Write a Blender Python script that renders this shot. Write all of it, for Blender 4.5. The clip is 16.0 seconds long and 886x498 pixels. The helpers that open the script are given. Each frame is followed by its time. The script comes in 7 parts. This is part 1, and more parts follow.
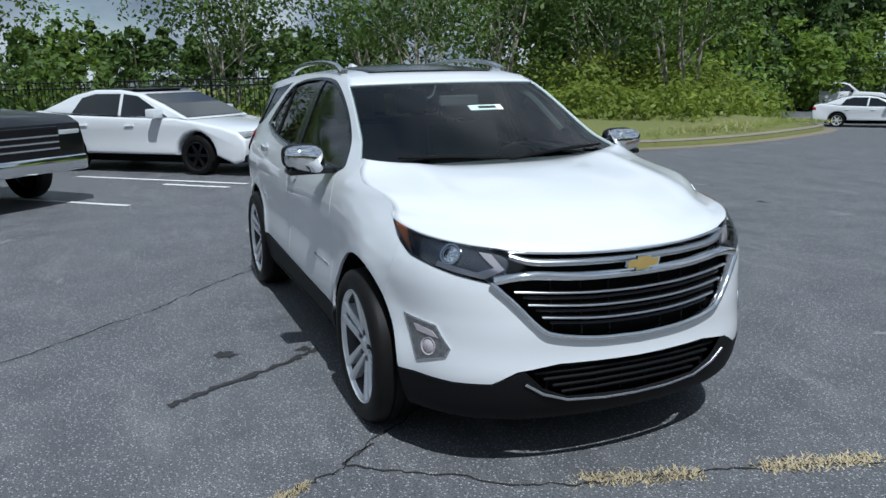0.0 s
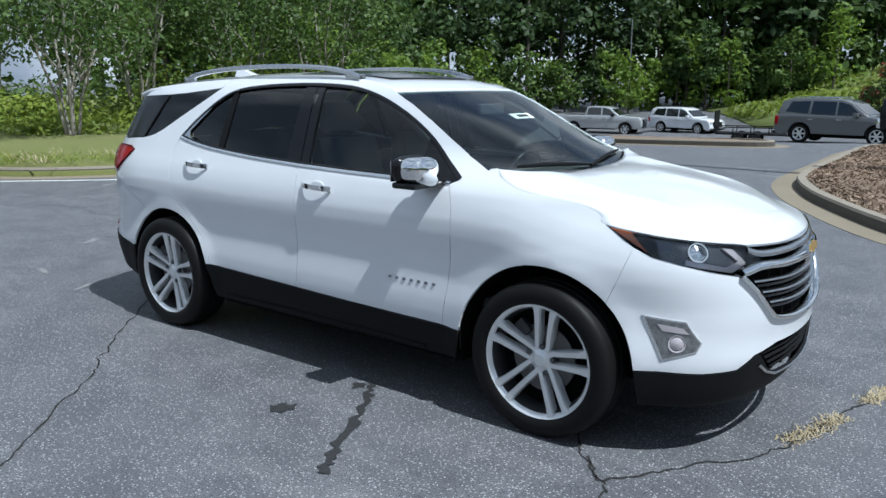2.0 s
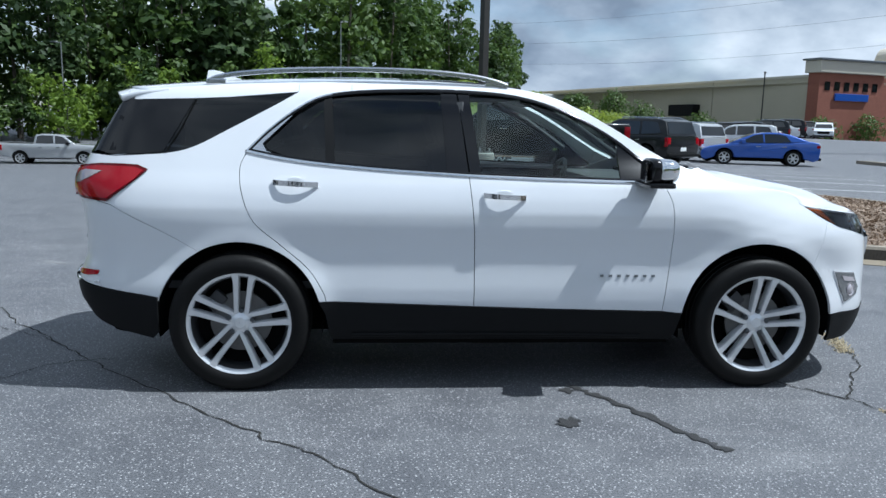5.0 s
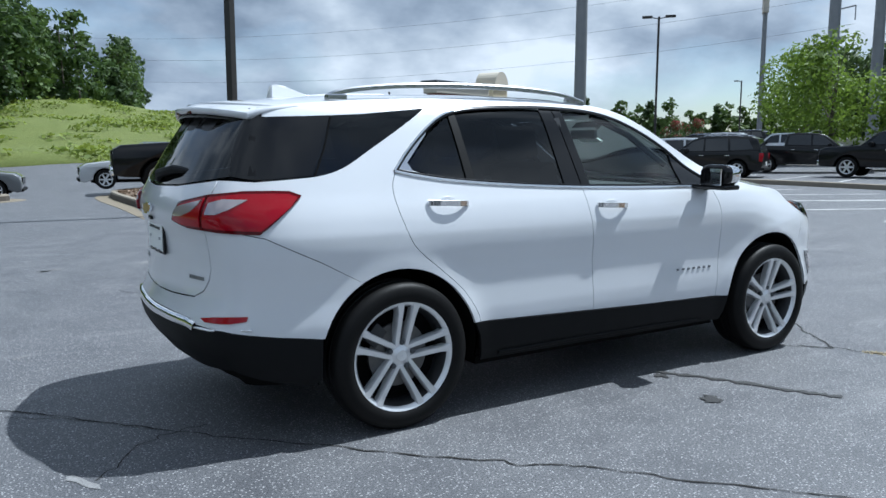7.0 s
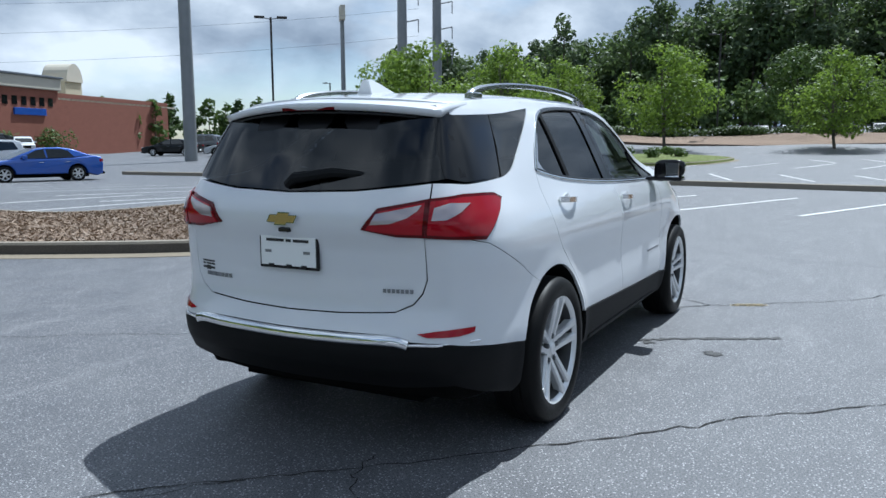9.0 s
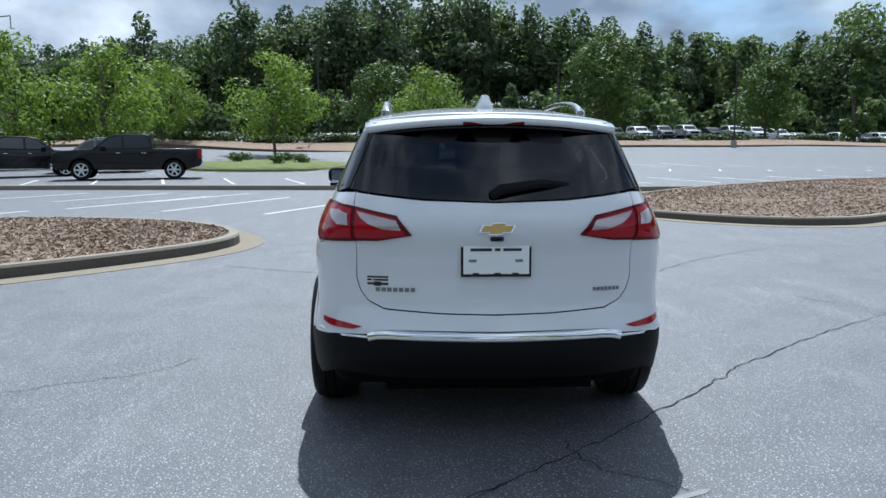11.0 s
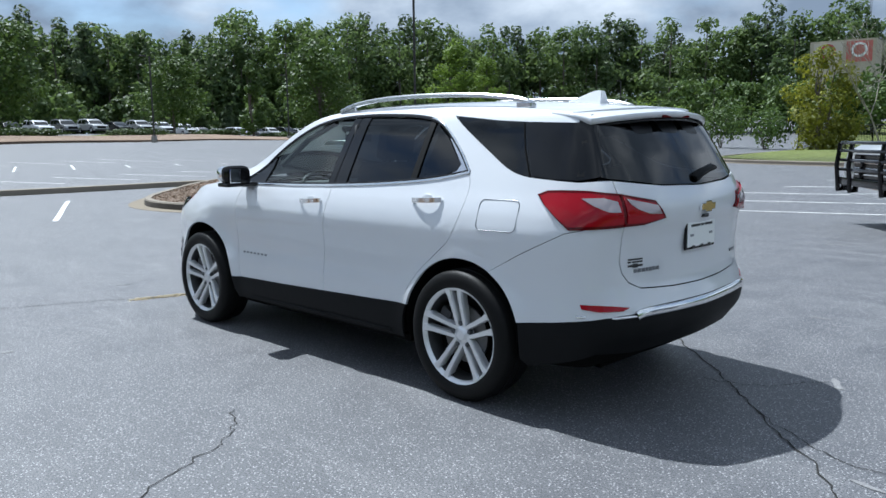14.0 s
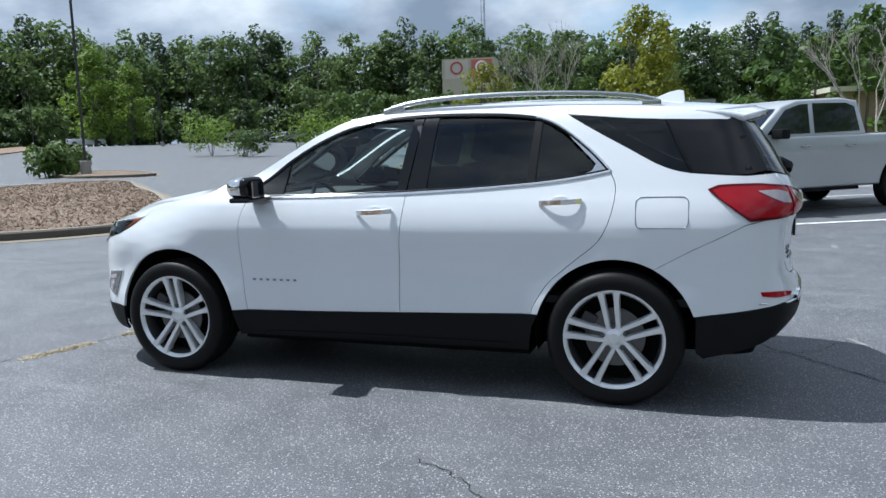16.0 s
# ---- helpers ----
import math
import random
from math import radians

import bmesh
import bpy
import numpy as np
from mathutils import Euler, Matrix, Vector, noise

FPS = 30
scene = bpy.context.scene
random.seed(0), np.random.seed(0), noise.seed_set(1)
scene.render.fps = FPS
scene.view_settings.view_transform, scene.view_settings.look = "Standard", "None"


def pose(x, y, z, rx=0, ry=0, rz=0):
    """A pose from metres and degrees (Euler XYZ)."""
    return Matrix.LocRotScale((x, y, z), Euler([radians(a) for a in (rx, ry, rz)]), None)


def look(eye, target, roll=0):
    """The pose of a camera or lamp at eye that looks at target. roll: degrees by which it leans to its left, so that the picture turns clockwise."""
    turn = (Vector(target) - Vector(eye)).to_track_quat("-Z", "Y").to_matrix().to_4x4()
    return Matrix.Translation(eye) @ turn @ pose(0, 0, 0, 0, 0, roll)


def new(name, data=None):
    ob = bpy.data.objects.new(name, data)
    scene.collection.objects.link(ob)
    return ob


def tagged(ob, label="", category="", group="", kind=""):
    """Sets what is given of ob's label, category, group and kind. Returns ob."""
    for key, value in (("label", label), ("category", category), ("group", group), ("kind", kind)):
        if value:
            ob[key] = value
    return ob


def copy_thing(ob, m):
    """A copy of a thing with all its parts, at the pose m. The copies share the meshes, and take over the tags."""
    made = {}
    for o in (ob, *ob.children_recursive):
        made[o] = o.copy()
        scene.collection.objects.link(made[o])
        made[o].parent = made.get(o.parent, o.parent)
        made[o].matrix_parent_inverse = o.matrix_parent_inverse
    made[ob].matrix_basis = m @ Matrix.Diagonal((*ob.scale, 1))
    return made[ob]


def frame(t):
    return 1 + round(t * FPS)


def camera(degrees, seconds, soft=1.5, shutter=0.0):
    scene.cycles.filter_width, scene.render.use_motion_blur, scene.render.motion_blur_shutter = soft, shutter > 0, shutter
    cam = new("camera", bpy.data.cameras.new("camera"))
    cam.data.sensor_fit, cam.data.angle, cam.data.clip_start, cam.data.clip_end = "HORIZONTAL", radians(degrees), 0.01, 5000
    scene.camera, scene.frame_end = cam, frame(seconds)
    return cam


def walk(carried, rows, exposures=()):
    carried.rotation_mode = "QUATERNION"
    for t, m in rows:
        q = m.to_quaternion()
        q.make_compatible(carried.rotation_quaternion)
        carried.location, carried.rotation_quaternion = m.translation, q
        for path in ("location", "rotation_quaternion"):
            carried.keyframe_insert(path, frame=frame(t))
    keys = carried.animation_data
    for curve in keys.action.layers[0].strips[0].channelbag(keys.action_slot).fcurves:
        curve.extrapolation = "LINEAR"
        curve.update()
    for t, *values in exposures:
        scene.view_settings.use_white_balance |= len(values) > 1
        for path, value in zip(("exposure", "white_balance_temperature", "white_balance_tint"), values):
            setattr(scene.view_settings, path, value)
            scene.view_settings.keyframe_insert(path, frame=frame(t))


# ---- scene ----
cam = camera(59.3, 16.0)
PATH = [
    (0, (4.641, -1.805, 1.561), (2.836, -1.065, 1.121), -1.1),
    (0.5, (4.302, -2.358, 1.567), (2.615, -1.376, 1.133), -0.8),
    (1, (3.911, -2.872, 1.56), (2.37, -1.668, 1.139), -0.4),
    (1.5, (3.475, -3.356, 1.549), (2.11, -1.955, 1.135), -0.1),
    (2, (2.975, -3.743, 1.548), (1.805, -2.175, 1.133), 0.2),
    (2.5, (2.431, -4.134, 1.46), (1.481, -2.413, 1.091), 1.1),
    (3, (1.844, -4.38, 1.452), (1.119, -2.552, 1.087), 1.2),
    (3.5, (1.247, -4.621, 1.439), (0.749, -2.716, 1.09), 1.3),
    (4, (0.617, -4.749, 1.422), (0.347, -2.796, 1.085), 1.4),
    (4.5, (-0.033, -4.806, 1.387), (-0.084, -2.833, 1.064), 1.4),
    (5, (-0.683, -4.777, 1.381), (-0.509, -2.811, 1.059), 1.3),
    (7.3, (-3.43, -3.8, 1.331), (-2.261, -2.2, 1.063), -0.1),
    (7.5, (-3.66, -3.65, 1.329), (-2.409, -2.114, 1.051), -0.1),
    (8, (-4.141, -3.248, 1.335), (-2.713, -1.875, 1.062), -0.3),
    (8.2, (-4.295, -3.052, 1.342), (-2.799, -1.753, 1.07), -0.4),
    (10.3, (-5.501, -0.498, 1.344), (-3.534, -0.236, 1.096), 0.2),
    (10.5, (-5.558, -0.26, 1.36), (-3.58, -0.091, 1.114), 0.1),
    (11, (-5.675, 0.36, 1.382), (-3.693, 0.288, 1.125), 0.0),
    (11.5, (-5.64, 0.998, 1.406), (-3.688, 0.663, 1.13), 0.1),
    (12, (-5.563, 1.657, 1.437), (-3.675, 1.056, 1.16), 0.1),
    (12.5, (-5.357, 2.268, 1.427), (-3.565, 1.423, 1.153), 0.1),
    (13, (-5.064, 2.845, 1.42), (-3.385, 1.794, 1.148), -0.0),
    (13.5, (-4.644, 3.343, 1.401), (-3.097, 2.106, 1.124), -0.4),
    (14, (-4.155, 3.8, 1.389), (-2.759, 2.396, 1.11), -0.7),
    (14.5, (-3.597, 4.124, 1.377), (-2.365, 2.573, 1.101), -1.0),
    (15, (-3.042, 4.405, 1.397), (-1.99, 2.726, 1.122), -1.3),
    (15.5, (-2.465, 4.662, 1.383), (-1.607, 2.876, 1.112), -1.6),
    (16, (-1.846, 4.87, 1.386), (-1.188, 3.0, 1.116), -1.8),
]
walk(cam, [(t, look(e, g, r)) for t, e, g, r in PATH], exposures=[(0.0, -0.20, 5650, 5.0), (1.5, 0.06, 5600, 5.0), (4.0, 0.34, 5550, 5.0), (7.5, 0.28, 5500, 5.0), (12.0, 0.46, 5550, 6.0), (16.0, 0.45, 5650, 6.0)])

# ---- daylight ----
SUN_DIR = Vector((0.56, -0.04, 1.0)).normalized()
world = bpy.data.worlds.new("sky")
scene.world = world
world.use_nodes = True
wn = world.node_tree
sky = wn.nodes.new("ShaderNodeTexSky")
sky.sky_type = "NISHITA"
sky.sun_disc = False
sky.sun_elevation = math.asin(SUN_DIR.z)
sky.sun_rotation = math.atan2(SUN_DIR.x, SUN_DIR.y)
sky.air_density, sky.dust_density = 1.0, 0.6
# broken cloud all over the sky
coord = wn.nodes.new("ShaderNodeTexCoord")
mapped = wn.nodes.new("ShaderNodeMapping")
mapped.inputs["Scale"].default_value = (1.0, 1.0, 1.9)
mapped.inputs["Location"].default_value = (0.35, 0.1, 0.2)
wn.links.new(coord.outputs["Generated"], mapped.inputs["Vector"])


def sky_noise(scale, detail, rough):
    n = wn.nodes.new("ShaderNodeTexNoise")
    n.inputs["Scale"].default_value, n.inputs["Detail"].default_value, n.inputs["Roughness"].default_value = scale, detail, rough
    n.inputs["Distortion"].default_value = 0.1
    wn.links.new(mapped.outputs[0], n.inputs["Vector"])
    return n.outputs["Fac"]


def sky_ramp(fac, stops):
    r = wn.nodes.new("ShaderNodeValToRGB")
    while len(r.color_ramp.elements) < len(stops):
        r.color_ramp.elements.new(0.5)
    for el, (at, c) in zip(r.color_ramp.elements, stops):
        el.position, el.color = at, (*c, 1)
    wn.links.new(fac, r.inputs["Fac"])
    return r.outputs["Color"]


cover = sky_ramp(sky_noise(2.6, 8, 0.5), [(0.34, (0, 0, 0)), (0.47, (1, 1, 1))])
shade = sky_ramp(sky_noise(4.2, 7, 0.52), [(0.38, (2.3, 2.7, 3.3)), (0.48, (3.9, 4.3, 4.9)), (0.56, (5.6, 5.9, 6.3)), (0.66, (8.2, 8.3, 8.5))])
blend = wn.nodes.new("ShaderNodeMix")
blend.data_type = "RGBA"
wn.links.new(cover, blend.inputs[0])
wn.links.new(sky.outputs[0], blend.inputs[6])
wn.links.new(shade, blend.inputs[7])
wn.nodes["Background"].inputs["Strength"].default_value = 0.09
wn.links.new(blend.outputs[2], wn.nodes["Background"].inputs["Color"])
sun_data = bpy.data.lights.new("sun", "SUN")
sun_data.energy = 4.9
sun_data.angle = radians(0.53)
sun_data.color = (1.0, 0.96, 0.9)
sun = new("sun", sun_data)
sun.matrix_world = look(SUN_DIR * 50, (0, 0, 0))

# ---- tools ----
from mathutils import geometry


def mesh_object(name, verts, faces, mat, parent=None, label="", normals=None, smooth=True):
    me = bpy.data.meshes.new(name)
    me.from_pydata([tuple(map(float, v)) for v in verts], [], [tuple(map(int, f)) for f in faces])
    for m in (mat if isinstance(mat, (list, tuple)) else [mat]):
        me.materials.append(m)
    if smooth:
        me.polygons.foreach_set("use_smooth", [True] * len(me.polygons))
    me.update()
    if normals is not None:
        me.normals_split_custom_set_from_vertices([tuple(map(float, n)) for n in normals])
    ob = new(name, me)
    if parent is not None:
        ob.parent = parent
    if label:
        tagged(ob, label)
    return ob


def part(name, bm, mat, parent=None, label="", smooth=False):
    """Links a bmesh as one mesh object under a thing or a part."""
    me = bpy.data.meshes.new(name)
    bm.to_mesh(me)
    bm.free()
    me.materials.append(mat)
    if smooth:
        me.polygons.foreach_set("use_smooth", [True] * len(me.polygons))
        me.set_sharp_from_angle(angle=radians(38))
    ob = new(name, me)
    if parent is not None:
        ob.parent = parent
    if label:
        tagged(ob, label)
    return ob


def thing(name, label, category, at=None, group="", kind=""):
    ob = new(name)
    ob.empty_display_size = 0.2
    if at is not None:
        ob.matrix_world = at
    return tagged(ob, label, category, group, kind)


def box_bm(x0, x1, y0, y1, z0, z1, bevel=0.0, bm=None, m=None):
    bm = bm or bmesh.new()
    mat = Matrix.LocRotScale(((x0 + x1) / 2, (y0 + y1) / 2, (z0 + z1) / 2), None, (x1 - x0, y1 - y0, z1 - z0))
    made = bmesh.ops.create_cube(bm, size=1, matrix=(m @ mat) if m is not None else mat)["verts"]
    if bevel:
        edges = list({e for v in made for e in v.link_edges})
        bmesh.ops.bevel(bm, geom=edges, offset=bevel, segments=2, affect="EDGES", profile=0.6)
    return bm


def tube_bm(points, radii, sides=8, bm=None, cap=True):
    """A round bar along points, with one radius or a radius for each point."""
    bm = bm or bmesh.new()
    pts = [Vector(p) for p in points]
    if not isinstance(radii, (list, tuple)):
        radii = [radii] * len(pts)
    rings = []
    for i, p in enumerate(pts):
        d = (pts[min(i + 1, len(pts) - 1)] - pts[max(i - 1, 0)]).normalized()
        a = d.orthogonal().normalized() if not rings else (a - a.dot(d) * d).normalized()
        b = d.cross(a)
        rings.append([bm.verts.new(p + radii[i] * (math.cos(q) * a + math.sin(q) * b)) for q in (2 * math.pi * k / sides for k in range(sides))])
    for r0, r1 in zip(rings, rings[1:]):
        for k in range(sides):
            bm.faces.new((r0[k], r0[(k + 1) % sides], r1[(k + 1) % sides], r1[k]))
    if cap:
        bm.faces.new(rings[0][::-1])
        bm.faces.new(rings[-1])
    return bm


def lathe_bm(profile, axis="z", steps=32, bm=None, m=None):
    """Turns (radius, height) pairs about an axis."""
    bm = bm or bmesh.new()
    m = m or Matrix()
    rings = []
    for k in range(steps):
        q = 2 * math.pi * k / steps
        c, s = math.cos(q), math.sin(q)
        rings.append([bm.verts.new(m @ Vector((r * c, r * s, h) if axis == "z" else (r * c, h, r * s))) for r, h in profile])
    for k in range(steps):
        r0, r1 = rings[k], rings[(k + 1) % steps]
        for i in range(len(profile) - 1):
            f = (r0[i], r1[i], r1[i + 1], r0[i + 1])
            bm.faces.new(f if axis == "z" else f[::-1])
    return bm


def curve(points, n=8):
    """A smooth line (Catmull-Rom) through 2D or 3D points."""
    p = np.array(points, float)
    p = np.vstack([2 * p[0] - p[1], p, 2 * p[-1] - p[-2]])
    out = []
    for i in range(1, len(p) - 2):
        for t in np.linspace(0, 1, n, endpoint=False):
            out.append(0.5 * (2 * p[i] + (p[i + 1] - p[i - 1]) * t + (2 * p[i - 1] - 5 * p[i] + 4 * p[i + 1] - p[i + 2]) * t**2
                              + (3 * p[i] - p[i - 1] - 3 * p[i + 1] + p[i + 2]) * t**3))
    out.append(p[-2])
    return [tuple(q) for q in out]


def inside(poly, pts):
    """Which of pts lie in a polygon."""
    x, y = pts[:, 0], pts[:, 1]
    hit = np.zeros(len(pts), bool)
    for (x0, y0), (x1, y1) in zip(poly, np.roll(poly, -1, 0)):
        cross = (y0 > y) != (y1 > y)
        hit ^= cross & (x < (x1 - x0) * (y - y0) / (y1 - y0 + 1e-12) + x0)
    return hit


def edge_distance(poly, pts):
    best = np.full(len(pts), 1e9)
    for a, b in zip(poly, np.roll(poly, -1, 0)):
        ab = b - a
        t = np.clip(((pts - a) @ ab) / (ab @ ab + 1e-12), 0, 1)
        best = np.minimum(best, np.hypot(*(pts - a - t[:, None] * ab).T))
    return best


def flat_mesh(poly, step):
    """Triangles that fill a polygon: points, faces, and the count of the border's points, which come first."""
    ring = []
    poly = np.array(poly, float)
    for a, b in zip(poly, np.roll(poly, -1, 0)):
        n = max(1, int(np.ceil(np.hypot(*(b - a)) / step)))
        ring += [a + (b - a) * k / n for k in range(n)]
    ring = np.array(ring)
    lo, hi = ring.min(0), ring.max(0)
    gx, gy = np.meshgrid(np.arange(lo[0], hi[0], step), np.arange(lo[1], hi[1], step))
    grid = np.stack([gx.ravel(), gy.ravel()], 1)
    grid = grid[inside(ring, grid)]
    if len(grid):
        grid = grid[edge_distance(ring, grid) > step * 0.45]
    pts = np.vstack([ring, grid])
    n = len(ring)
    co, _, faces, _, _, _ = geometry.delaunay_2d_cdt([Vector(p) for p in pts], [], [list(range(n))], 1, 1e-6)
    co = np.array([tuple(c) for c in co])
    faces = [f for f in faces if len(f) == 3]
    return co, faces, n

# ---- materials ----
def material(name, color, rough=0.5, metal=0.0, coat=0.0, spec=0.5):
    m = bpy.data.materials.new(name)
    m.use_nodes = True
    b = m.node_tree.nodes["Principled BSDF"]
    b.inputs["Base Color"].default_value = (*color, 1)
    b.inputs["Roughness"].default_value = rough
    b.inputs["Metallic"].default_value = metal
    b.inputs["Coat Weight"].default_value = coat
    b.inputs["Coat Roughness"].default_value = 0.04
    b.inputs["Specular IOR Level"].default_value = spec
    return m


def node(m, kind, **sets):
    n = m.node_tree.nodes.new(kind)
    for key, value in sets.items():
        if key in n.inputs:
            n.inputs[key].default_value = value
    return n


def join(m, a, b):
    m.node_tree.links.new(a, b)


def position(m):
    return node(m, "ShaderNodeNewGeometry").outputs["Position"]


def noise_tex(m, scale, detail=4, rough=0.6, vector=None):
    n = node(m, "ShaderNodeTexNoise", Scale=scale, Detail=detail, Roughness=rough)
    join(m, vector or position(m), n.inputs["Vector"])
    return n.outputs["Fac"]


def ramp(m, fac, stops):
    r = m.node_tree.nodes.new("ShaderNodeValToRGB")
    e = r.color_ramp.elements
    while len(e) < len(stops):
        e.new(0.5)
    for el, (at, c) in zip(e, stops):
        el.position = at
        el.color = (*c, 1) if len(c) == 3 else c
    join(m, fac, r.inputs["Fac"])
    return r.outputs["Color"]


def mix(m, fac, a, b, mode="MIX"):
    n = m.node_tree.nodes.new("ShaderNodeMix")
    n.data_type, n.blend_type = "RGBA", mode
    for slot, v in ((n.inputs[0], fac), (n.inputs[6], a), (n.inputs[7], b)):
        if isinstance(v, bpy.types.NodeSocket):
            join(m, v, slot)
        else:
            slot.default_value = v if isinstance(v, (int, float)) else (*v, 1)
    return n.outputs[2]


def bump(m, height, strength=0.3, distance=0.01):
    n = node(m, "ShaderNodeBump", Strength=strength, Distance=distance)
    join(m, height, n.inputs["Height"])
    join(m, n.outputs["Normal"], m.node_tree.nodes["Principled BSDF"].inputs["Normal"])


def principled(m):
    return m.node_tree.nodes["Principled BSDF"]


def varied(name, a, b, scale, rough=0.8, fine=0.0, metal=0.0, strength=0.3, distance=0.01, coat=0.0):
    """Two tones mottled at two scales, with fine relief."""
    m = material(name, a, rough, metal, coat)
    c = mix(m, noise_tex(m, scale), a, b)
    if fine:
        f = noise_tex(m, fine, 2)
        c = mix(m, 0.35, c, ramp(m, f, [(0.35, tuple(0.55 * v for v in a)), (0.65, tuple(min(1, 1.35 * v) for v in b))]))
        bump(m, f, strength, distance)
    join(m, c, principled(m).inputs["Base Color"])
    return m


def glass(name, tint, gloss_ior=1.5):
    """A thin pane: tinted see-through with mirror gloss by Fresnel."""
    m = bpy.data.materials.new(name)
    m.use_nodes = True
    t = m.node_tree
    t.nodes.clear()
    out = t.nodes.new("ShaderNodeOutputMaterial")
    clear, shine, blend = t.nodes.new("ShaderNodeBsdfTransparent"), t.nodes.new("ShaderNodeBsdfGlossy"), t.nodes.new("ShaderNodeMixShader")
    fres = t.nodes.new("ShaderNodeFresnel")
    clear.inputs["Color"].default_value = (*tint, 1)
    shine.inputs["Roughness"].default_value = 0.01
    fres.inputs["IOR"].default_value = gloss_ior
    t.links.new(fres.outputs[0], blend.inputs[0])
    t.links.new(clear.outputs[0], blend.inputs[1])
    t.links.new(shine.outputs[0], blend.inputs[2])
    t.links.new(blend.outputs[0], out.inputs["Surface"])
    return m


def car_paint(name, color, metal=0.0, rough=0.35):
    m = material(name, color, rough, metal, coat=1.0)
    n = noise_tex(m, 2.5, 3)
    join(m, mix(m, n, tuple(0.97 * v for v in color), tuple(min(1, 1.03 * v) for v in color)), principled(m).inputs["Base Color"])
    return m


WHITE_PAINT = car_paint("white_paint", (0.705, 0.72, 0.745))
CLADDING = varied("black_plastic", (0.0045, 0.0048, 0.0055), (0.008, 0.0083, 0.009), 9, 0.6, fine=900, strength=0.15, distance=0.001)
GLOSS_BLACK = material("gloss_black", (0.006, 0.006, 0.007), 0.16, coat=0.15, spec=0.3)
SATIN_BLACK = material("satin_black", (0.005, 0.005, 0.006), 0.4, spec=0.2)
DARK = material("dark_void", (0.004, 0.004, 0.004), 0.95, spec=0.1)
RUBBER = varied("tyre_rubber", (0.005, 0.005, 0.005), (0.010, 0.0097, 0.0095), 14, 0.5, fine=400, strength=0.2, distance=0.002)
for _m in (CLADDING, RUBBER):
    principled(_m).inputs["Specular IOR Level"].default_value = 0.15
CHROME = material("chrome", (0.82, 0.83, 0.84), 0.06, 1.0)
SATIN = material("satin_chrome", (0.62, 0.63, 0.65), 0.22, 1.0)
ALLOY = varied("machined_alloy", (0.74, 0.75, 0.76), (0.84, 0.845, 0.85), 30, 0.26, metal=0.5)
# alloy darkened so that its colour holds the shade between the spokes
BARREL = varied("dark_barrel", (0.035, 0.036, 0.038), (0.06, 0.06, 0.062), 20, 0.5, metal=0.5)
ALLOY_DARK = material("painted_alloy", (0.10, 0.105, 0.11), 0.4, 0.6)
STEEL = varied("brake_steel", (0.10, 0.10, 0.10), (0.16, 0.155, 0.15), 40, 0.4, metal=0.9)
GLASS_CLEAR = glass("clear_glass", (0.80, 0.89, 0.87), 1.6)
GLASS_DARK = glass("privacy_glass", (0.055, 0.065, 0.078), 1.6)
GLASS_LAMP = glass("lamp_lens", (0.90, 0.92, 0.93), 1.45)
RED_LENS = material("red_lens", (0.32, 0.002, 0.010), 0.12, coat=0.35, spec=0.2)
RED_DARK = material("dark_red_lens", (0.10, 0.001, 0.004), 0.15, coat=0.2, spec=0.15)
TAIL_CLEAR = material("pale_tail_lens", (0.44, 0.38, 0.385), 0.16, 0.4, coat=0.6)
CLEAR_LENS = material("clear_lens", (0.55, 0.50, 0.52), 0.15, 0.35, coat=1.0)
AMBER = material("amber_lens", (0.60, 0.13, 0.01), 0.15, coat=1.0)
FOG_BOWL = varied("fog_bowl", (0.04, 0.042, 0.045), (0.40, 0.405, 0.415), 55, 0.2, metal=0.6)
LAMP_BOWL = material("lamp_bowl", (0.13, 0.135, 0.15), 0.2, 0.75)
GOLD = varied("gold_badge", (0.56, 0.38, 0.12), (0.66, 0.46, 0.17), 60, 0.3, metal=0.7, fine=700, strength=0.1, distance=0.001)
CABIN = varied("cabin_cloth", (0.05, 0.052, 0.055), (0.075, 0.077, 0.08), 20, 0.85)
SEAT_CLOTH = varied("seat_cloth", (0.06, 0.062, 0.065), (0.09, 0.092, 0.095), 30, 0.8)
PAPER = material("paper", (0.85, 0.86, 0.84), 0.6)
INK = material("ink", (0.02, 0.02, 0.022), 0.5)
GREY_LETTER = material("grey_letter", (0.25, 0.26, 0.28), 0.3, 0.8)

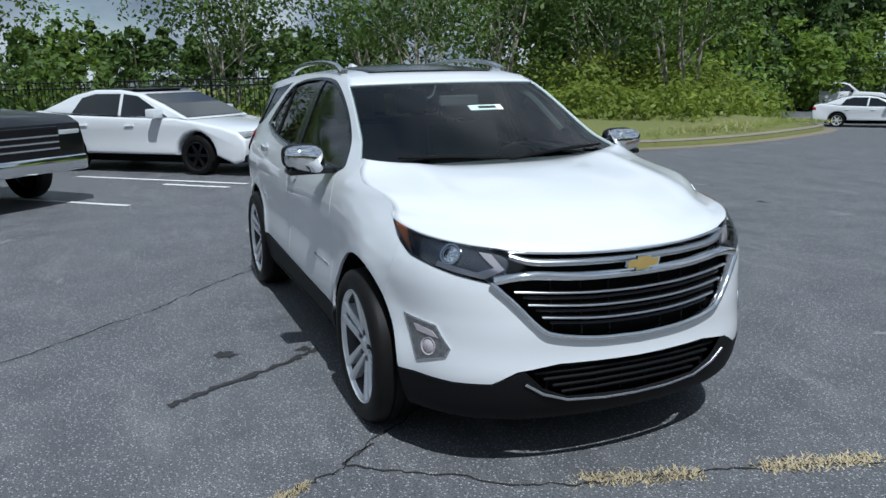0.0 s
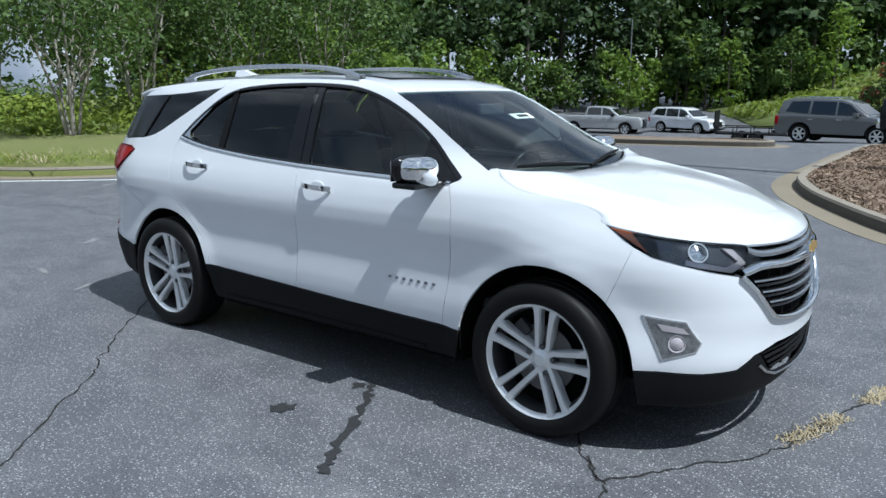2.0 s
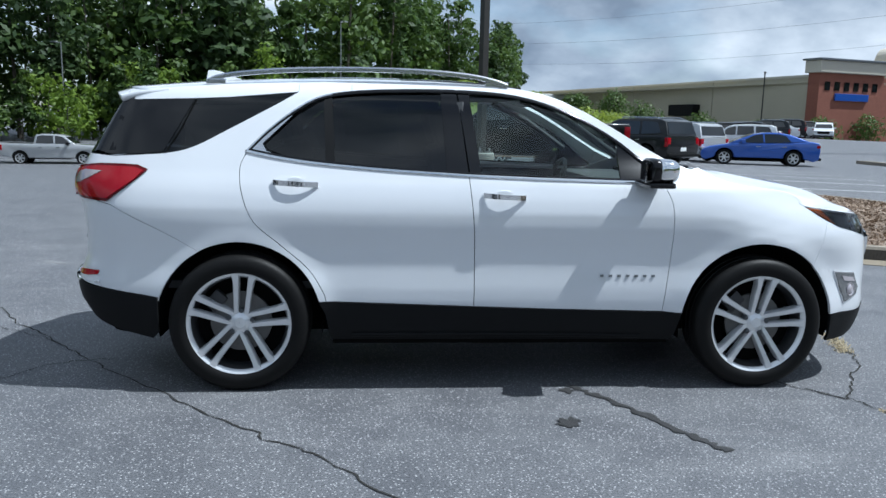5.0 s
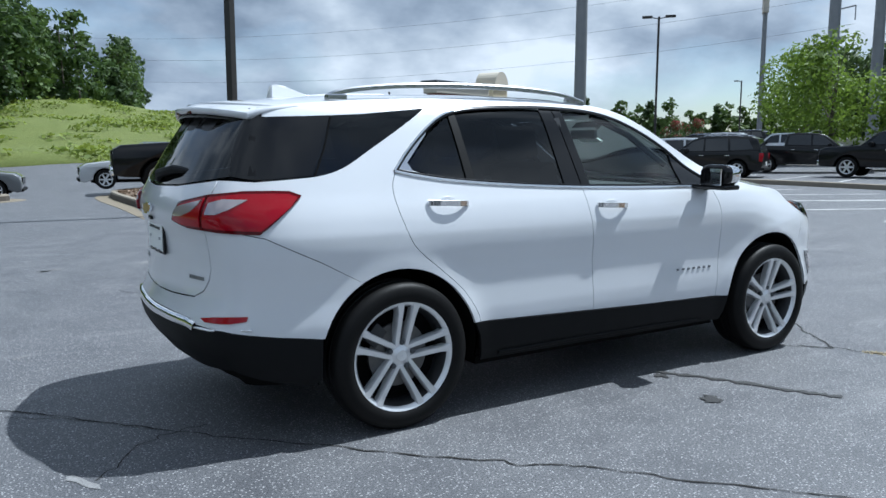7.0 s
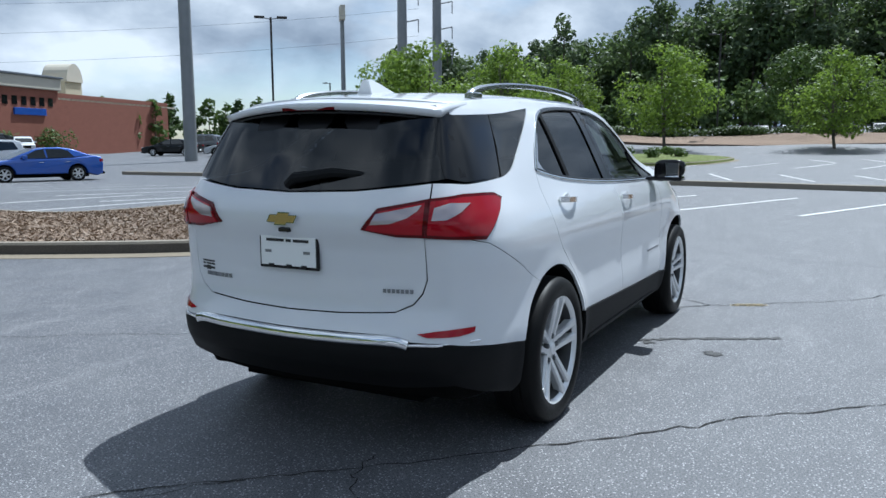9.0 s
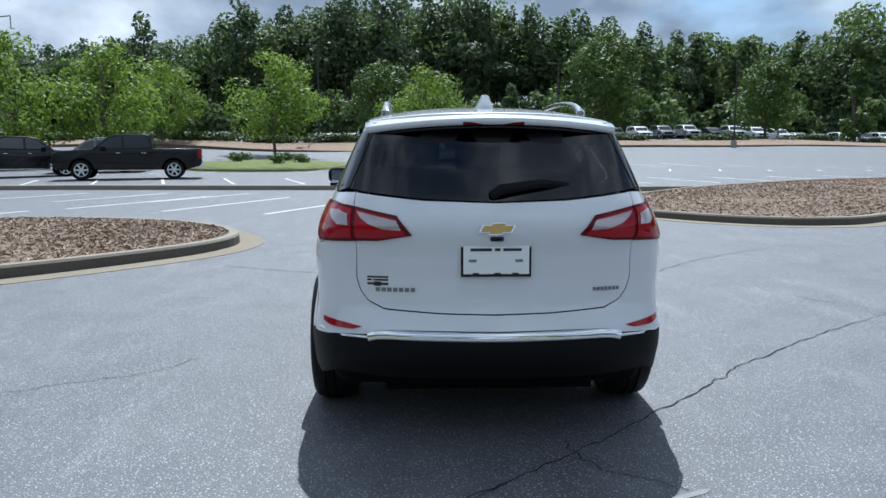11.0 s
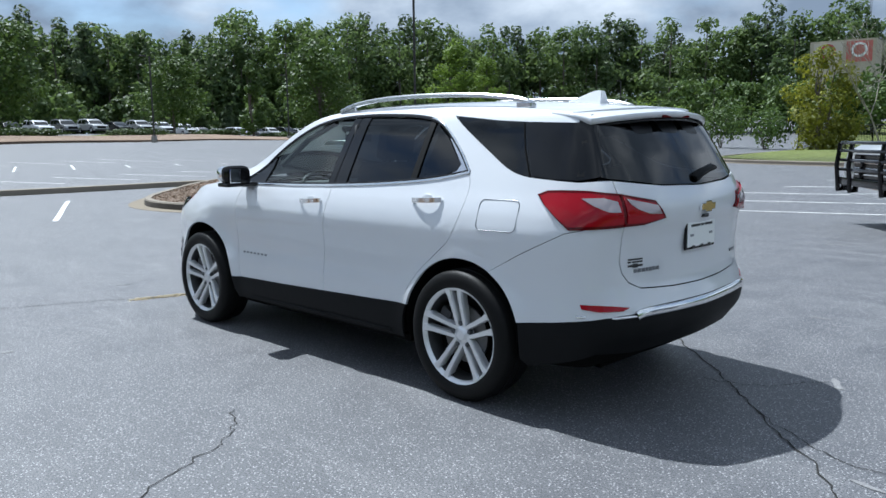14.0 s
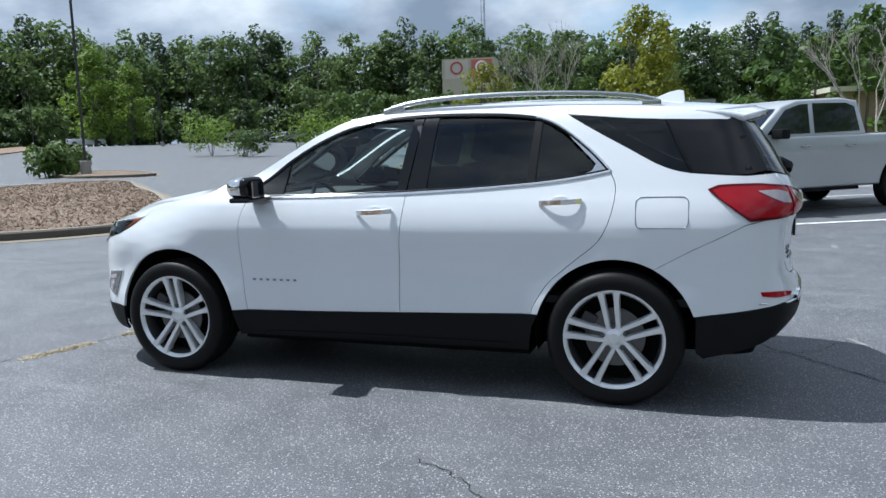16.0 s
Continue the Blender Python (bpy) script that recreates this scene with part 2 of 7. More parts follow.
# ---- outdoor materials ----
def asphalt():
    m = material("asphalt", (0.1, 0.1, 0.1), 0.82)
    p = position(m)
    broad = noise_tex(m, 0.35, 5, 0.65, p)
    mid = noise_tex(m, 2.2, 6, 0.7, p)
    scuff = noise_tex(m, 5.0, 8, 0.75, p)
    grit = noise_tex(m, 110, 3, 0.7, p)
    speck = node(m, "ShaderNodeTexVoronoi", Scale=62.0)
    join(m, p, speck.inputs["Vector"])
    c = mix(m, broad, (0.076, 0.079, 0.088), (0.130, 0.133, 0.143))
    c = mix(m, ramp(m, mid, [(0.40, (0, 0, 0)), (0.66, (1, 1, 1))]), c, (0.152, 0.155, 0.164))
    streak = node(m, "ShaderNodeMapping")
    streak.inputs["Scale"].default_value = (0.55, 2.6, 1.0)
    streak.inputs["Rotation"].default_value = (0, 0, 0.7)
    join(m, p, streak.inputs["Vector"])
    worn = noise_tex(m, 1.1, 7, 0.72, streak.outputs[0])
    c = mix(m, ramp(m, worn, [(0.54, (0, 0, 0)), (0.70, (0.75, 0.75, 0.75))]), c, (0.215, 0.216, 0.222))
    c = mix(m, ramp(m, scuff, [(0.60, (0, 0, 0)), (0.78, (0.6, 0.6, 0.6))]), c, (0.30, 0.30, 0.305))
    c = mix(m, ramp(m, grit, [(0.42, (0.85, 0.85, 0.85)), (0.52, (0, 0, 0))]), c, (0.035, 0.036, 0.042))
    c = mix(m, ramp(m, speck.outputs["Distance"], [(0.14, (1, 1, 1)), (0.30, (0, 0, 0))]), c, (0.40, 0.40, 0.41))
    join(m, c, principled(m).inputs["Base Color"])
    join(m, ramp(m, mid, [(0.3, (0.48, 0.48, 0.48)), (0.7, (0.68, 0.68, 0.68))]), principled(m).inputs["Roughness"])
    bump(m, grit, 0.5, 0.006)
    return m


def leaf(name, dark, light, through_share=0.3):
    m = bpy.data.materials.new(name)
    m.use_nodes = True
    t = m.node_tree
    b = principled(m)
    r = node(m, "ShaderNodeNewGeometry").outputs["Random Per Island"]
    big = noise_tex(m, 0.35, 2)
    c = mix(m, r, dark, light)
    c = mix(m, ramp(m, big, [(0.4, (0, 0, 0)), (0.6, (0.5, 0.5, 0.5))]), c, tuple(0.6 * v for v in dark))
    join(m, c, b.inputs["Base Color"])
    b.inputs["Roughness"].default_value = 0.55
    b.inputs["Specular IOR Level"].default_value = 0.3
    tr = t.nodes.new("ShaderNodeBsdfTranslucent")
    join(m, mix(m, 0.5, c, light), tr.inputs["Color"])
    mx = t.nodes.new("ShaderNodeMixShader")
    mx.inputs[0].default_value = through_share
    join(m, b.outputs[0], mx.inputs[1])
    join(m, tr.outputs[0], mx.inputs[2])
    join(m, mx.outputs[0], t.nodes["Material Output"].inputs["Surface"])
    return m


def mulch():
    m = material("pine_mulch", (0.2, 0.13, 0.08), 0.95)
    p = position(m)
    v = node(m, "ShaderNodeTexVoronoi", Scale=60.0)
    join(m, p, v.inputs["Vector"])
    c = ramp(m, v.outputs["Color"], [(0.2, (0.15, 0.10, 0.068)), (0.5, (0.26, 0.185, 0.13)), (0.8, (0.36, 0.27, 0.20))])
    c = mix(m, noise_tex(m, 1.3, 4, 0.6, p), c, (0.25, 0.18, 0.13))
    join(m, c, principled(m).inputs["Base Color"])
    bump(m, v.outputs["Distance"], 0.9, 0.03)
    return m


ASPHALT = asphalt()
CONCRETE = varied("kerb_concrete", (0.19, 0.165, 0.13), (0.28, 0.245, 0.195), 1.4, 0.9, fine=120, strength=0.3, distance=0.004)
# the same concrete darkened for upright faces: their shade is put into the colour
KERB_FACE_SHADED = varied("kerb_face", (0.055, 0.048, 0.04), (0.12, 0.105, 0.09), 2.2, 0.9, fine=90, strength=0.3, distance=0.004)
GUTTER = varied("gutter_concrete", (0.15, 0.125, 0.09), (0.25, 0.21, 0.15), 0.9, 0.9, fine=120, strength=0.2, distance=0.004)
POST_BASE = varied("pole_base_concrete", (0.22, 0.21, 0.19), (0.32, 0.30, 0.27), 3, 0.9, fine=60, strength=0.3, distance=0.004)
MULCH = mulch()
GRASS = varied("mown_grass", (0.085, 0.125, 0.02), (0.17, 0.19, 0.045), 0.6, 0.9, fine=60, strength=0.8, distance=0.05)
DRY_GRASS = varied("dry_grass_ground", (0.20, 0.19, 0.07), (0.14, 0.17, 0.04), 0.9, 0.95, fine=70, strength=0.7, distance=0.04)
LINE_PAINT = varied("line_paint", (0.55, 0.55, 0.53), (0.78, 0.78, 0.76), 3, 0.8, fine=150, strength=0.1, distance=0.002)
CRACK = varied("crack_shadow", (0.012, 0.012, 0.012), (0.03, 0.028, 0.025), 12, 0.95)
TAR = varied("tar_stain", (0.012, 0.012, 0.013), (0.035, 0.035, 0.036), 30, 0.6, fine=200)
STRAW = varied("dry_weed", (0.42, 0.32, 0.13), (0.52, 0.43, 0.22), 20, 0.95)
BARK = varied("tree_bark", (0.075, 0.06, 0.048), (0.14, 0.12, 0.10), 5, 0.95, fine=40, strength=0.6, distance=0.03)
PALE_BARK = varied("pale_bark", (0.26, 0.23, 0.19), (0.36, 0.33, 0.29), 5, 0.95, fine=40)
LEAF_BRIGHT = leaf("bright_leaves", (0.095, 0.165, 0.022), (0.24, 0.34, 0.05), 0.45)
LEAF_MID = leaf("green_leaves", (0.045, 0.092, 0.018), (0.125, 0.185, 0.040))
LEAF_DARK = leaf("dark_leaves", (0.030, 0.064, 0.016), (0.090, 0.145, 0.034), 0.38)
LEAF_PINE = leaf("pine_needles", (0.026, 0.054, 0.018), (0.080, 0.128, 0.036), 0.36)
# leaves of the far woods, lightened so that the colour carries the haze
HAZE_LEAF = leaf("far_leaves", (0.065, 0.115, 0.035), (0.17, 0.235, 0.07), 0.45)
HAZE_DARK = leaf("far_dark_leaves", (0.05, 0.092, 0.034), (0.135, 0.19, 0.062), 0.45)
HAZE_PINE = leaf("far_pine_needles", (0.05, 0.085, 0.04), (0.13, 0.175, 0.075), 0.42)
LEAF_YELLOW = leaf("yellow_green_leaves", (0.12, 0.15, 0.015), (0.30, 0.30, 0.03), 0.4)
LEAF_RED = leaf("red_blossom", (0.20, 0.03, 0.03), (0.36, 0.07, 0.06), 0.3)
WEED = leaf("weed_leaves", (0.12, 0.18, 0.02), (0.30, 0.36, 0.06), 0.4)
HEDGE_LEAF = leaf("hedge_leaves", (0.035, 0.065, 0.016), (0.08, 0.12, 0.03), 0.25)
STRAW_BLADE = leaf("dry_blades", (0.40, 0.33, 0.20), (0.60, 0.51, 0.34), 0.15)
POLE_BRONZE = varied("bronze_pole", (0.03, 0.028, 0.026), (0.05, 0.047, 0.043), 4, 0.5, metal=0.3)
POLE_GREY = varied("galvanised_pole", (0.20, 0.21, 0.22), (0.28, 0.29, 0.30), 1.5, 0.55, metal=0.4)
STUCCO = varied("beige_stucco", (0.42, 0.38, 0.28), (0.47, 0.43, 0.33), 0.3, 0.95, fine=20)
BRICK = varied("red_brick", (0.20, 0.07, 0.045), (0.28, 0.11, 0.075), 1.5, 0.95, fine=12)
STONE = varied("cast_stone", (0.50, 0.46, 0.38), (0.56, 0.52, 0.44), 0.6, 0.95)

# ---- the lie of the land ----
LEVELS = np.array([(-11, -1, 0.0), (-7, -5, 0), (-12, 6, 0), (9, -8, 0), (18, -4, 0), (20, 6, 0), (-22, 31, -1.25), (-22, 46, -1.9), (-12, 44, -2.0), (-3, 33, -0.9), (1.4, 11, 0.18), (5, 17, 0.18), (10, 26, 0.0), (15, 28, -0.2), (28, 13, 0.1), (25, 19, -0.1),
                   (44, 9, 0.3), (56, 0, 0.4), (66, 24, 1.7), (67, 2, 1.8), (74, -18, 1.6), (86, -52, 1.3), (95, -40, 2.8), (30, -28, 0.2), (98, -100, 2.6), (-2, -11, 0), (1, -30, 0.3), (62, 103, -0.8), (36, 150, 1.0), (0, 56, 0.5), (4, 80, 3.2),
                   (9, 125, 7.0), (12, 180, 9.0), (-30, 67, -1.0), (100, 60, 0), (130, 0, 4.0), (60, -160, 5.0), (-40, 10, -1.0)])


def level(x, y):
    """The ground's height."""
    x, y = np.asarray(x, float), np.asarray(y, float)
    d2 = (x[..., None] - LEVELS[:, 0]) ** 2 + (y[..., None] - LEVELS[:, 1]) ** 2
    w = 1 / (d2 + 30.0) ** 1.6
    z = (w * LEVELS[:, 2]).sum(-1) / w.sum(-1)
    r = np.hypot(x, y)
    t = np.clip((r - 7) / 14, 0, 1)
    return z * t * t * (3 - 2 * t)


def height(x, y):
    return float(level(np.array([x]), np.array([y]))[0])


def land(name, poly, mat, step, lift, label, category, edge=0.0, roll=0.0, kind="structure"):
    """A patch of ground over a polygon of the plan, lifted over the base level."""
    co, faces, n = flat_mesh(poly, step)
    d = edge_distance(np.array(poly, float), co)
    z = level(co[:, 0], co[:, 1]) + lift + edge * (1 - np.exp(-d / 1.5))
    if roll:
        z = z + roll * np.array([noise.noise((a * 0.5, b * 0.5, 0.3)) for a, b in co]) * np.clip(d / 0.6, 0, 1)
    verts = np.column_stack([co, z])
    faces = [f if np.cross(verts[f[1]] - verts[f[0]], verts[f[2]] - verts[f[0]])[2] > 0 else f[::-1] for f in faces]
    verts, m = list(verts), len(verts)
    for i in range(n):  # a skirt, so that the edge has depth
        verts.append(verts[i] - np.array([0, 0, 0.25]))
    faces += [(i, m + i, m + (i + 1) % n, (i + 1) % n) for i in range(n)]
    return tagged(mesh_object(name, verts, faces, mat), label, category, "", kind)


ticks = np.concatenate([-np.geomspace(700, 12, 26), np.linspace(-10.5, 10.5, 15), np.geomspace(12, 700, 26)])
gx, gy = np.meshgrid(ticks + 3, ticks)
gz = level(gx, gy)
k = len(ticks)
mesh_object("ground", np.stack([gx.ravel(), gy.ravel(), gz.ravel()], 1), [(j * k + i, j * k + i + 1, (j + 1) * k + i + 1, (j + 1) * k + i) for j in range(k - 1) for i in range(k - 1)], ASPHALT)
tagged(bpy.data.objects["ground"], "worn grey asphalt of a car park with pale scuffs", "ground", "", "structure")


def round_ring(poly, n=5):
    p = list(poly)
    ring = curve([p[-1]] + p + [p[0], p[1]], n)
    return ring[n:-n - 1 + 1][:n * len(p)]


def kerb_run(name, line, label, h=0.15, w=0.16, gutter=0.34, inside_left=True, closed=False):
    """A concrete kerb along a line, with its gutter apron on the road side."""
    p = np.array(line, float)
    if closed:
        d = np.roll(p, -1, 0) - np.roll(p, 1, 0)
    else:
        d = np.gradient(p, axis=0)
    nrm = np.stack([-d[:, 1], d[:, 0]], 1) / (np.hypot(*d.T)[:, None] + 1e-9) * (1 if inside_left else -1)
    ob = tagged(new(name), label, "kerb", "", "structure")

    def run(part_name, cols, mat):
        verts, faces = [], []
        m = len(p)
        for o, z in cols:
            q = p + nrm * o
            verts += list(np.column_stack([q, level(p[:, 0], p[:, 1]) + z]))
        for c in range(len(cols) - 1):
            for i in range(m if closed else m - 1):
                j = (i + 1) % m
                f = (c * m + i, c * m + j, (c + 1) * m + j, (c + 1) * m + i)
                faces.append(f if inside_left else f[::-1])
        return mesh_object(part_name, verts, faces, mat, ob, smooth=False)
    run("kerb_face", [(0.0, -0.05), (0.012, h - 0.03)], KERB_FACE_SHADED)
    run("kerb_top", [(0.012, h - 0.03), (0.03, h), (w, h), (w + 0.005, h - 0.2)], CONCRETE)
    if gutter:
        run("gutter", [(-gutter, -0.02), (-gutter, 0.006), (0.0, 0.010)], GUTTER)
    return ob


# planted islands
island_a = round_ring([(0.1, 16.8), (0.0, 12.5), (0.05, 9.8), (0.5, 8.1), (1.25, 6.6), (2.1, 5.3), (3.4, 4.0), (4.7, 3.1), (5.9, 2.95), (7.2, 3.6), (8.2, 5.0), (8.5, 7.2), (7.6, 9.5), (4.6, 10.0), (3.8, 11.4), (3.6, 16.6), (1.9, 17.4)])
island_r = round_ring([(13.0, -3.9), (11.0, -3.7), (9.4, -4.6), (8.3, -5.7), (7.95, -7.0), (8.8, -8.7), (13.6, -14.1), (17, -17.3), (21, -20.9), (23.5, -18.5), (22.8, -14), (19.6, -9.2), (15.5, -5.6)])
island_b = round_ring([(-8.6, 17.6), (-7.0, 16.4), (-4.0, 16.2), (-2.2, 16.6), (-2.6, 17.8), (-5.0, 18.8), (-7.6, 18.9)])
island_c = round_ring([(36, 5.5), (44, 4.5), (50, 8.5), (48, 13.5), (40, 14.5), (35.5, 10.5)])
island_d = round_ring([(24.5, -26.5), (28.0, -25.5), (33.5, -29.5), (35.5, -33.5), (31.5, -33.0), (26.5, -29.5)])
for ring, nm, what in ((island_a, "island_a", "mulched parking island with concrete kerb"), (island_r, "island_b", "long mulched parking island with concrete kerb"), (island_b, "island_c", "small mulched parking island"),
                       (island_d, "island_d", "mulched island with lamp post")):
    c = np.mean(ring, 0)
    area = 0.5 * np.sum(np.array(ring)[:, 0] * np.roll(ring, -1, 0)[:, 1] - np.roll(ring, -1, 0)[:, 0] * np.array(ring)[:, 1])
    kerb_run("kerb", ring, "weathered concrete kerb round a planted island", inside_left=area > 0, closed=True)
    inner = [tuple(np.array(q) + (c - np.array(q)) / np.hypot(*(c - np.array(q))) * 0.15) for q in ring]
    land(nm, inner, MULCH, 0.45, 0.11, what, "planting bed", edge=0.10, roll=0.05)
ring = island_c
area = 0.5 * np.sum(np.array(ring)[:, 0] * np.roll(ring, -1, 0)[:, 1] - np.roll(ring, -1, 0)[:, 0] * np.array(ring)[:, 1])
kerb_run("kerb", ring, "weathered concrete kerb round a lawn island", inside_left=area > 0, closed=True)
land("lawn_island", ring, GRASS, 1.0, 0.12, "bright mown grass island under trees", "lawn", edge=0.2)
land("mulch_ring", [(39, 7.5), (44, 7.2), (46, 10), (42, 12), (38.5, 10.5)], MULCH, 0.8, 0.26, "brown mulch under parking lot tree", "planting bed")

# kerb between the two lots, and the grass bank
kerb_run("kerb_median", curve([(22.2, 30), (21.4, 18), (20.9, 10), (20.6, 3), (19.6, -3), (19.6, -8.8)], 6), "long dark concrete kerb between two lots", w=0.5, inside_left=False, gutter=0.0)
bank_line = curve([(-26, -9), (-18, -2.8), (-11.9, 1.5), (-10.2, 2.6), (-9.3, 4.0), (-9.0, 6.0), (-8.5, 8.0), (-8.4, 9.8), (-9.0, 12.2), (-10.6, 15.2), (-13.5, 18.2), (-19, 21.5), (-30, 27)], 5)
kerb_run("kerb_bank", bank_line, "weathered kerb along a grass bank", inside_left=True)
bank_poly = [tuple(np.array(q)) for q in bank_line] + [(-70, 60), (-110, 30), (-110, -70), (-40, -50)]
land("grass_bank", bank_poly, DRY_GRASS, 1.6, 0.10, "rough grass bank with dry patches", "grass", edge=0.35, roll=0.12)
bank_inner = [(-23, -4), (-16, 0.8), (-12.3, 4.5), (-11.5, 8), (-11.2, 11), (-13, 15), (-16, 18), (-24, 22), (-60, 40), (-90, 0), (-45, -35)]
land("bank_growth", bank_inner, GRASS, 1.6, 0.16, "green undergrowth on the bank", "grass", edge=0.35, roll=0.12)
# grass hill, far verges
land("grass_hill", [(-12, 52), (0, 50), (16, 54), (24, 70), (30, 110), (36, 190), (-20, 200), (-26, 110), (-22, 70)], GRASS, 5.0, 0.12, "sunlit grass hill behind parked cars", "grass", edge=0.5, roll=0.5)
land("verge", [(62, 34), (67, 34), (66, 6), (71, -10), (84, -50), (96, -82), (90, -84), (77, -52), (65, -12), (60, 5)], MULCH, 2.0, 0.15, "mulched verge with hedges beyond the lot", "planting bed", edge=0.5)
land("verge_lawn", [(67.5, 34), (74, 34), (73, 6), (78, -10), (90, -46), (102, -80), (97, -82), (84.5, -50), (71.5, -10), (66.5, 6)], GRASS, 3.0, 0.22, "bright grass strip before a row of cars", "grass", edge=0.15)
land("lawn_right", [(-22, -22), (-2, -25.5), (7, -27.5), (14, -34), (16, -50), (-30, -60)], GRASS, 2.0, 0.12, "grass verge beyond the car park", "grass", edge=0.3)
kerb_run("kerb_lawn", curve([(-22, -21.8), (-2, -25.2), (7, -27.2), (14, -33.6), (16.5, -50)], 4), "concrete kerb along a grass verge", inside_left=False)
land("far_grass", [(-30, -60), (16, -50), (40, -130), (-40, -140), (-90, -110)], GRASS, 8.0, 0.1, "grass slope before distant woods", "grass")

# ---- painted lines, cracks, stains ----
def stroke(name, line, width, mat, label, category, lift=0.006, jag=0.0, kind="structure", parent=None, seed=1):
    rnd = random.Random(seed)
    p = np.array(line, float)
    d = np.gradient(p, axis=0)
    nrm = np.stack([-d[:, 1], d[:, 0]], 1) / (np.hypot(*d.T)[:, None] + 1e-9)
    l, r = [], []
    for q, n_ in zip(p, nrm):
        wl, wr = (width / 2 * (1 + jag * rnd.uniform(-0.9, 0.9)) for _ in range(2))
        s = jag * width * rnd.uniform(-0.9, 0.9)
        l.append(q + n_ * (wl + s * 0.5))
        r.append(q - n_ * (wr - s * 0.5))
    pts = np.vstack([l, r])
    v = np.column_stack([pts, level(pts[:, 0], pts[:, 1]) + lift])
    m = len(p)
    ob = mesh_object(name, v, [(i, m + i, m + i + 1, i + 1) for i in range(m - 1)], mat, parent, smooth=False)
    return tagged(ob, label, category, "", kind) if parent is None else ob


def bay(a, length, ang, w=0.10):
    d = np.array([math.cos(radians(ang)), math.sin(radians(ang))])
    pts = [tuple(np.array(a) + d * length * f) for f in np.linspace(0, 1, 6)]
    stroke("bay_line", pts, w, LINE_PAINT, "worn white painted parking line", "line", jag=0.12, seed=int(abs(a[0] * 31 + a[1] * 17)))


for k in range(5):
    bay((10.7 + 0.7 * max(0, k - 2), -1.2 + 2.35 * k), 5.3, -22)
for k in range(-1, 4):
    bay((14.6 + 0.2 * k, 9.6 + 2.5 * k), 4.2, -24)
bay((-9.6, -2.5), 3.4, 45)
bay((-12.4, -0.4), 5.9, 45)
bay((-8.0, -3.9), 3.0, 45)
bay((-7.8, -1.25), 1.2, 45)
for k in range(6):
    bay((4.6 - 0.2 * k, -9.6 - 2.55 * k), 5.0, 197)
    bay((-2.8 - 0.2 * k, -5.4 - 2.55 * k) if k else (-1.6, -7.2), 3.2, 207)
for k in range(17):
    bay((24.0, -22 + 2.65 * k), 4.8, 18)
    bay((34.0, -26 + 2.65 * k), 4.8, -18)
    bay((39.4, -27.5 + 2.65 * k), 4.8, 18) if k < 11 else None
for k in range(9):
    bay((6.4 + 1.0 * k * 0.6, 10.6 + 2.4 * k), 5.4, -20)
for a, b in (((4.0, 12.4), 5.0), ((4.0, 14.6), 5.0)):
    bay(a, b, -8)


def cracked(points, width, seed, n=7, wander=0.03):
    width, wander = 0.42 * width, 0.5 * wander
    rnd = random.Random(seed)
    p = [np.array(q) for q in curve(points, n)]
    p = [q + np.array([rnd.gauss(0, wander), rnd.gauss(0, wander)]) * (0 < i < len(p) - 1) for i, q in enumerate(p)]
    fine = []
    for a, b in zip(p, p[1:]):
        fine += [a, (a + b) / 2 + np.array([rnd.gauss(0, wander * 0.4), rnd.gauss(0, wander * 0.4)])]
    return stroke("asphalt_crack", fine + [p[-1]], width, CRACK, "dark crack across worn asphalt", "crack", lift=0.004, jag=0.7, seed=seed)


cracked([(1.65, -0.92), (1.78, -1.08), (1.98, -0.80), (2.22, -0.5), (2.32, -0.2), (2.42, 0.2), (2.52, 0.52), (2.62, 0.8), (2.85, 1.2), (3.1, 1.8), (3.5, 2.6)], 0.022, 3, wander=0.018)
cracked([(1.35, -0.55), (1.62, -0.92), (1.80, -1.12), (1.92, -1.35), (2.15, -1.6), (2.5, -2.1), (3.2, -2.6), (4.2, -3.6), (5.3, -5.1)], 0.018, 5, wander=0.022)
cracked([(-3.5, 1.1), (-3.1, 0.55), (-2.7, 0.1), (-2.3, -0.35), (-1.72, -0.95), (-1.2, -1.45), (-0.88, -1.75), (-0.4, -2.3), (0.1, -2.9), (0.6, -3.6), (1.4, -4.5)], 0.020, 7, wander=0.022)
cracked([(-0.62, 1.8), (-0.9, 2.0), (-1.1, 2.35), (-1.35, 2.75), (-1.9, 3.6)], 0.014, 9, wander=0.03)
cracked([(-2.7, -0.75), (-2.4, -0.4), (-2.15, -0.35)], 0.014, 10)
cracked([(-4.0, 0.2), (-3.2, 0.35), (-2.6, 0.0)], 0.012, 12)
cracked([(-7.5, 0.8), (-6.6, 1.3), (-5.9, 1.2), (-5.0, 1.9)], 0.018, 14, wander=0.06)
stroke("tar_stain", curve([(0.36, -0.86), (0.45, -1.0), (0.58, -1.2), (0.70, -1.45), (0.80, -1.62), (0.84, -1.72)], 6), 0.042, TAR, "black tar trail on asphalt", "stain", lift=0.005, jag=0.75, seed=21)
for (cx, cy, r), sd in (((0.23, -1.37, 0.085), 1), ((0.33, -0.93, 0.05), 2)):
    rnd = random.Random(sd)
    ring = [(cx + r * rnd.uniform(0.45, 1.25) * math.cos(a) * 0.8, cy + r * rnd.uniform(0.4, 1.2) * math.sin(a)) for a in np.linspace(0, 6.28, 17)[:-1]]
    mesh_object("tar_stain", [(x, y, 0.005) for x, y in ring], [tuple(range(16))], TAR, smooth=False)
    tagged([o for o in scene.objects if o.name.startswith("tar_stain")][-1], "black oil spot on asphalt", "stain", "", "structure")
SCUFF = varied("pale_scuff", (0.17, 0.17, 0.172), (0.26, 0.26, 0.262), 30, 0.9, fine=160)
rnd = random.Random(44)
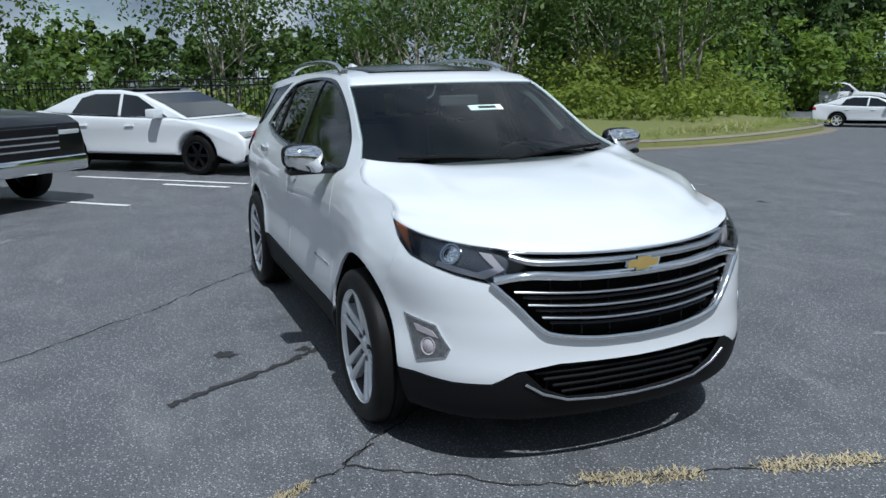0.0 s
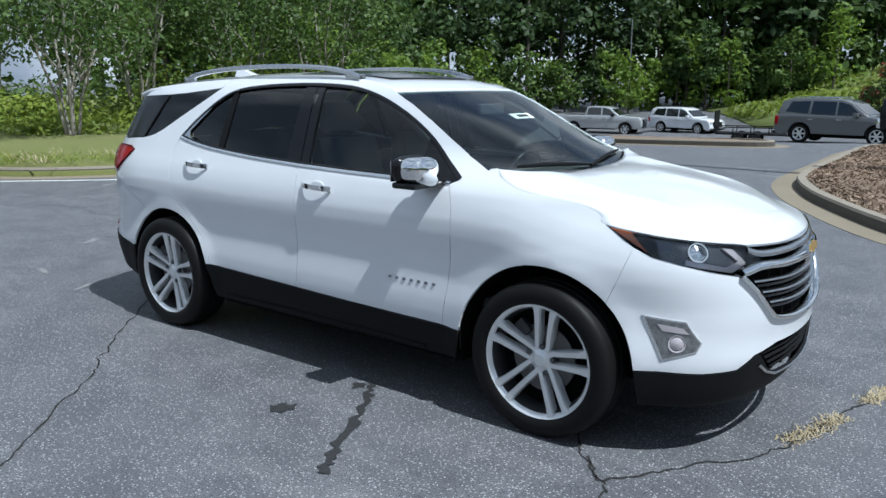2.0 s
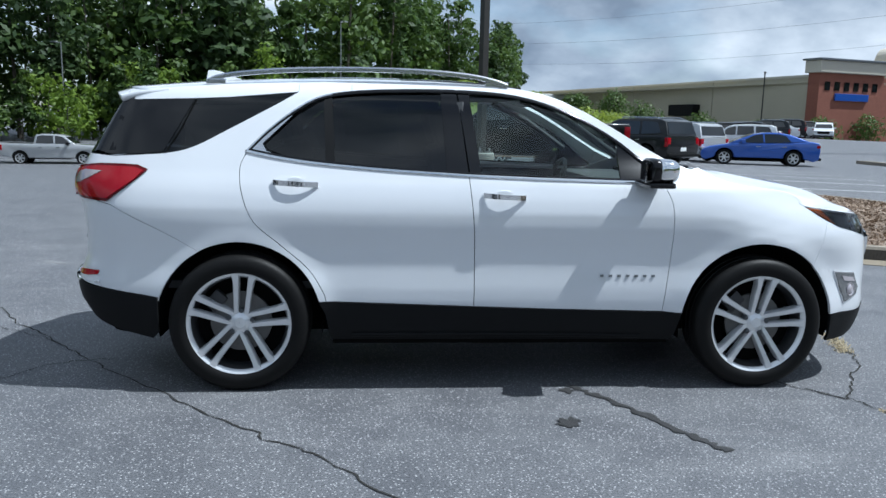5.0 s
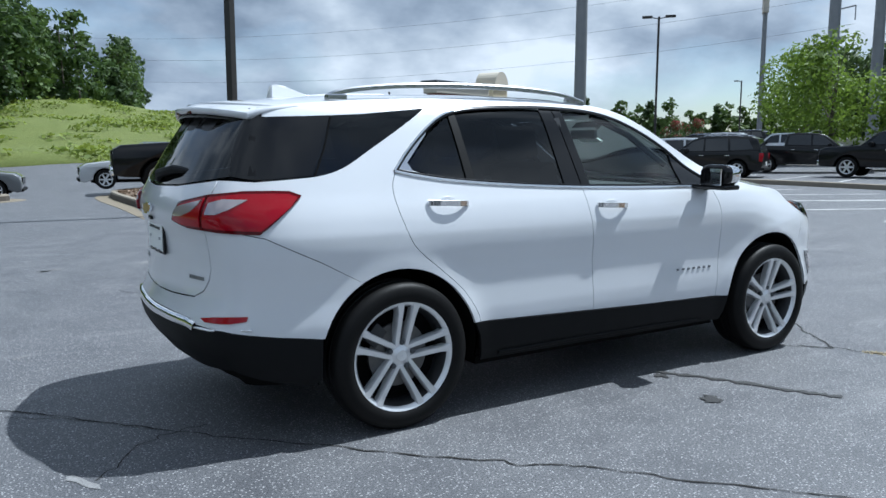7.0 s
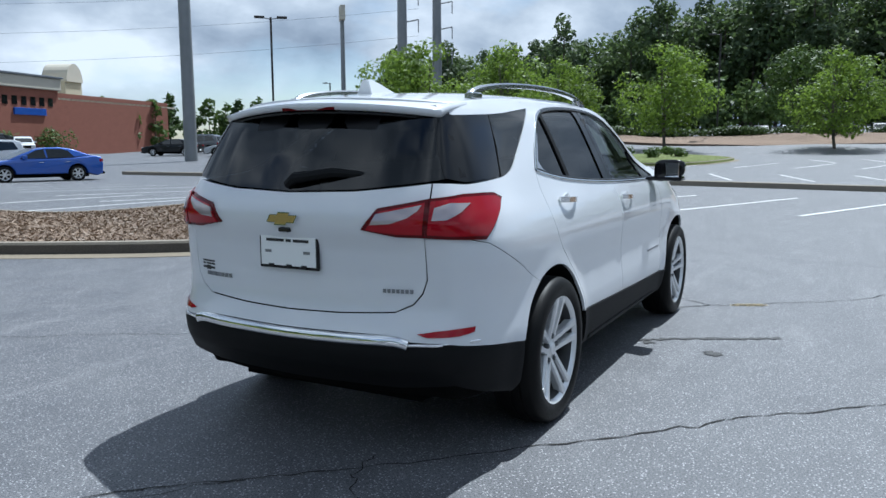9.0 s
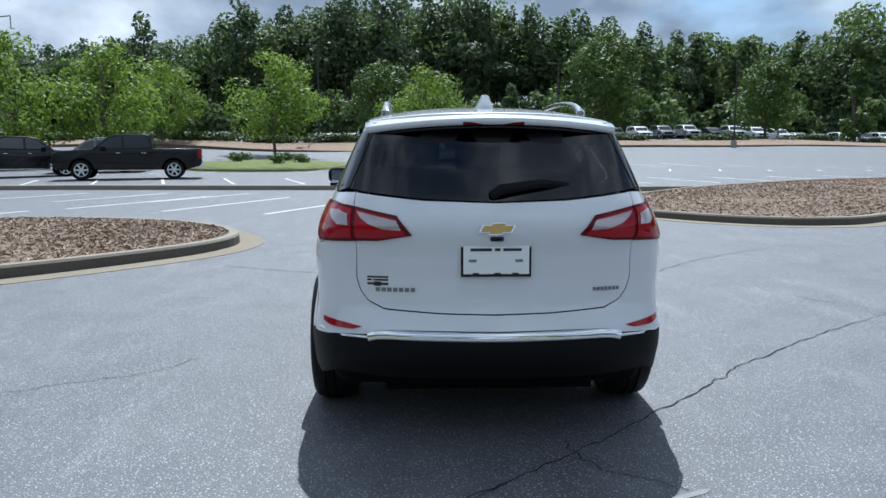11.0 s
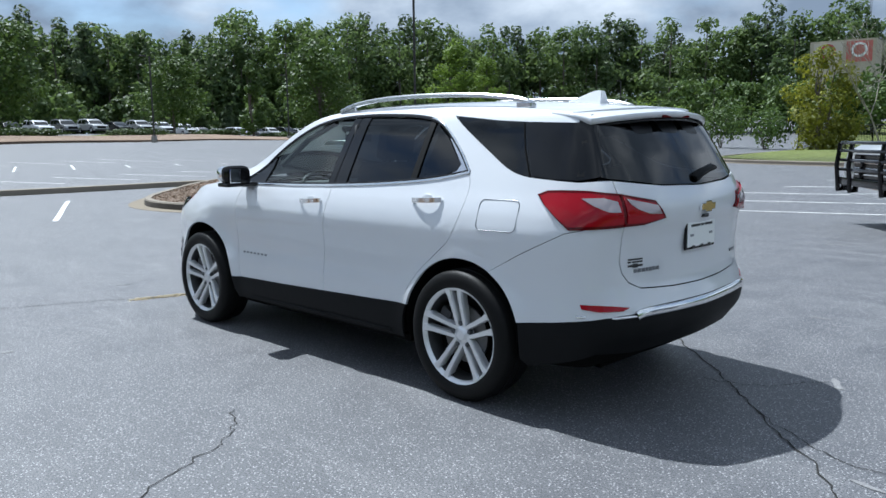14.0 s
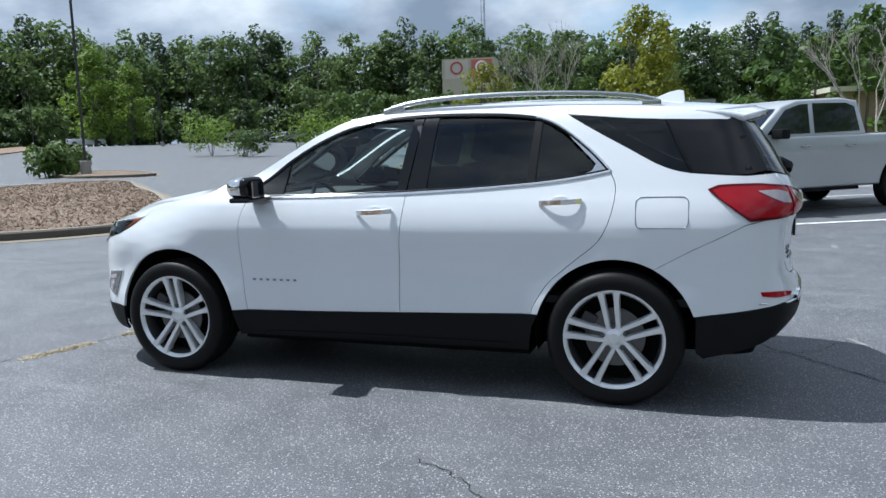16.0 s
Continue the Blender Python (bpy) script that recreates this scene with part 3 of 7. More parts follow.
for i in range(46):
    a, r = rnd.uniform(0, 6.28), rnd.uniform(2.6, 8.5)
    x, y = r * math.cos(a) * 1.1, r * math.sin(a)
    if 2.4 < y and x > -0.5 or (x > 6.5 and y < -2.5):
        continue
    ln, an, n_ = rnd.uniform(0.05, 0.22), rnd.uniform(0, 3.14), 10
    ring = [(x + math.cos(an) * ln * math.cos(q) * rnd.uniform(0.5, 1.2) - math.sin(an) * ln * 0.22 * math.sin(q) * rnd.uniform(0.4, 1.3),
             y + math.sin(an) * ln * math.cos(q) * rnd.uniform(0.5, 1.2) + math.cos(an) * ln * 0.22 * math.sin(q) * rnd.uniform(0.4, 1.3)) for q in np.linspace(0, 6.28, n_ + 1)[:-1]]
    ob = mesh_object("pale_scuff", [(px, py, height(px, py) + 0.003) for px, py in ring], [tuple(range(n_))], SCUFF, smooth=False)
    tagged(ob, "pale scuff mark on asphalt", "scuff", "scuffs", "structure")
# dry weeds in the crack
def blades(name, spots, n, h, mat, label, category, seed, spread=0.05):
    rnd = np.random.RandomState(seed)
    v, f = [], []
    for (x, y, s) in spots:
        for _ in range(n):
            a, l = rnd.uniform(0, 6.28), h * rnd.uniform(0.4, 1.1)
            bx, by = x + rnd.normal(0, spread) * s, y + rnd.normal(0, spread) * s
            lean = rnd.uniform(0.5, 1.6) * l
            z = height(bx, by)
            w = 0.004 + 0.02 * h
            ca, sa = math.cos(a), math.sin(a)
            i = len(v)
            v += [(bx - sa * w, by + ca * w, z), (bx + sa * w, by - ca * w, z), (bx + ca * lean, by + sa * lean, z + l * 0.7)]
            f.append((i, i + 1, i + 2))
    return tagged(mesh_object(name, v, f, mat, smooth=False), label, category, "", "stuff")


weeds = [(2.29 + 0.33 * t_, -0.28 + 1.0 * t_ + 0.02, 1.0) for t_ in np.linspace(0, 0.42, 14)] + [(2.50 + 0.2 * t_, 0.45 + 0.75 * t_, 1.0) for t_ in np.linspace(0, 0.6, 16)] + [(1.88 + 0.1 * t_, -1.28 - 0.2 * t_, 0.7) for t_ in np.linspace(0, 1, 7)]
blades("dry_weeds", weeds, 46, 0.022, STRAW_BLADE, "dry yellow weeds growing in a crack", "weeds", 3, 0.028)


def litter(name, ring, n, mat, label, seed, lift):
    """Bark chips and straw lying over a bed."""
    rnd = np.random.RandomState(seed)
    ring = np.array(ring)
    lo, hi = ring.min(0), ring.max(0)
    p = rnd.uniform(lo, hi, (n * 2, 2))
    p = p[inside(ring, p)]
    p = p[edge_distance(ring, p) > 0.16][:n]
    d = edge_distance(ring, p)
    z = level(p[:, 0], p[:, 1]) + lift + 0.10 * (1 - np.exp(-d / 1.5)) + rnd.uniform(0.0, 0.02, len(p))
    a = rnd.uniform(0, 6.28, len(p))
    l, w, t = rnd.uniform(0.014, 0.05, len(p)), rnd.uniform(0.004, 0.010, len(p)), rnd.uniform(-0.025, 0.025, len(p))
    ca, sa = np.cos(a), np.sin(a)
    c = np.column_stack([p, z])
    u = np.column_stack([ca * l, sa * l, t])
    v = np.column_stack([-sa * w, ca * w, rnd.uniform(-0.01, 0.01, len(p))])
    q = np.stack([c - u - v, c + u - v, c + u + v, c - u + v], 1).reshape(-1, 3)
    k = len(p)
    return tagged(mesh_object(name, q, [(4 * i, 4 * i + 1, 4 * i + 2, 4 * i + 3) for i in range(k)], mat, smooth=False), label, "mulch", "", "stuff")


CHIPS = leaf("bark_chips", (0.17, 0.115, 0.075), (0.33, 0.24, 0.165), 0.05)
litter("bark_chips", island_a, 26000, CHIPS, "loose bark chips and pine straw on an island", 51, 0.12)
litter("bark_chips", island_r, 22000, CHIPS, "loose bark chips over a long island", 52, 0.12)
# stones along the crack, flattened straw

# ---- the white SUV: one body surface, cut into panels ----
def table(points, step=0.005, soft=0.018):
    z, d = np.array(points).T
    grid = np.arange(z[0] - 0.1, z[-1] + 0.1, step)
    v = np.interp(grid, z, d)
    k = np.exp(-0.5 * (np.arange(-12, 13) * step / soft) ** 2)
    v = np.convolve(np.pad(v, 12, mode="edge"), k / k.sum(), "valid")
    return grid, v


SIDE_D = table([(0.18, -0.10), (0.24, -0.055), (0.30, -0.025), (0.40, -0.012), (0.46, -0.006), (0.53, -0.008), (0.64, -0.022), (0.74, -0.024), (0.86, -0.013),
                (0.93, -0.017), (1.0, -0.036), (1.06, -0.06), (1.11, -0.085), (1.2, -0.125), (1.32, -0.18), (1.42, -0.228), (1.5, -0.272), (1.55, -0.315), (1.62, -0.42)], soft=0.013)
FRONT_D = table([(0.18, -0.14), (0.24, -0.06), (0.32, -0.02), (0.42, 0.0), (0.5, -0.008), (0.6, -0.004), (0.7, -0.012), (0.8, -0.03), (0.88, -0.06), (0.95, -0.12), (1.0, -0.2)])
REAR_D = table([(0.2, -0.2), (0.33, -0.10), (0.43, -0.02), (0.5, 0.0), (0.56, -0.004), (0.6, -0.022), (0.68, -0.05), (0.8, -0.056), (0.92, -0.046), (0.98, -0.022), (1.03, -0.012),
                (1.09, -0.028), (1.15, -0.06), (1.2, -0.09), (1.3, -0.15), (1.4, -0.215), (1.5, -0.285), (1.56, -0.34), (1.62, -0.42)], soft=0.010)
_half = [(2.262, 0), (2.235, 0.30), (2.15, 0.56), (2.0, 0.735), (1.8, 0.835), (1.55, 0.876), (1.3, 0.886), (0.9, 0.886), (0.4, 0.886), (-0.3, 0.887), (-0.9, 0.887), (-1.4, 0.882),
         (-1.75, 0.872), (-2.0, 0.832), (-2.175, 0.725), (-2.265, 0.50), (-2.30, 0.22), (-2.31, 0)]
_loop = np.array(curve([(x, -y) for x, y in _half[3:0:-1]] + _half + [(x, -y) for x, y in _half[-2:-5:-1]], 40))
_i0 = int(np.argmin(np.hypot(_loop[:, 0] - 2.262, _loop[:, 1])))
_i1 = int(np.argmin(np.hypot(_loop[:, 0] + 2.31, _loop[:, 1])))
_s = np.concatenate([[0], np.cumsum(np.hypot(*np.diff(_loop, axis=0).T))])
_side0 = np.interp(0.0, -_loop[_i0:_i1, 0], _s[_i0:_i1])
_u = _side0 - _s
_tan = np.gradient(_loop, axis=0)
_nrm = np.stack([-_tan[:, 1], _tan[:, 0]], 1)
_nrm /= np.hypot(*_nrm.T)[:, None]
_ker = np.exp(-0.5 * (np.arange(-14, 15) / 6.0) ** 2)
_nrm = np.stack([np.convolve(np.pad(_nrm[:, i], 14, mode="edge"), _ker / _ker.sum(), "valid") for i in (0, 1)], 1)
_nrm /= np.hypot(*_nrm.T)[:, None]
if _nrm[len(_nrm) // 2, 1] < 0:
    _nrm = -_nrm
UU, UX0, UY0, UNX, UNY = (a[::-1] for a in (_u, _loop[:, 0], _loop[:, 1], _nrm[:, 0], _nrm[:, 1]))
U_FRONT, U_REAR = _side0 - _s[_i0], _side0 - _s[_i1]
WHEEL_X, WHEEL_Z, WHEEL_R = 1.3625, 0.352, 0.355


def ease(a, b, v):
    t = np.clip((v - a) / (b - a), 0, 1)
    return t * t * (3 - 2 * t)


def skin(u, z, off=0.0):
    """The body's outer surface: place for the run u along the plan's outline (x along the flank) and the height z."""
    u, z = np.asarray(u, float), np.asarray(z, float)
    x, y, nx, ny = (np.interp(u, UU, a) for a in (UX0, UY0, UNX, UNY))
    ds = np.interp(z * (1 + 0.14 * ease(1.0, 1.75, x)), *SIDE_D)
    de = np.where(nx > 0, np.interp(z, *FRONT_D), np.interp(z, *REAR_D))
    flare = 0.0
    for wx, r0 in ((WHEEL_X, 0.43), (-WHEEL_X, 0.415)):
        r = np.hypot(x - wx, z - WHEEL_Z)
        flare = flare + 0.016 * np.exp(-((r - r0 + 0.02) / 0.075) ** 2)
    d = ds * ny**2 + de * nx**2 + flare * ny**2 + off
    taper = 0.075 * ease(-0.1, 1.05, x) * ease(1.05, 1.25, z)
    return np.stack([x + nx * d, y + ny * d - taper, z + 0 * d], -1)


def run_x(x, z):
    """The run at which the flank reaches x at height z."""
    us = np.linspace(U_REAR, U_FRONT, 1500)
    return float(np.interp(x, skin(us, np.full_like(us, z))[:, 0], us))


def run_y(y, z, rear):
    us = np.linspace(U_REAR, -1.5, 700) if rear else np.linspace(U_FRONT, 1.3, 700)
    return float(np.interp(abs(y), skin(us, np.full_like(us, z))[:, 1], us))


def sx(*pts):
    return [(run_x(x, z), z) for x, z in pts]


def fy(*pts):
    return [(run_y(y, z, False), z) for y, z in pts]


def ry(*pts):
    return [(run_y(y, z, True), z) for y, z in pts]


def skin_normals(u, z, off=0.0):
    e = 0.004
    a = skin(u + e, z, off) - skin(u - e, z, off)
    b = skin(u, z + e, off) - skin(u, z - e, off)
    n = np.cross(b, a)
    return n / (np.linalg.norm(n, axis=1)[:, None] + 1e-12)


def panel(name, poly, mat, parent, side=-1, label="", off=0.0, thick=0.014, step=0.035, both=False, gap=0.0):
    """A pressed panel on the skin, bounded by a polygon of (run, height), with a folded edge. both: joined with its mirror image."""
    co, faces, n = flat_mesh(poly, step)
    if gap:
        ring = co[:n]
        back, ahead = np.roll(ring, 1, 0), np.roll(ring, -1, 0)
        d = ahead - back
        nn = np.stack([d[:, 1], -d[:, 0]], 1) / (np.hypot(*d.T)[:, None] + 1e-9)
        area = 0.5 * np.sum(ring[:, 0] * ahead[:, 1] - ahead[:, 0] * ring[:, 1])
        co = co.copy()
        co[:n] -= nn * gap * (1 if area > 0 else -1)
    P, N = skin(co[:, 0], co[:, 1], off), skin_normals(co[:, 0], co[:, 1], off)
    verts, norms, tris = [], [], []
    for s in ((-1, 1) if both else (side,)):
        flip = np.array([1, s, 1])
        base = len(verts)
        p, q = P * flip, N * flip
        verts += list(p)
        norms += list(q)
        for f in faces:
            a, b, c = p[list(f)]
            g = f if np.dot(np.cross(b - a, c - a), q[f[0]]) > 0 else f[::-1]
            tris.append(tuple(base + i for i in g))
        if thick:
            r0 = len(verts)
            inner = p[:n] - q[:n] * thick
            verts += list(p[:n]) + list(inner)
            edge = np.roll(p[:n], -1, 0) - np.roll(p[:n], 1, 0)
            out = np.cross(edge, q[:n])
            out /= np.linalg.norm(out, axis=1)[:, None] + 1e-9
            c0 = p[:n].mean(0)
            out *= np.sign(np.einsum("ij,ij->i", out, p[:n] - c0).sum())
            norms += list(out) * 2
            for i in range(n):
                j = (i + 1) % n
                f = (r0 + i, r0 + j, r0 + n + j, r0 + n + i)
                a, b, c = (verts[k] for k in f[:3])
                tris.append(f if np.dot(np.cross(np.subtract(b, a), np.subtract(c, a)), out[i]) > 0 else f[::-1])
    return mesh_object(name, verts, tris, mat, parent, label, norms)


def strip(name, line, width, mat, parent, side=-1, off=0.004, label="", both=False, depth=0.008):
    """A moulding along a line of (run, height) on the skin, of the given width below the line's left."""
    line = np.array(line, float)
    if both and skin(line[:, 0], line[:, 1])[:, 1].min() > 0.01:  # does not reach the middle: two mouldings
        for s in (-1, 1):
            strip(name, line, width, mat, parent, s, off, label, False, depth)
        return None
    d = np.gradient(line, axis=0)
    n2 = np.stack([-d[:, 1], d[:, 0]], 1) / (np.hypot(*d.T)[:, None] + 1e-9)
    cols = [(-0.5, -depth), (-0.46, 0.0), (-0.25, 0.35 * depth), (0.25, 0.35 * depth), (0.46, 0.0), (0.5, -depth)]
    verts, faces = [], []
    for s in ((-1, 1) if both else (side,)):
        base = len(verts)
        for w, o in cols:
            q = line + n2 * w * width
            verts += list(skin(q[:, 0], q[:, 1], off + o) * np.array([1, s, 1]))
        m = len(line)
        for c in range(len(cols) - 1):
            for i in range(m - 1):
                f = (base + c * m + i, base + c * m + i + 1, base + (c + 1) * m + i + 1, base + (c + 1) * m + i)
                faces.append(f if s > 0 else f[::-1])
    return mesh_object(name, verts, faces, mat, parent, label)


def arch(wx, r, a0, a1, n=26):
    return [(wx + r * math.cos(a), WHEEL_Z + r * math.sin(a)) for a in np.linspace(radians(a0), radians(a1), n)]


suv = thing("suv_car", "white compact crossover with chrome mirrors parked on asphalt", "car")
R_FRONT, R_REAR = 0.43, 0.415

# lines shared by the panels, as (x, height)
door_front = curve([(0.822, 1.088), (0.862, 0.99), (0.872, 0.86), (0.866, 0.70), (0.846, 0.53), (0.832, 0.418)], 5)
door_mid = curve([(-0.205, 1.108), (-0.188, 0.95), (-0.176, 0.80), (-0.172, 0.60), (-0.172, 0.443)], 4)
door_rear = curve([(-1.332, 1.212), (-1.362, 1.13), (-1.345, 1.0), (-1.285, 0.865), (-1.16, 0.757), (-1.02, 0.635), (-0.945, 0.52), (-0.928, 0.468)], 6)
belt_front = [(0.822, 1.088), (0.58, 1.09), (0.14, 1.098), (-0.205, 1.108)]
belt_rear = curve([(-0.205, 1.108), (-0.58, 1.126), (-0.946, 1.153), (-1.141, 1.176), (-1.28, 1.2), (-1.332, 1.212)], 4)
hood_line = curve([(1.035, 1.172), (1.09, 1.128), (1.22, 1.086), (1.45, 1.06), (1.56, 1.028), (1.615, 0.978)], 6)
window_top = curve([(0.868, 1.112), (0.735, 1.195), (0.592, 1.303), (0.417, 1.402), (0.212, 1.484), (0.0, 1.528), (-0.29, 1.543), (-0.58, 1.538), (-0.811, 1.522), (-0.967, 1.492),
                    (-1.093, 1.425), (-1.229, 1.317), (-1.332, 1.212)], 5)
glass_edge = [(0.99, 1.158), (0.86, 1.212), (0.74, 1.278), (0.595, 1.363), (0.45, 1.443), (0.31, 1.507)]
gutter = curve([(0.31, 1.507), (0.18, 1.546), (0.0, 1.571), (-0.29, 1.586), (-0.58, 1.586), (-0.9, 1.578), (-1.3, 1.556), (-1.6, 1.535), (-1.93, 1.505)], 5)
quarter_edge = curve([(-1.085, 1.52), (-1.206, 1.447), (-1.424, 1.325), (-1.58, 1.24), (-1.70, 1.203), (-1.85, 1.188), (-2.0, 1.178)], 6)
front_arch = arch(WHEEL_X, R_FRONT, 6, 172.5)
rear_arch = arch(-WHEEL_X, R_REAR, 16, 161)
WING_JOIN = (1.66, WHEEL_Z + math.sqrt(R_FRONT**2 - (1.66 - WHEEL_X) ** 2))
TAIL_JOIN = (-1.56, WHEEL_Z + math.sqrt(R_REAR**2 - (1.56 - WHEEL_X) ** 2))
RAIL_TOP = (-0.811, float(np.interp(0.811, [-p[0] for p in gutter], [p[1] for p in gutter])))
lamp_under = [(1.615, 0.978), (1.70, 0.928), (1.80, 0.872)]

for side in (-1, 1):
    for_left = side > 0
    # front wing
    poly = sx(*door_front) + sx(*[p for p in front_arch[::-1] if p[0] < 1.655], WING_JOIN) + sx((1.70, 0.76), (1.745, 0.90)) + sx((1.70, 0.928)) + sx(*hood_line[::-1]) + sx(*glass_edge[:2]) + sx((0.868, 1.112))
    panel("front_wing", poly, WHITE_PAINT, suv, side, gap=0.0015)
    # doors
    poly = sx(*belt_front) + sx(*door_mid[1:]) + sx((0.3, 0.428), (0.832, 0.418)) + sx(*door_front[-2:0:-1])
    front_door = panel("front_door", poly, WHITE_PAINT, suv, side, "white front door with chrome handle", gap=0.002)
    poly = sx(*belt_rear) + sx(*door_rear[1:]) + sx((-0.6, 0.457), (-0.172, 0.443)) + sx(*door_mid[-2:0:-1])
    rear_door = panel("rear_door", poly, WHITE_PAINT, suv, side, "white rear door with chrome handle", gap=0.002)
    # quarter panel with rear pillar
    poly = sx(*door_rear[::-1]) + sx(*window_top[59:39:-1]) + sx(RAIL_TOP, *[p for p in gutter if -1.07 < p[0] < -0.83]) + sx((-1.085, 1.568)) + sx(*quarter_edge) + ry((0.68, 1.184), (0.628, 1.186), (0.628, 0.969), (0.76, 0.965)) + sx((-1.99, 0.94)) + sx((-1.75, 0.822), TAIL_JOIN) + sx(*[p for p in rear_arch[::-1] if p[0] > -1.555])
    quarter = panel("quarter_panel", poly, WHITE_PAINT, suv, side, "white quarter panel" + (" with fuel flap" if for_left else ""), gap=0.0015)
    if for_left:
        cx, cz, w, h, r = -1.595, 1.005, 0.128, 0.077, 0.03
        ring = [(cx + sx_ * (w - r) + r * math.cos(a), cz + sz_ * (h - r) + r * math.sin(a)) for sx_, sz_, q in ((1, 1, 0), (-1, 1, 90), (-1, -1, 180), (1, -1, 270)) for a in np.radians(np.linspace(q, q + 90, 6))]
        strip("flap_joint", sx(*(ring + ring[:2])), 0.005, GREY_LETTER, quarter, side, off=0.0015, depth=0.003)
    # roof side rail and screen pillar
    poly = sx(*window_top[:41]) + sx(RAIL_TOP) + sx(*[p for p in gutter[::-1] if p[0] > -0.79]) + sx(*glass_edge[-2::-1])
    panel("roof_side_rail", poly, WHITE_PAINT, suv, side, step=0.03)
    poly = sx(*[p for p in gutter if p[0] < -1.09]) + sx((-1.93, 1.46), (-1.7, 1.468), (-1.43, 1.485), (-1.085, 1.52), (-1.085, 1.568))
    panel("roof_side_rail", poly, WHITE_PAINT, suv, side, step=0.03)
    # black lower cladding
    poly = sx((0.935, 0.412), (0.3, 0.426), (-0.172, 0.441), (-0.6, 0.455), (-0.965, 0.468), (-0.93, 0.40), (-0.905, 0.262), (0.0, 0.26), (0.90, 0.258), (0.915, 0.33))
    panel("sill_cladding", poly, CLADDING, suv, side, "black plastic sill cladding", off=0.006)
    strip("sill_moulding", sx((0.72, 0.278), (0.3, 0.286), (-0.3, 0.29), (-0.80, 0.287)), 0.022, CLADDING, suv, side, off=0.012)
    # side glass and its frames
    poly = sx((-0.20, 1.516), (-0.143, 1.118), (0.30, 1.108), (0.602, 1.104), (0.60, 1.288)) + sx(*[(x, z - 0.012) for x, z in window_top if -0.2 < x < 0.6])
    panel("door_glass", poly, GLASS_CLEAR, front_door, side, off=-0.012, thick=0)
    poly = sx((-0.91, 1.492), (-0.893, 1.168), (-0.58, 1.142), (-0.315, 1.13), (-0.34, 1.53)) + sx(*[(x, z - 0.012) for x, z in window_top if -0.9 < x < -0.36])
    panel("door_glass", poly, GLASS_DARK, rear_door, side, off=-0.012, thick=0)
    poly = sx((-0.935, 1.17), (-1.14, 1.196), (-1.225, 1.222), (-1.245, 1.245), (-1.09, 1.395), (-0.97, 1.472), (-0.952, 1.475))
    panel("fixed_quarter_glass", poly, GLASS_DARK, rear_door, side, off=-0.012, thick=0)
    panel("pillar_trim", sx((-0.345, 1.532), (-0.262, 1.538), (-0.205, 1.112), (-0.318, 1.118)), GLOSS_BLACK, rear_door, side, off=-0.004)
    panel("pillar_trim", sx((-0.254, 1.538), (-0.195, 1.53), (-0.138, 1.106), (-0.197, 1.112)), GLOSS_BLACK, front_door, side, off=-0.004)
    panel("glass_divider", sx((-0.953, 1.485), (-0.912, 1.495), (-0.89, 1.165), (-0.937, 1.168)), CLADDING, rear_door, side, off=-0.003)
    panel("mirror_patch", sx((0.6, 1.284), (0.735, 1.188), (0.86, 1.115), (0.83, 1.094), (0.596, 1.096)), GLOSS_BLACK, front_door, side, off=-0.003)
    poly = sx((-1.332, 1.214), (-1.225, 1.318), (-1.10, 1.415), (-1.118, 1.39), (-1.255, 1.255), (-1.235, 1.218), (-1.15, 1.188), (-1.28, 1.2))
    panel("chrome_corner", poly, SATIN, rear_door, side, off=0.001, thick=0.006, step=0.02)
    strip("window_seal", sx(*window_top), 0.02, GLOSS_BLACK, suv, side, off=0.002)
    strip("window_brightwork", sx(*[(x, z + 0.006) for x, z in window_top if x < -0.9]), 0.010, CHROME, suv, side, off=0.004)
    strip("belt_brightwork", sx(*([(x, z + 0.004) for x, z in belt_front] + [(x, z + 0.004) for x, z in belt_rear[1:]])), 0.017, CHROME, suv, side, off=0.004)
    strip("belt_seal", sx(*([(x, z + 0.016) for x, z in belt_front] + [(x, z + 0.016) for x, z in belt_rear[1:-1]])), 0.010, GLOSS_BLACK, suv, side, off=0.002)
    # dark glass of the rear corner
    poly = sx(*quarter_edge[1:]) + ry((0.735, 1.192)) + ry((0.612, 1.39), (0.577, 1.468)) + sx((-1.90, 1.458), (-1.7, 1.465), (-1.43, 1.482), (-1.11, 1.513))
    panel("quarter_window", poly, GLASS_DARK, suv, side, "dark tinted quarter window", off=-0.004, thick=0.006)
    strip("glass_joint", sx((-1.735, 1.196), (-1.66, 1.33), (-1.60, 1.468)), 0.008, DARK, suv, side, off=0.0, depth=0.003)
    panel("rear_pillar_trim", sx((-1.745, 1.204), (-1.85, 1.194), (-2.0, 1.186)) + ry((0.66, 1.205), (0.59, 1.36), (0.54, 1.485)) + sx((-1.90, 1.462), (-1.75, 1.468), (-1.605, 1.474)), GLOSS_BLACK, suv, side, "gloss black rear pillar", off=0.0015, thick=0.004)
    # badge of plain chrome bars on the door
    for k in range(7):
        x0 = 0.49 + k * 0.046
        panel("badge_bar", sx((x0, 0.600), (x0 + 0.018, 0.601), (x0 + 0.019, 0.613), (x0 + 0.001, 0.613)), GREY_LETTER, front_door, side, "grey badge bar" if k == 0 else "", off=0.004, thick=0.005, step=0.02)
    # tail lamp
    lamp = thing("tail_lamp", "red and clear tail lamp", "")
    lamp.parent = suv
    outer = ry((0.372, 1.0), (0.44, 1.088), (0.63, 1.127), (0.716, 1.142)) + sx((-1.93, 1.142), (-1.862, 1.139), (-1.812, 1.119), (-1.86, 1.075), (-2.01, 0.957)) + ry((0.70, 0.966), (0.65, 0.971), (0.52, 0.974))
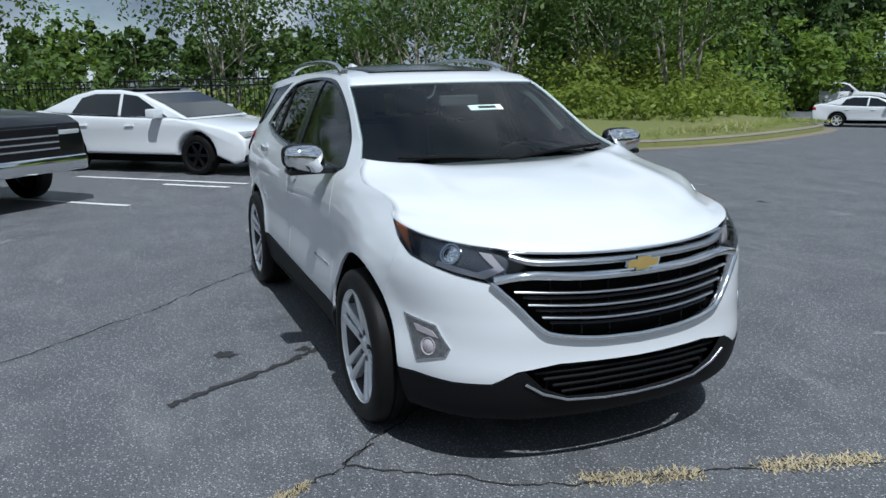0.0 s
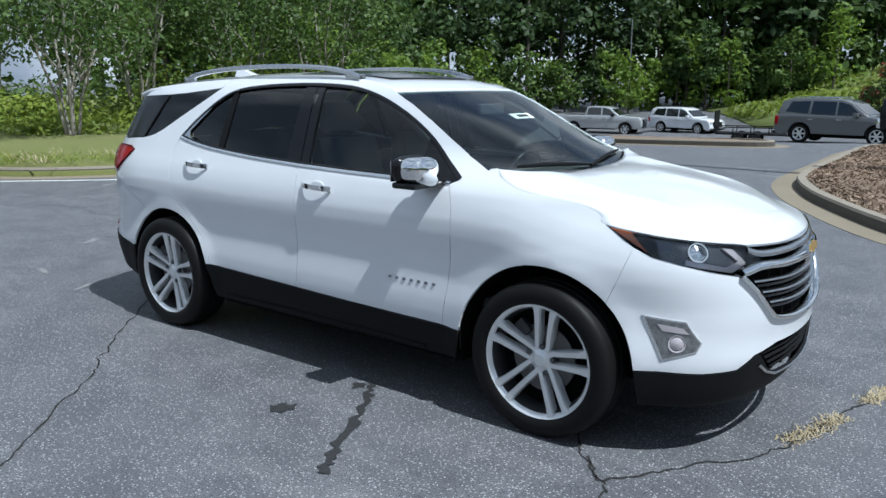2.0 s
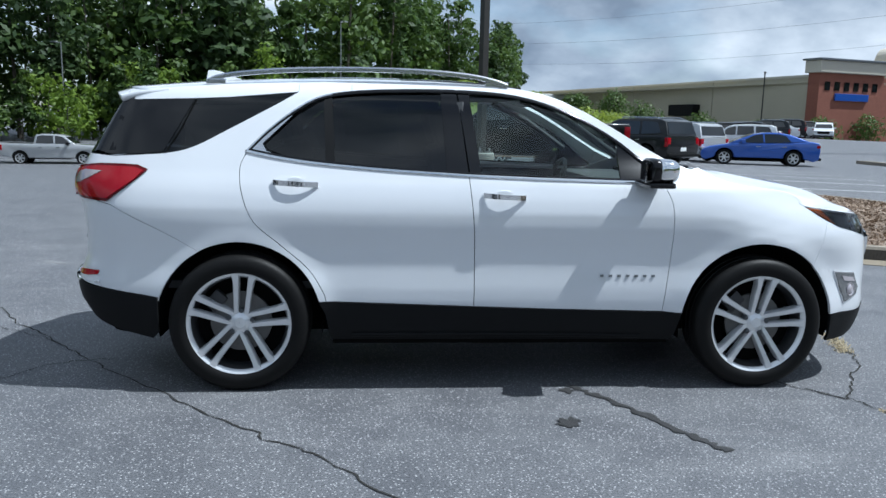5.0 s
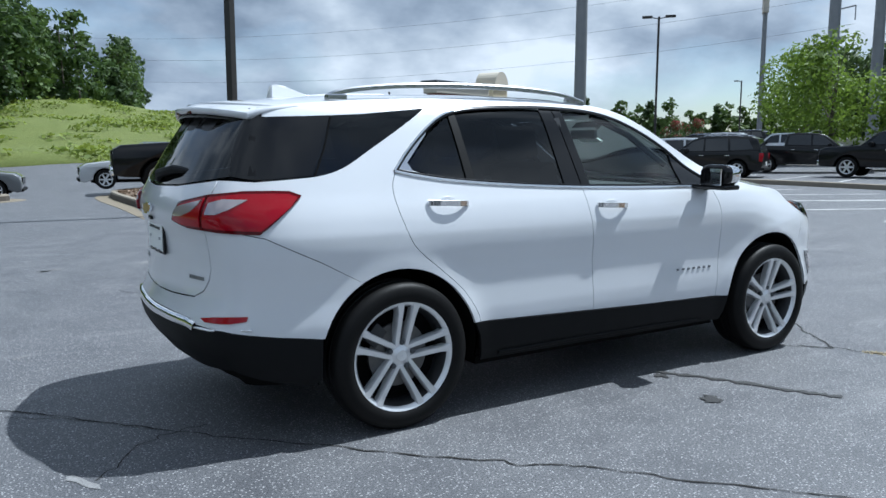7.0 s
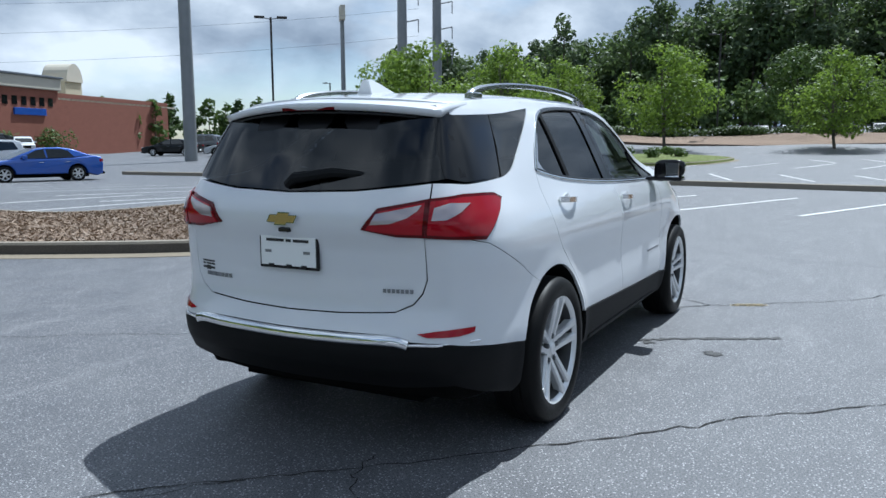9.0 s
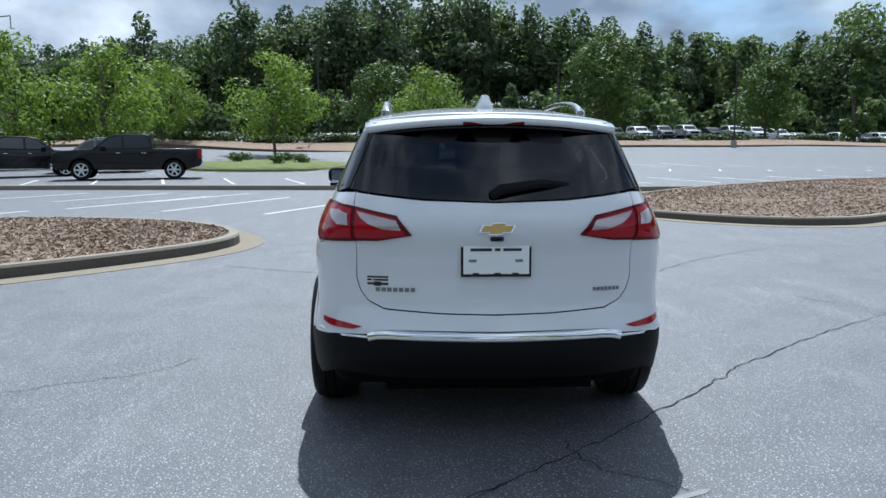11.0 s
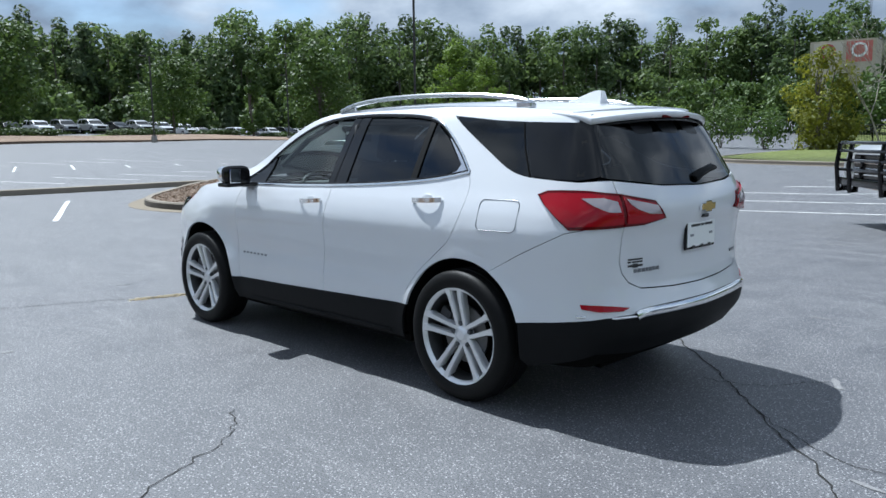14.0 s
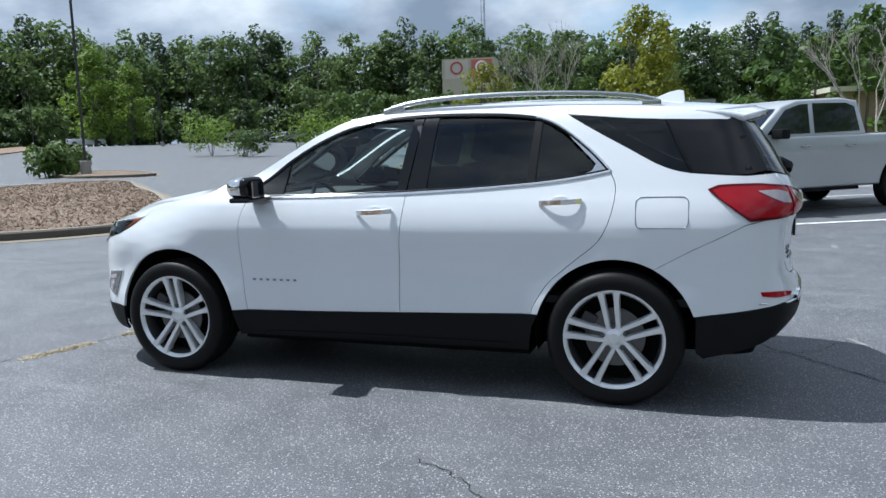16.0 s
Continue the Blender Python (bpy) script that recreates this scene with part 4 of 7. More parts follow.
    panel("lamp_body", outer, RED_DARK, lamp, side, off=0.010, thick=0.02)
    panel("red_lens", ry((0.395, 1.0), (0.452, 1.076), (0.620, 1.113), (0.620, 0.985), (0.52, 0.986)), RED_LENS, lamp, side, off=0.015, step=0.025)
    panel("clear_lens", ry((0.612, 1.104), (0.440, 1.066), (0.418, 1.022), (0.50, 1.028), (0.565, 1.052), (0.60, 1.08)), TAIL_CLEAR, lamp, side, "clear lamp lens", off=0.018, step=0.02)
    panel("red_lens", ry((0.638, 0.985), (0.638, 1.116), (0.716, 1.130)) + sx((-1.93, 1.130), (-1.868, 1.127), (-1.832, 1.113), (-1.872, 1.07), (-2.005, 0.972)) + ry((0.70, 0.980)), RED_LENS, lamp, side, off=0.015, step=0.025)
    panel("clear_lens", ry((0.738, 1.106), (0.695, 1.109), (0.656, 1.092), (0.654, 1.042), (0.70, 1.044), (0.728, 1.070)), TAIL_CLEAR, lamp, side, off=0.018, step=0.02)
    strip("lamp_joint", ry((0.629, 0.974), (0.629, 1.124)), 0.010, RED_DARK, lamp, side, off=0.017)
    # rear reflector
    panel("rear_reflector", ry((0.60, 0.585), (0.64, 0.572), (0.745, 0.574), (0.785, 0.585), (0.785, 0.606), (0.74, 0.604), (0.68, 0.598)), RED_LENS, suv, side, "red bumper reflector", off=0.005, step=0.025)
    # head lamp
    lamp = thing("head_lamp", "clear head lamp with amber corner", "")
    lamp.parent = suv
    outer = sx((1.615, 0.978)) + fy((0.74, 0.946), (0.63, 0.925), (0.50, 0.905), (0.45, 0.845), (0.555, 0.785), (0.68, 0.815)) + sx((1.82, 0.868), (1.70, 0.925))
    panel("lamp_back", outer, GLOSS_BLACK, lamp, side, off=-0.03, thick=0)
    panel("lamp_lens", outer, GLASS_LAMP, lamp, side, "clear lamp lens", off=0.002, thick=0.03)
    panel("amber_reflector", sx((1.625, 0.971), (1.72, 0.955), (1.80, 0.885), (1.71, 0.93)), AMBER, lamp, side, "amber corner reflector", off=-0.006, step=0.02)
    panel("daylight_strip", fy((0.73, 0.86), (0.62, 0.828), (0.56, 0.845), (0.60, 0.90), (0.56, 0.893), (0.525, 0.838), (0.60, 0.803), (0.74, 0.84)), CLEAR_LENS, lamp, side, off=-0.012, step=0.02)
    c = skin(run_y(0.69, 0.885, False), 0.885, -0.016) * np.array([1, side, 1])
    n = skin_normals(np.array([run_y(0.69, 0.885, False)]), np.array([0.885]))[0] * np.array([1, side, 1])
    m = look(Vector(c), Vector(c) - Vector(n))
    part("projector", lathe_bm([(0.001, 0.006), (0.02, 0.005), (0.03, 0.0), (0.032, 0.0), (0.036, 0.006), (0.042, 0.006), (0.044, -0.012)], m=m, steps=20), CHROME, lamp, smooth=True)
    panel("lamp_bowl", fy((0.76, 0.93), (0.58, 0.908), (0.50, 0.87), (0.54, 0.80), (0.68, 0.82), (0.78, 0.85)), LAMP_BOWL, lamp, side, off=-0.024, thick=0, step=0.03)
    # fog lamp
    fog = thing("fog_lamp", "chrome-rimmed fog lamp", "")
    fog.parent = suv
    poly = sx((1.80, 0.630), (1.962, 0.611), (1.985, 0.570), (2.018, 0.522), (2.004, 0.484), (1.886, 0.447))
    panel("fog_bezel", poly, CHROME, fog, side, off=0.004, step=0.03)
    ctr = np.mean(poly, 0)
    panel("fog_lens", [tuple(ctr + 0.91 * (np.array(p) - ctr)) for p in poly], FOG_BOWL, fog, side, off=0.007, step=0.03)
    c = skin(run_x(1.935, 0.52), 0.52, 0.006) * np.array([1, side, 1])
    panel("fog_strip", sx((1.86, 0.60), (1.95, 0.585), (1.975, 0.56), (1.88, 0.572)), CLEAR_LENS, fog, side, off=0.010, step=0.02)
    n = skin_normals(np.array([run_x(1.935, 0.52)]), np.array([0.52]))[0] * np.array([1, side, 1])
    part("fog_projector", lathe_bm([(0.001, 0.008), (0.02, 0.006), (0.028, 0.0), (0.036, 0.004), (0.037, -0.006)], m=look(Vector(c), Vector(c) - Vector(n)), steps=16), CLEAR_LENS, fog, smooth=True)

# front and rear ends, joined across the middle
poly = sx((1.745, 0.90), (1.70, 0.76)) + sx(WING_JOIN, *[p for p in front_arch[::-1] if p[0] > 1.665]) + sx((1.80, 0.397)) + fy((0.80, 0.400), (0.70, 0.392), (0.585, 0.398), (0.50, 0.448), (0.34, 0.474), (0.15, 0.472), (0, 0.470)) \
    + fy((0, 0.553), (0.2, 0.563), (0.38, 0.59), (0.46, 0.665), (0.59, 0.80), (0.555, 0.785), (0.68, 0.815)) + sx((1.82, 0.868))
panel("front_bumper", poly, WHITE_PAINT, suv, both=True, label="white front bumper")
poly = sx((1.79, 0.392)) + fy((0.80, 0.395), (0.70, 0.387), (0.585, 0.393), (0.497, 0.443), (0.47, 0.446), (0.40, 0.37), (0.30, 0.325), (0, 0.312), (0, 0.225), (0.5, 0.225), (0.72, 0.235)) + sx((1.86, 0.235), (1.80, 0.235))
panel("front_valance", poly, CLADDING, suv, both=True, label="black plastic front valance", off=0.004)
strip("valance_lip", fy((0.47, 0.40), (0.40, 0.353), (0.30, 0.319), (0.15, 0.308), (0.0, 0.305)), 0.014, SATIN, suv, both=True, off=0.008)
intake = thing("lower_intake", "black lower air intake", "")
intake.parent = suv
panel("intake_back", fy((0, 0.30), (0, 0.478), (0.34, 0.482), (0.49, 0.45), (0.40, 0.35), (0.30, 0.315)), DARK, intake, both=True, off=-0.045, thick=0)
for z in (0.345, 0.375, 0.405, 0.432, 0.456):
    w = 0.30 + (z - 0.33) * 1.3
    strip("intake_bar", fy((w, z), (w * 0.5, z + 0.006), (0, z + 0.008)), 0.012, CLADDING, intake, both=True, off=-0.02)
for y in (0.06, 0.17, 0.28, 0.38):
    strip("intake_bar", fy((y, 0.325 + 0.12 * max(0, y - 0.25)), (y, 0.466)), 0.006, CLADDING, intake, both=True, off=-0.026)
# grille
grille = thing("grille", "dark grille with chrome bars and frame", "")
grille.parent = suv
panel("grille_back", fy((0, 0.54), (0, 0.885), (0.30, 0.895), (0.50, 0.905), (0.47, 0.845), (0.56, 0.80), (0.45, 0.65), (0.38, 0.585), (0.2, 0.555)), DARK, grille, both=True, off=-0.05, thick=0)
frame_line = fy(*curve([(0.0, 0.560), (0.2, 0.568), (0.36, 0.592), (0.42, 0.625), (0.50, 0.715), (0.575, 0.795)], 5))
strip("grille_frame", frame_line, 0.022, CHROME, grille, both=True, off=0.008, depth=0.03)
strip("grille_top_bar", fy(*curve([(0.0, 0.802), (0.25, 0.806), (0.45, 0.818), (0.565, 0.80)], 5)), 0.034, CHROME, grille, both=True, off=0.005, depth=0.03)
strip("grille_upper_bar", fy(*curve([(0.0, 0.852), (0.25, 0.856), (0.42, 0.864), (0.50, 0.888)], 5)), 0.03, SATIN, grille, both=True, off=-0.004, depth=0.03)
strip("grille_brow", fy(*curve([(0.0, 0.882), (0.25, 0.888), (0.50, 0.902)], 5)), 0.010, CHROME, grille, both=True, off=0.0, depth=0.03)
for z, w in ((0.745, 0.50), (0.695, 0.455), (0.645, 0.405)):
    strip("grille_bar", fy(*curve([(0.0, z - 0.008), (w * 0.45, z - 0.004), (w, z + 0.012)], 5)), 0.011, SATIN, grille, both=True, off=-0.012, depth=0.02)
    strip("grille_slat", fy(*curve([(0.0, z - 0.03), (w * 0.45, z - 0.026), (w - 0.03, z - 0.012)], 5)), 0.016, GLOSS_BLACK, grille, both=True, off=-0.026, depth=0.02)
for y in (0.12, 0.24, 0.36):
    strip("grille_post", fy((y, 0.58), (y, 0.79)), 0.006, CLADDING, grille, both=True, off=-0.034)


def emblem(parent, x, z, tilt, facing):
    m = Matrix.Translation((x, 0, z)) @ Matrix.Rotation(tilt, 4, "Y") @ Matrix.Diagonal((1, 0.88, 0.92, 1))
    outline = [(-0.092, -0.018), (-0.040, -0.018), (-0.044, -0.030), (0.026, -0.030), (0.030, -0.018), (0.075, -0.018)]
    outline += [(-y, -z) for y, z in outline]

    def cross(scale, depth, at):
        bm = bmesh.new()
        lo, hi = ([bm.verts.new(at @ Vector((d, facing * y * scale, z * (scale - 0.06 * (scale < 1))))) for y, z in outline] for d in (-depth, depth))
        bm.faces.new(lo)
        bm.faces.new(hi[::-1])
        for i in range(12):
            bm.faces.new((lo[i], lo[(i + 1) % 12], hi[(i + 1) % 12], hi[i]))
        bmesh.ops.recalc_face_normals(bm, faces=bm.faces)
        return bm
    e = part("emblem", cross(1.0, 0.006, m), CHROME, parent, "gold and chrome emblem")
    part("emblem_face", cross(0.9, 0.006, m @ Matrix.Translation((facing * 0.003, 0, 0))), GOLD, e)


emblem(grille, 2.252, 0.84, radians(-12), 1)

# tailgate, rear bumper, glass
poly = ry((0, 0.645), (0.25, 0.65), (0.5, 0.667), (0.57, 0.70), (0.605, 0.745), (0.622, 0.80), (0.624, 0.97), (0.624, 1.184), (0.5, 1.168), (0.32, 1.150), (0, 1.140))
tailgate = panel("tailgate", poly, WHITE_PAINT, suv, both=True, label="white tailgate with plate and emblem", gap=0.0)
poly = sx(TAIL_JOIN, (-1.75, 0.820), (-1.99, 0.938)) + ry((0.76, 0.963), (0.626, 0.967), (0.627, 0.80), (0.610, 0.742), (0.573, 0.695), (0.5, 0.661), (0.25, 0.644), (0, 0.639), (0, 0.572), (0.48, 0.576), (0.58, 0.552), (0.70, 0.548)) + sx((-2.13, 0.535), (-1.765, 0.487)) + sx(*[p for p in rear_arch[::-1] if p[0] < -1.565])
panel("rear_bumper", poly, WHITE_PAINT, suv, both=True, label="white rear bumper")
poly = sx((-1.765, 0.485), (-2.13, 0.53)) + ry((0.70, 0.545), (0.0, 0.545), (0, 0.33), (0.5, 0.335), (0.72, 0.36)) + sx((-2.02, 0.32), (-1.80, 0.265), (-1.765, 0.30))
panel("rear_cladding", poly, CLADDING, suv, both=True, label="black plastic rear cladding", off=0.004)
strip("rear_brightwork", ry(*curve([(0.0, 0.546), (0.3, 0.549), (0.47, 0.553), (0.53, 0.55), (0.57, 0.54)], 5)), 0.044, CHROME, suv, both=True, off=0.010, depth=0.012)
strip("rear_brightwork", ry((0.57, 0.540), (0.68, 0.541), (0.80, 0.548)), 0.012, CHROME, suv, both=True, off=0.008, depth=0.01)
poly = ry((0, 1.147), (0.32, 1.158), (0.5, 1.178), (0.67, 1.205), (0.60, 1.36), (0.545, 1.50), (0.3, 1.512), (0, 1.518))
panel("rear_window", poly, GLASS_DARK, suv, both=True, label="dark tinted rear window", off=-0.002, thick=0.006)
# the wide top band also paints the spoiler's shade onto the glass
strip("window_border", ry((0, 1.462), (0.3, 1.458), (0.57, 1.446)), 0.11, SATIN_BLACK, suv, both=True, off=0.001, depth=0.002)
strip("window_border", ry((0.575, 1.485), (0.625, 1.37), (0.70, 1.205)), 0.075, SATIN_BLACK, suv, both=True, off=0.001, depth=0.002)
emblem(tailgate, -2.305, 1.032, radians(8), -1)
plate = part("plate_frame", box_bm(-2.272, -2.258, -0.157, 0.157, 0.814, 0.974, 0.004), GLOSS_BLACK, tailgate, "black plate frame")
part("plate", box_bm(-2.276, -2.27, -0.146, 0.146, 0.828, 0.954, 0.0), PAPER, plate, "white dealer plate")
for y0, y1 in ((0.02, 0.115), (-0.018, 0.008), (-0.112, -0.03)):
    part("plate_line", box_bm(-2.278, -2.275, y0, y1, 0.931, 0.943), INK, plate)
for y in (-0.10, -0.02, 0.075):
    part("plate_tab", box_bm(-2.279, -2.272, y, y + 0.03, 0.816, 0.834, 0.002), GLOSS_BLACK, plate)
part("plate_line", box_bm(-2.276, -2.271, -0.06, 0.06, 0.960, 0.968), PAPER, plate)
for y in (-0.118, 0.088):
    part("plate_mark", box_bm(-2.278, -2.275, y, y + 0.034, 0.882, 0.894), GREY_LETTER, plate)
part("camera_pod", box_bm(-2.30, -2.27, -0.03, 0.03, 0.975, 0.995, 0.006), GLOSS_BLACK, tailgate)
for name, y0, y1, z0, z1, mm in (("badge_bar", 0.36, 0.545, 0.742, 0.76, GREY_LETTER), ("badge_bar", -0.57, -0.44, 0.742, 0.758, GREY_LETTER)):
    cnt = 7
    for k in range(cnt):
        a, b = y0 + (y1 - y0) * k / cnt, y0 + (y1 - y0) * (k + 0.72) / cnt
        sgn = 1 if y0 > 0 else -1
        panel(name, ry((abs(a), z0), (abs(b), z0), (abs(b), z1), (abs(a), z1)), mm, tailgate, sgn, off=0.004, thick=0.004, step=0.03)
for z0, z1, a, b in ((0.803, 0.811, 0.48, 0.575), (0.790, 0.798, 0.555, 0.575), (0.790, 0.798, 0.48, 0.547), (0.771, 0.781, 0.48, 0.575), (0.766, 0.786, 0.513, 0.545)):
    panel("decal_bar", ry((a, z0), (b, z0), (b, z1), (a, z1)), INK, tailgate, 1, off=0.002, thick=0.001, step=0.03)
# rear wiper
wp = skin(run_y(0.0, 1.19, True), 1.19, 0.03)
bm = tube_bm([(-2.235, 0.02, 1.172), (-2.245, -0.02, 1.20), (-2.215, -0.20, 1.225), (-2.165, -0.36, 1.215)], [0.022, 0.024, 0.02, 0.012], 8)
part("rear_wiper", bm, CLADDING, suv, "black rear wiper", True)

# bonnet, windscreen and roof: sheets between the two flanks
def sheet(name, left, middle, mat, parent, label="", rows=20, off=0.0, power=2.0, thick=0.012, ridge=0.0):
    """A crowned sheet: left, the border on one flank, and middle, the line over the car's middle; mirrored across."""
    L, M = (np.array(curve(p, 8)) for p in (left, middle))
    k = 41
    t = np.linspace(0, 1, k)
    L = np.stack([np.interp(t, np.linspace(0, 1, len(L)), L[:, i]) for i in range(3)], 1)
    M = np.stack([np.interp(t, np.linspace(0, 1, len(M)), M[:, i]) for i in range(3)], 1)
    verts, faces = [], []
    a = np.linspace(-1, 1, 2 * rows + 1)
    for w in a:
        f = np.abs(w) ** power
        row = M + (L - M) * f
        row[:, 1] = np.abs(L[:, 1]) * w
        row[:, 2] += off + ridge * (math.exp(-((abs(w) - 0.70) / 0.085) ** 2) - 0.5 * math.exp(-((abs(w) - 0.42) / 0.16) ** 2)) * np.sin(np.pi * np.clip(t * 1.05, 0, 1)) ** 0.6
        verts += list(row)
    for i in range(2 * rows):
        for j in range(k - 1):
            q = (i * k + j, i * k + j + 1, (i + 1) * k + j + 1, (i + 1) * k + j)
            faces.append(q)
    n = np.cross(np.subtract(verts[faces[0][1]], verts[faces[0][0]]), np.subtract(verts[faces[0][3]], verts[faces[0][0]]))
    if n[2] < 0:
        faces = [f[::-1] for f in faces]
    ob = mesh_object(name, verts, faces, mat, parent, label)
    if thick:
        s = ob.modifiers.new("thickness", "SOLIDIFY")
        s.thickness, s.offset = thick, -1
    return ob


def on_skin(pts, side=1, off=0.0):
    return [tuple(skin(run_x(x, z), z, off) * np.array([1, side, 1])) for x, z in pts]


hood_side = on_skin([(1.0, 1.165), (1.035, 1.172 - 0.006)] + [p for p in hood_line[2::4]]) + [tuple(skin(u, z)) for u, z in fy((0.74, 0.95), (0.63, 0.929), (0.50, 0.909))]
hood_mid = [(1.17, 0, 1.122), (1.3, 0, 1.128), (1.5, 0, 1.112), (1.7, 0, 1.08), (1.9, 0, 1.032), (2.05, 0, 0.98), (2.15, 0, 0.93), (2.195, 0, 0.888)]
sheet("bonnet", hood_side, hood_mid, WHITE_PAINT, suv, "white bonnet", power=2.6, ridge=0.009, rows=32)
screen_side = on_skin(glass_edge, off=-0.004)
screen_mid = [(1.17, 0, 1.108), (0.95, 0, 1.232), (0.75, 0, 1.335), (0.55, 0, 1.427), (0.36, 0, 1.512)]
sheet("windscreen", screen_side, screen_mid, GLASS_CLEAR, suv, "tinted windscreen", thick=0)
part("cowl", box_bm(1.0, 1.14, -0.68, 0.68, 1.05, 1.10, 0.01), CLADDING, suv, "black cowl below windscreen")
roof_side = on_skin([p for p in gutter[::3]])
roof_mid = [(0.36, 0, 1.516), (0.22, 0, 1.56), (0.0, 0, 1.596), (-0.3, 0, 1.617), (-0.6, 0, 1.622), (-0.95, 0, 1.617), (-1.35, 0, 1.602), (-1.7, 0, 1.578), (-2.06, 0, 1.542)]
sheet("roof", roof_side, roof_mid, WHITE_PAINT, suv, "white roof", power=2.4, thick=0.02)
sheet("sunroof", [(0.12, 0.40, 1.574), (-0.2, 0.43, 1.594), (-0.55, 0.43, 1.597)], [(0.16, 0, 1.578), (-0.2, 0, 1.616), (-0.55, 0, 1.624)], GLOSS_BLACK, suv, "dark glass sunroof", off=0.004, rows=8, thick=0.004)
# spoiler lip under the roof's end, with its stop lamp
tail_line = [(-1.93, 0.60, 1.49), (-1.985, 0.45, 1.508), (-2.03, 0.25, 1.52), (-2.05, 0, 1.526)]
sheet("spoiler", [(-1.74, 0.588, 1.520), (-1.88, 0.594, 1.503), (-1.985, 0.590, 1.478)], [(-1.86, 0, 1.562), (-2.02, 0, 1.546), (-2.125, 0, 1.518)], WHITE_PAINT, suv, "white roof spoiler", thick=0.030, rows=12)
sheet("spoiler_underside", [(-1.86, 0.575, 1.468), (-1.93, 0.575, 1.458), (-1.972, 0.57, 1.446)], [(-1.99, 0, 1.500), (-2.06, 0, 1.492), (-2.108, 0, 1.484)], GLOSS_BLACK, suv, "gloss black underside of spoiler", thick=0.012, rows=8)
part("stop_lamp", box_bm(-2.116, -2.07, -0.14, 0.14, 1.487, 1.500, 0.003), RED_DARK, suv, "dark red high stop lamp")
# shark fin aerial
bm = bmesh.new()
prof = [(-1.44, 1.592), (-1.51, 1.614), (-1.58, 1.641), (-1.635, 1.653), (-1.665, 1.648), (-1.675, 1.572)]
rows_ = [[bm.verts.new((x, s * (0.045 if z < 1.60 else (0.030 if z < 1.64 else 0.017)), z)) for x, z in prof] for s in (-1, 1)]
bm.faces.new(rows_[0][::-1])
bm.faces.new(rows_[1])
for i in range(len(prof)):
    j = (i + 1) % len(prof)
    bm.faces.new((rows_[0][i], rows_[0][j], rows_[1][j], rows_[1][i]))
bmesh.ops.bevel(bm, geom=list(bm.edges), offset=0.004, segments=2, affect="EDGES")
part("roof_aerial", bm, WHITE_PAINT, suv, "white shark fin aerial", True)
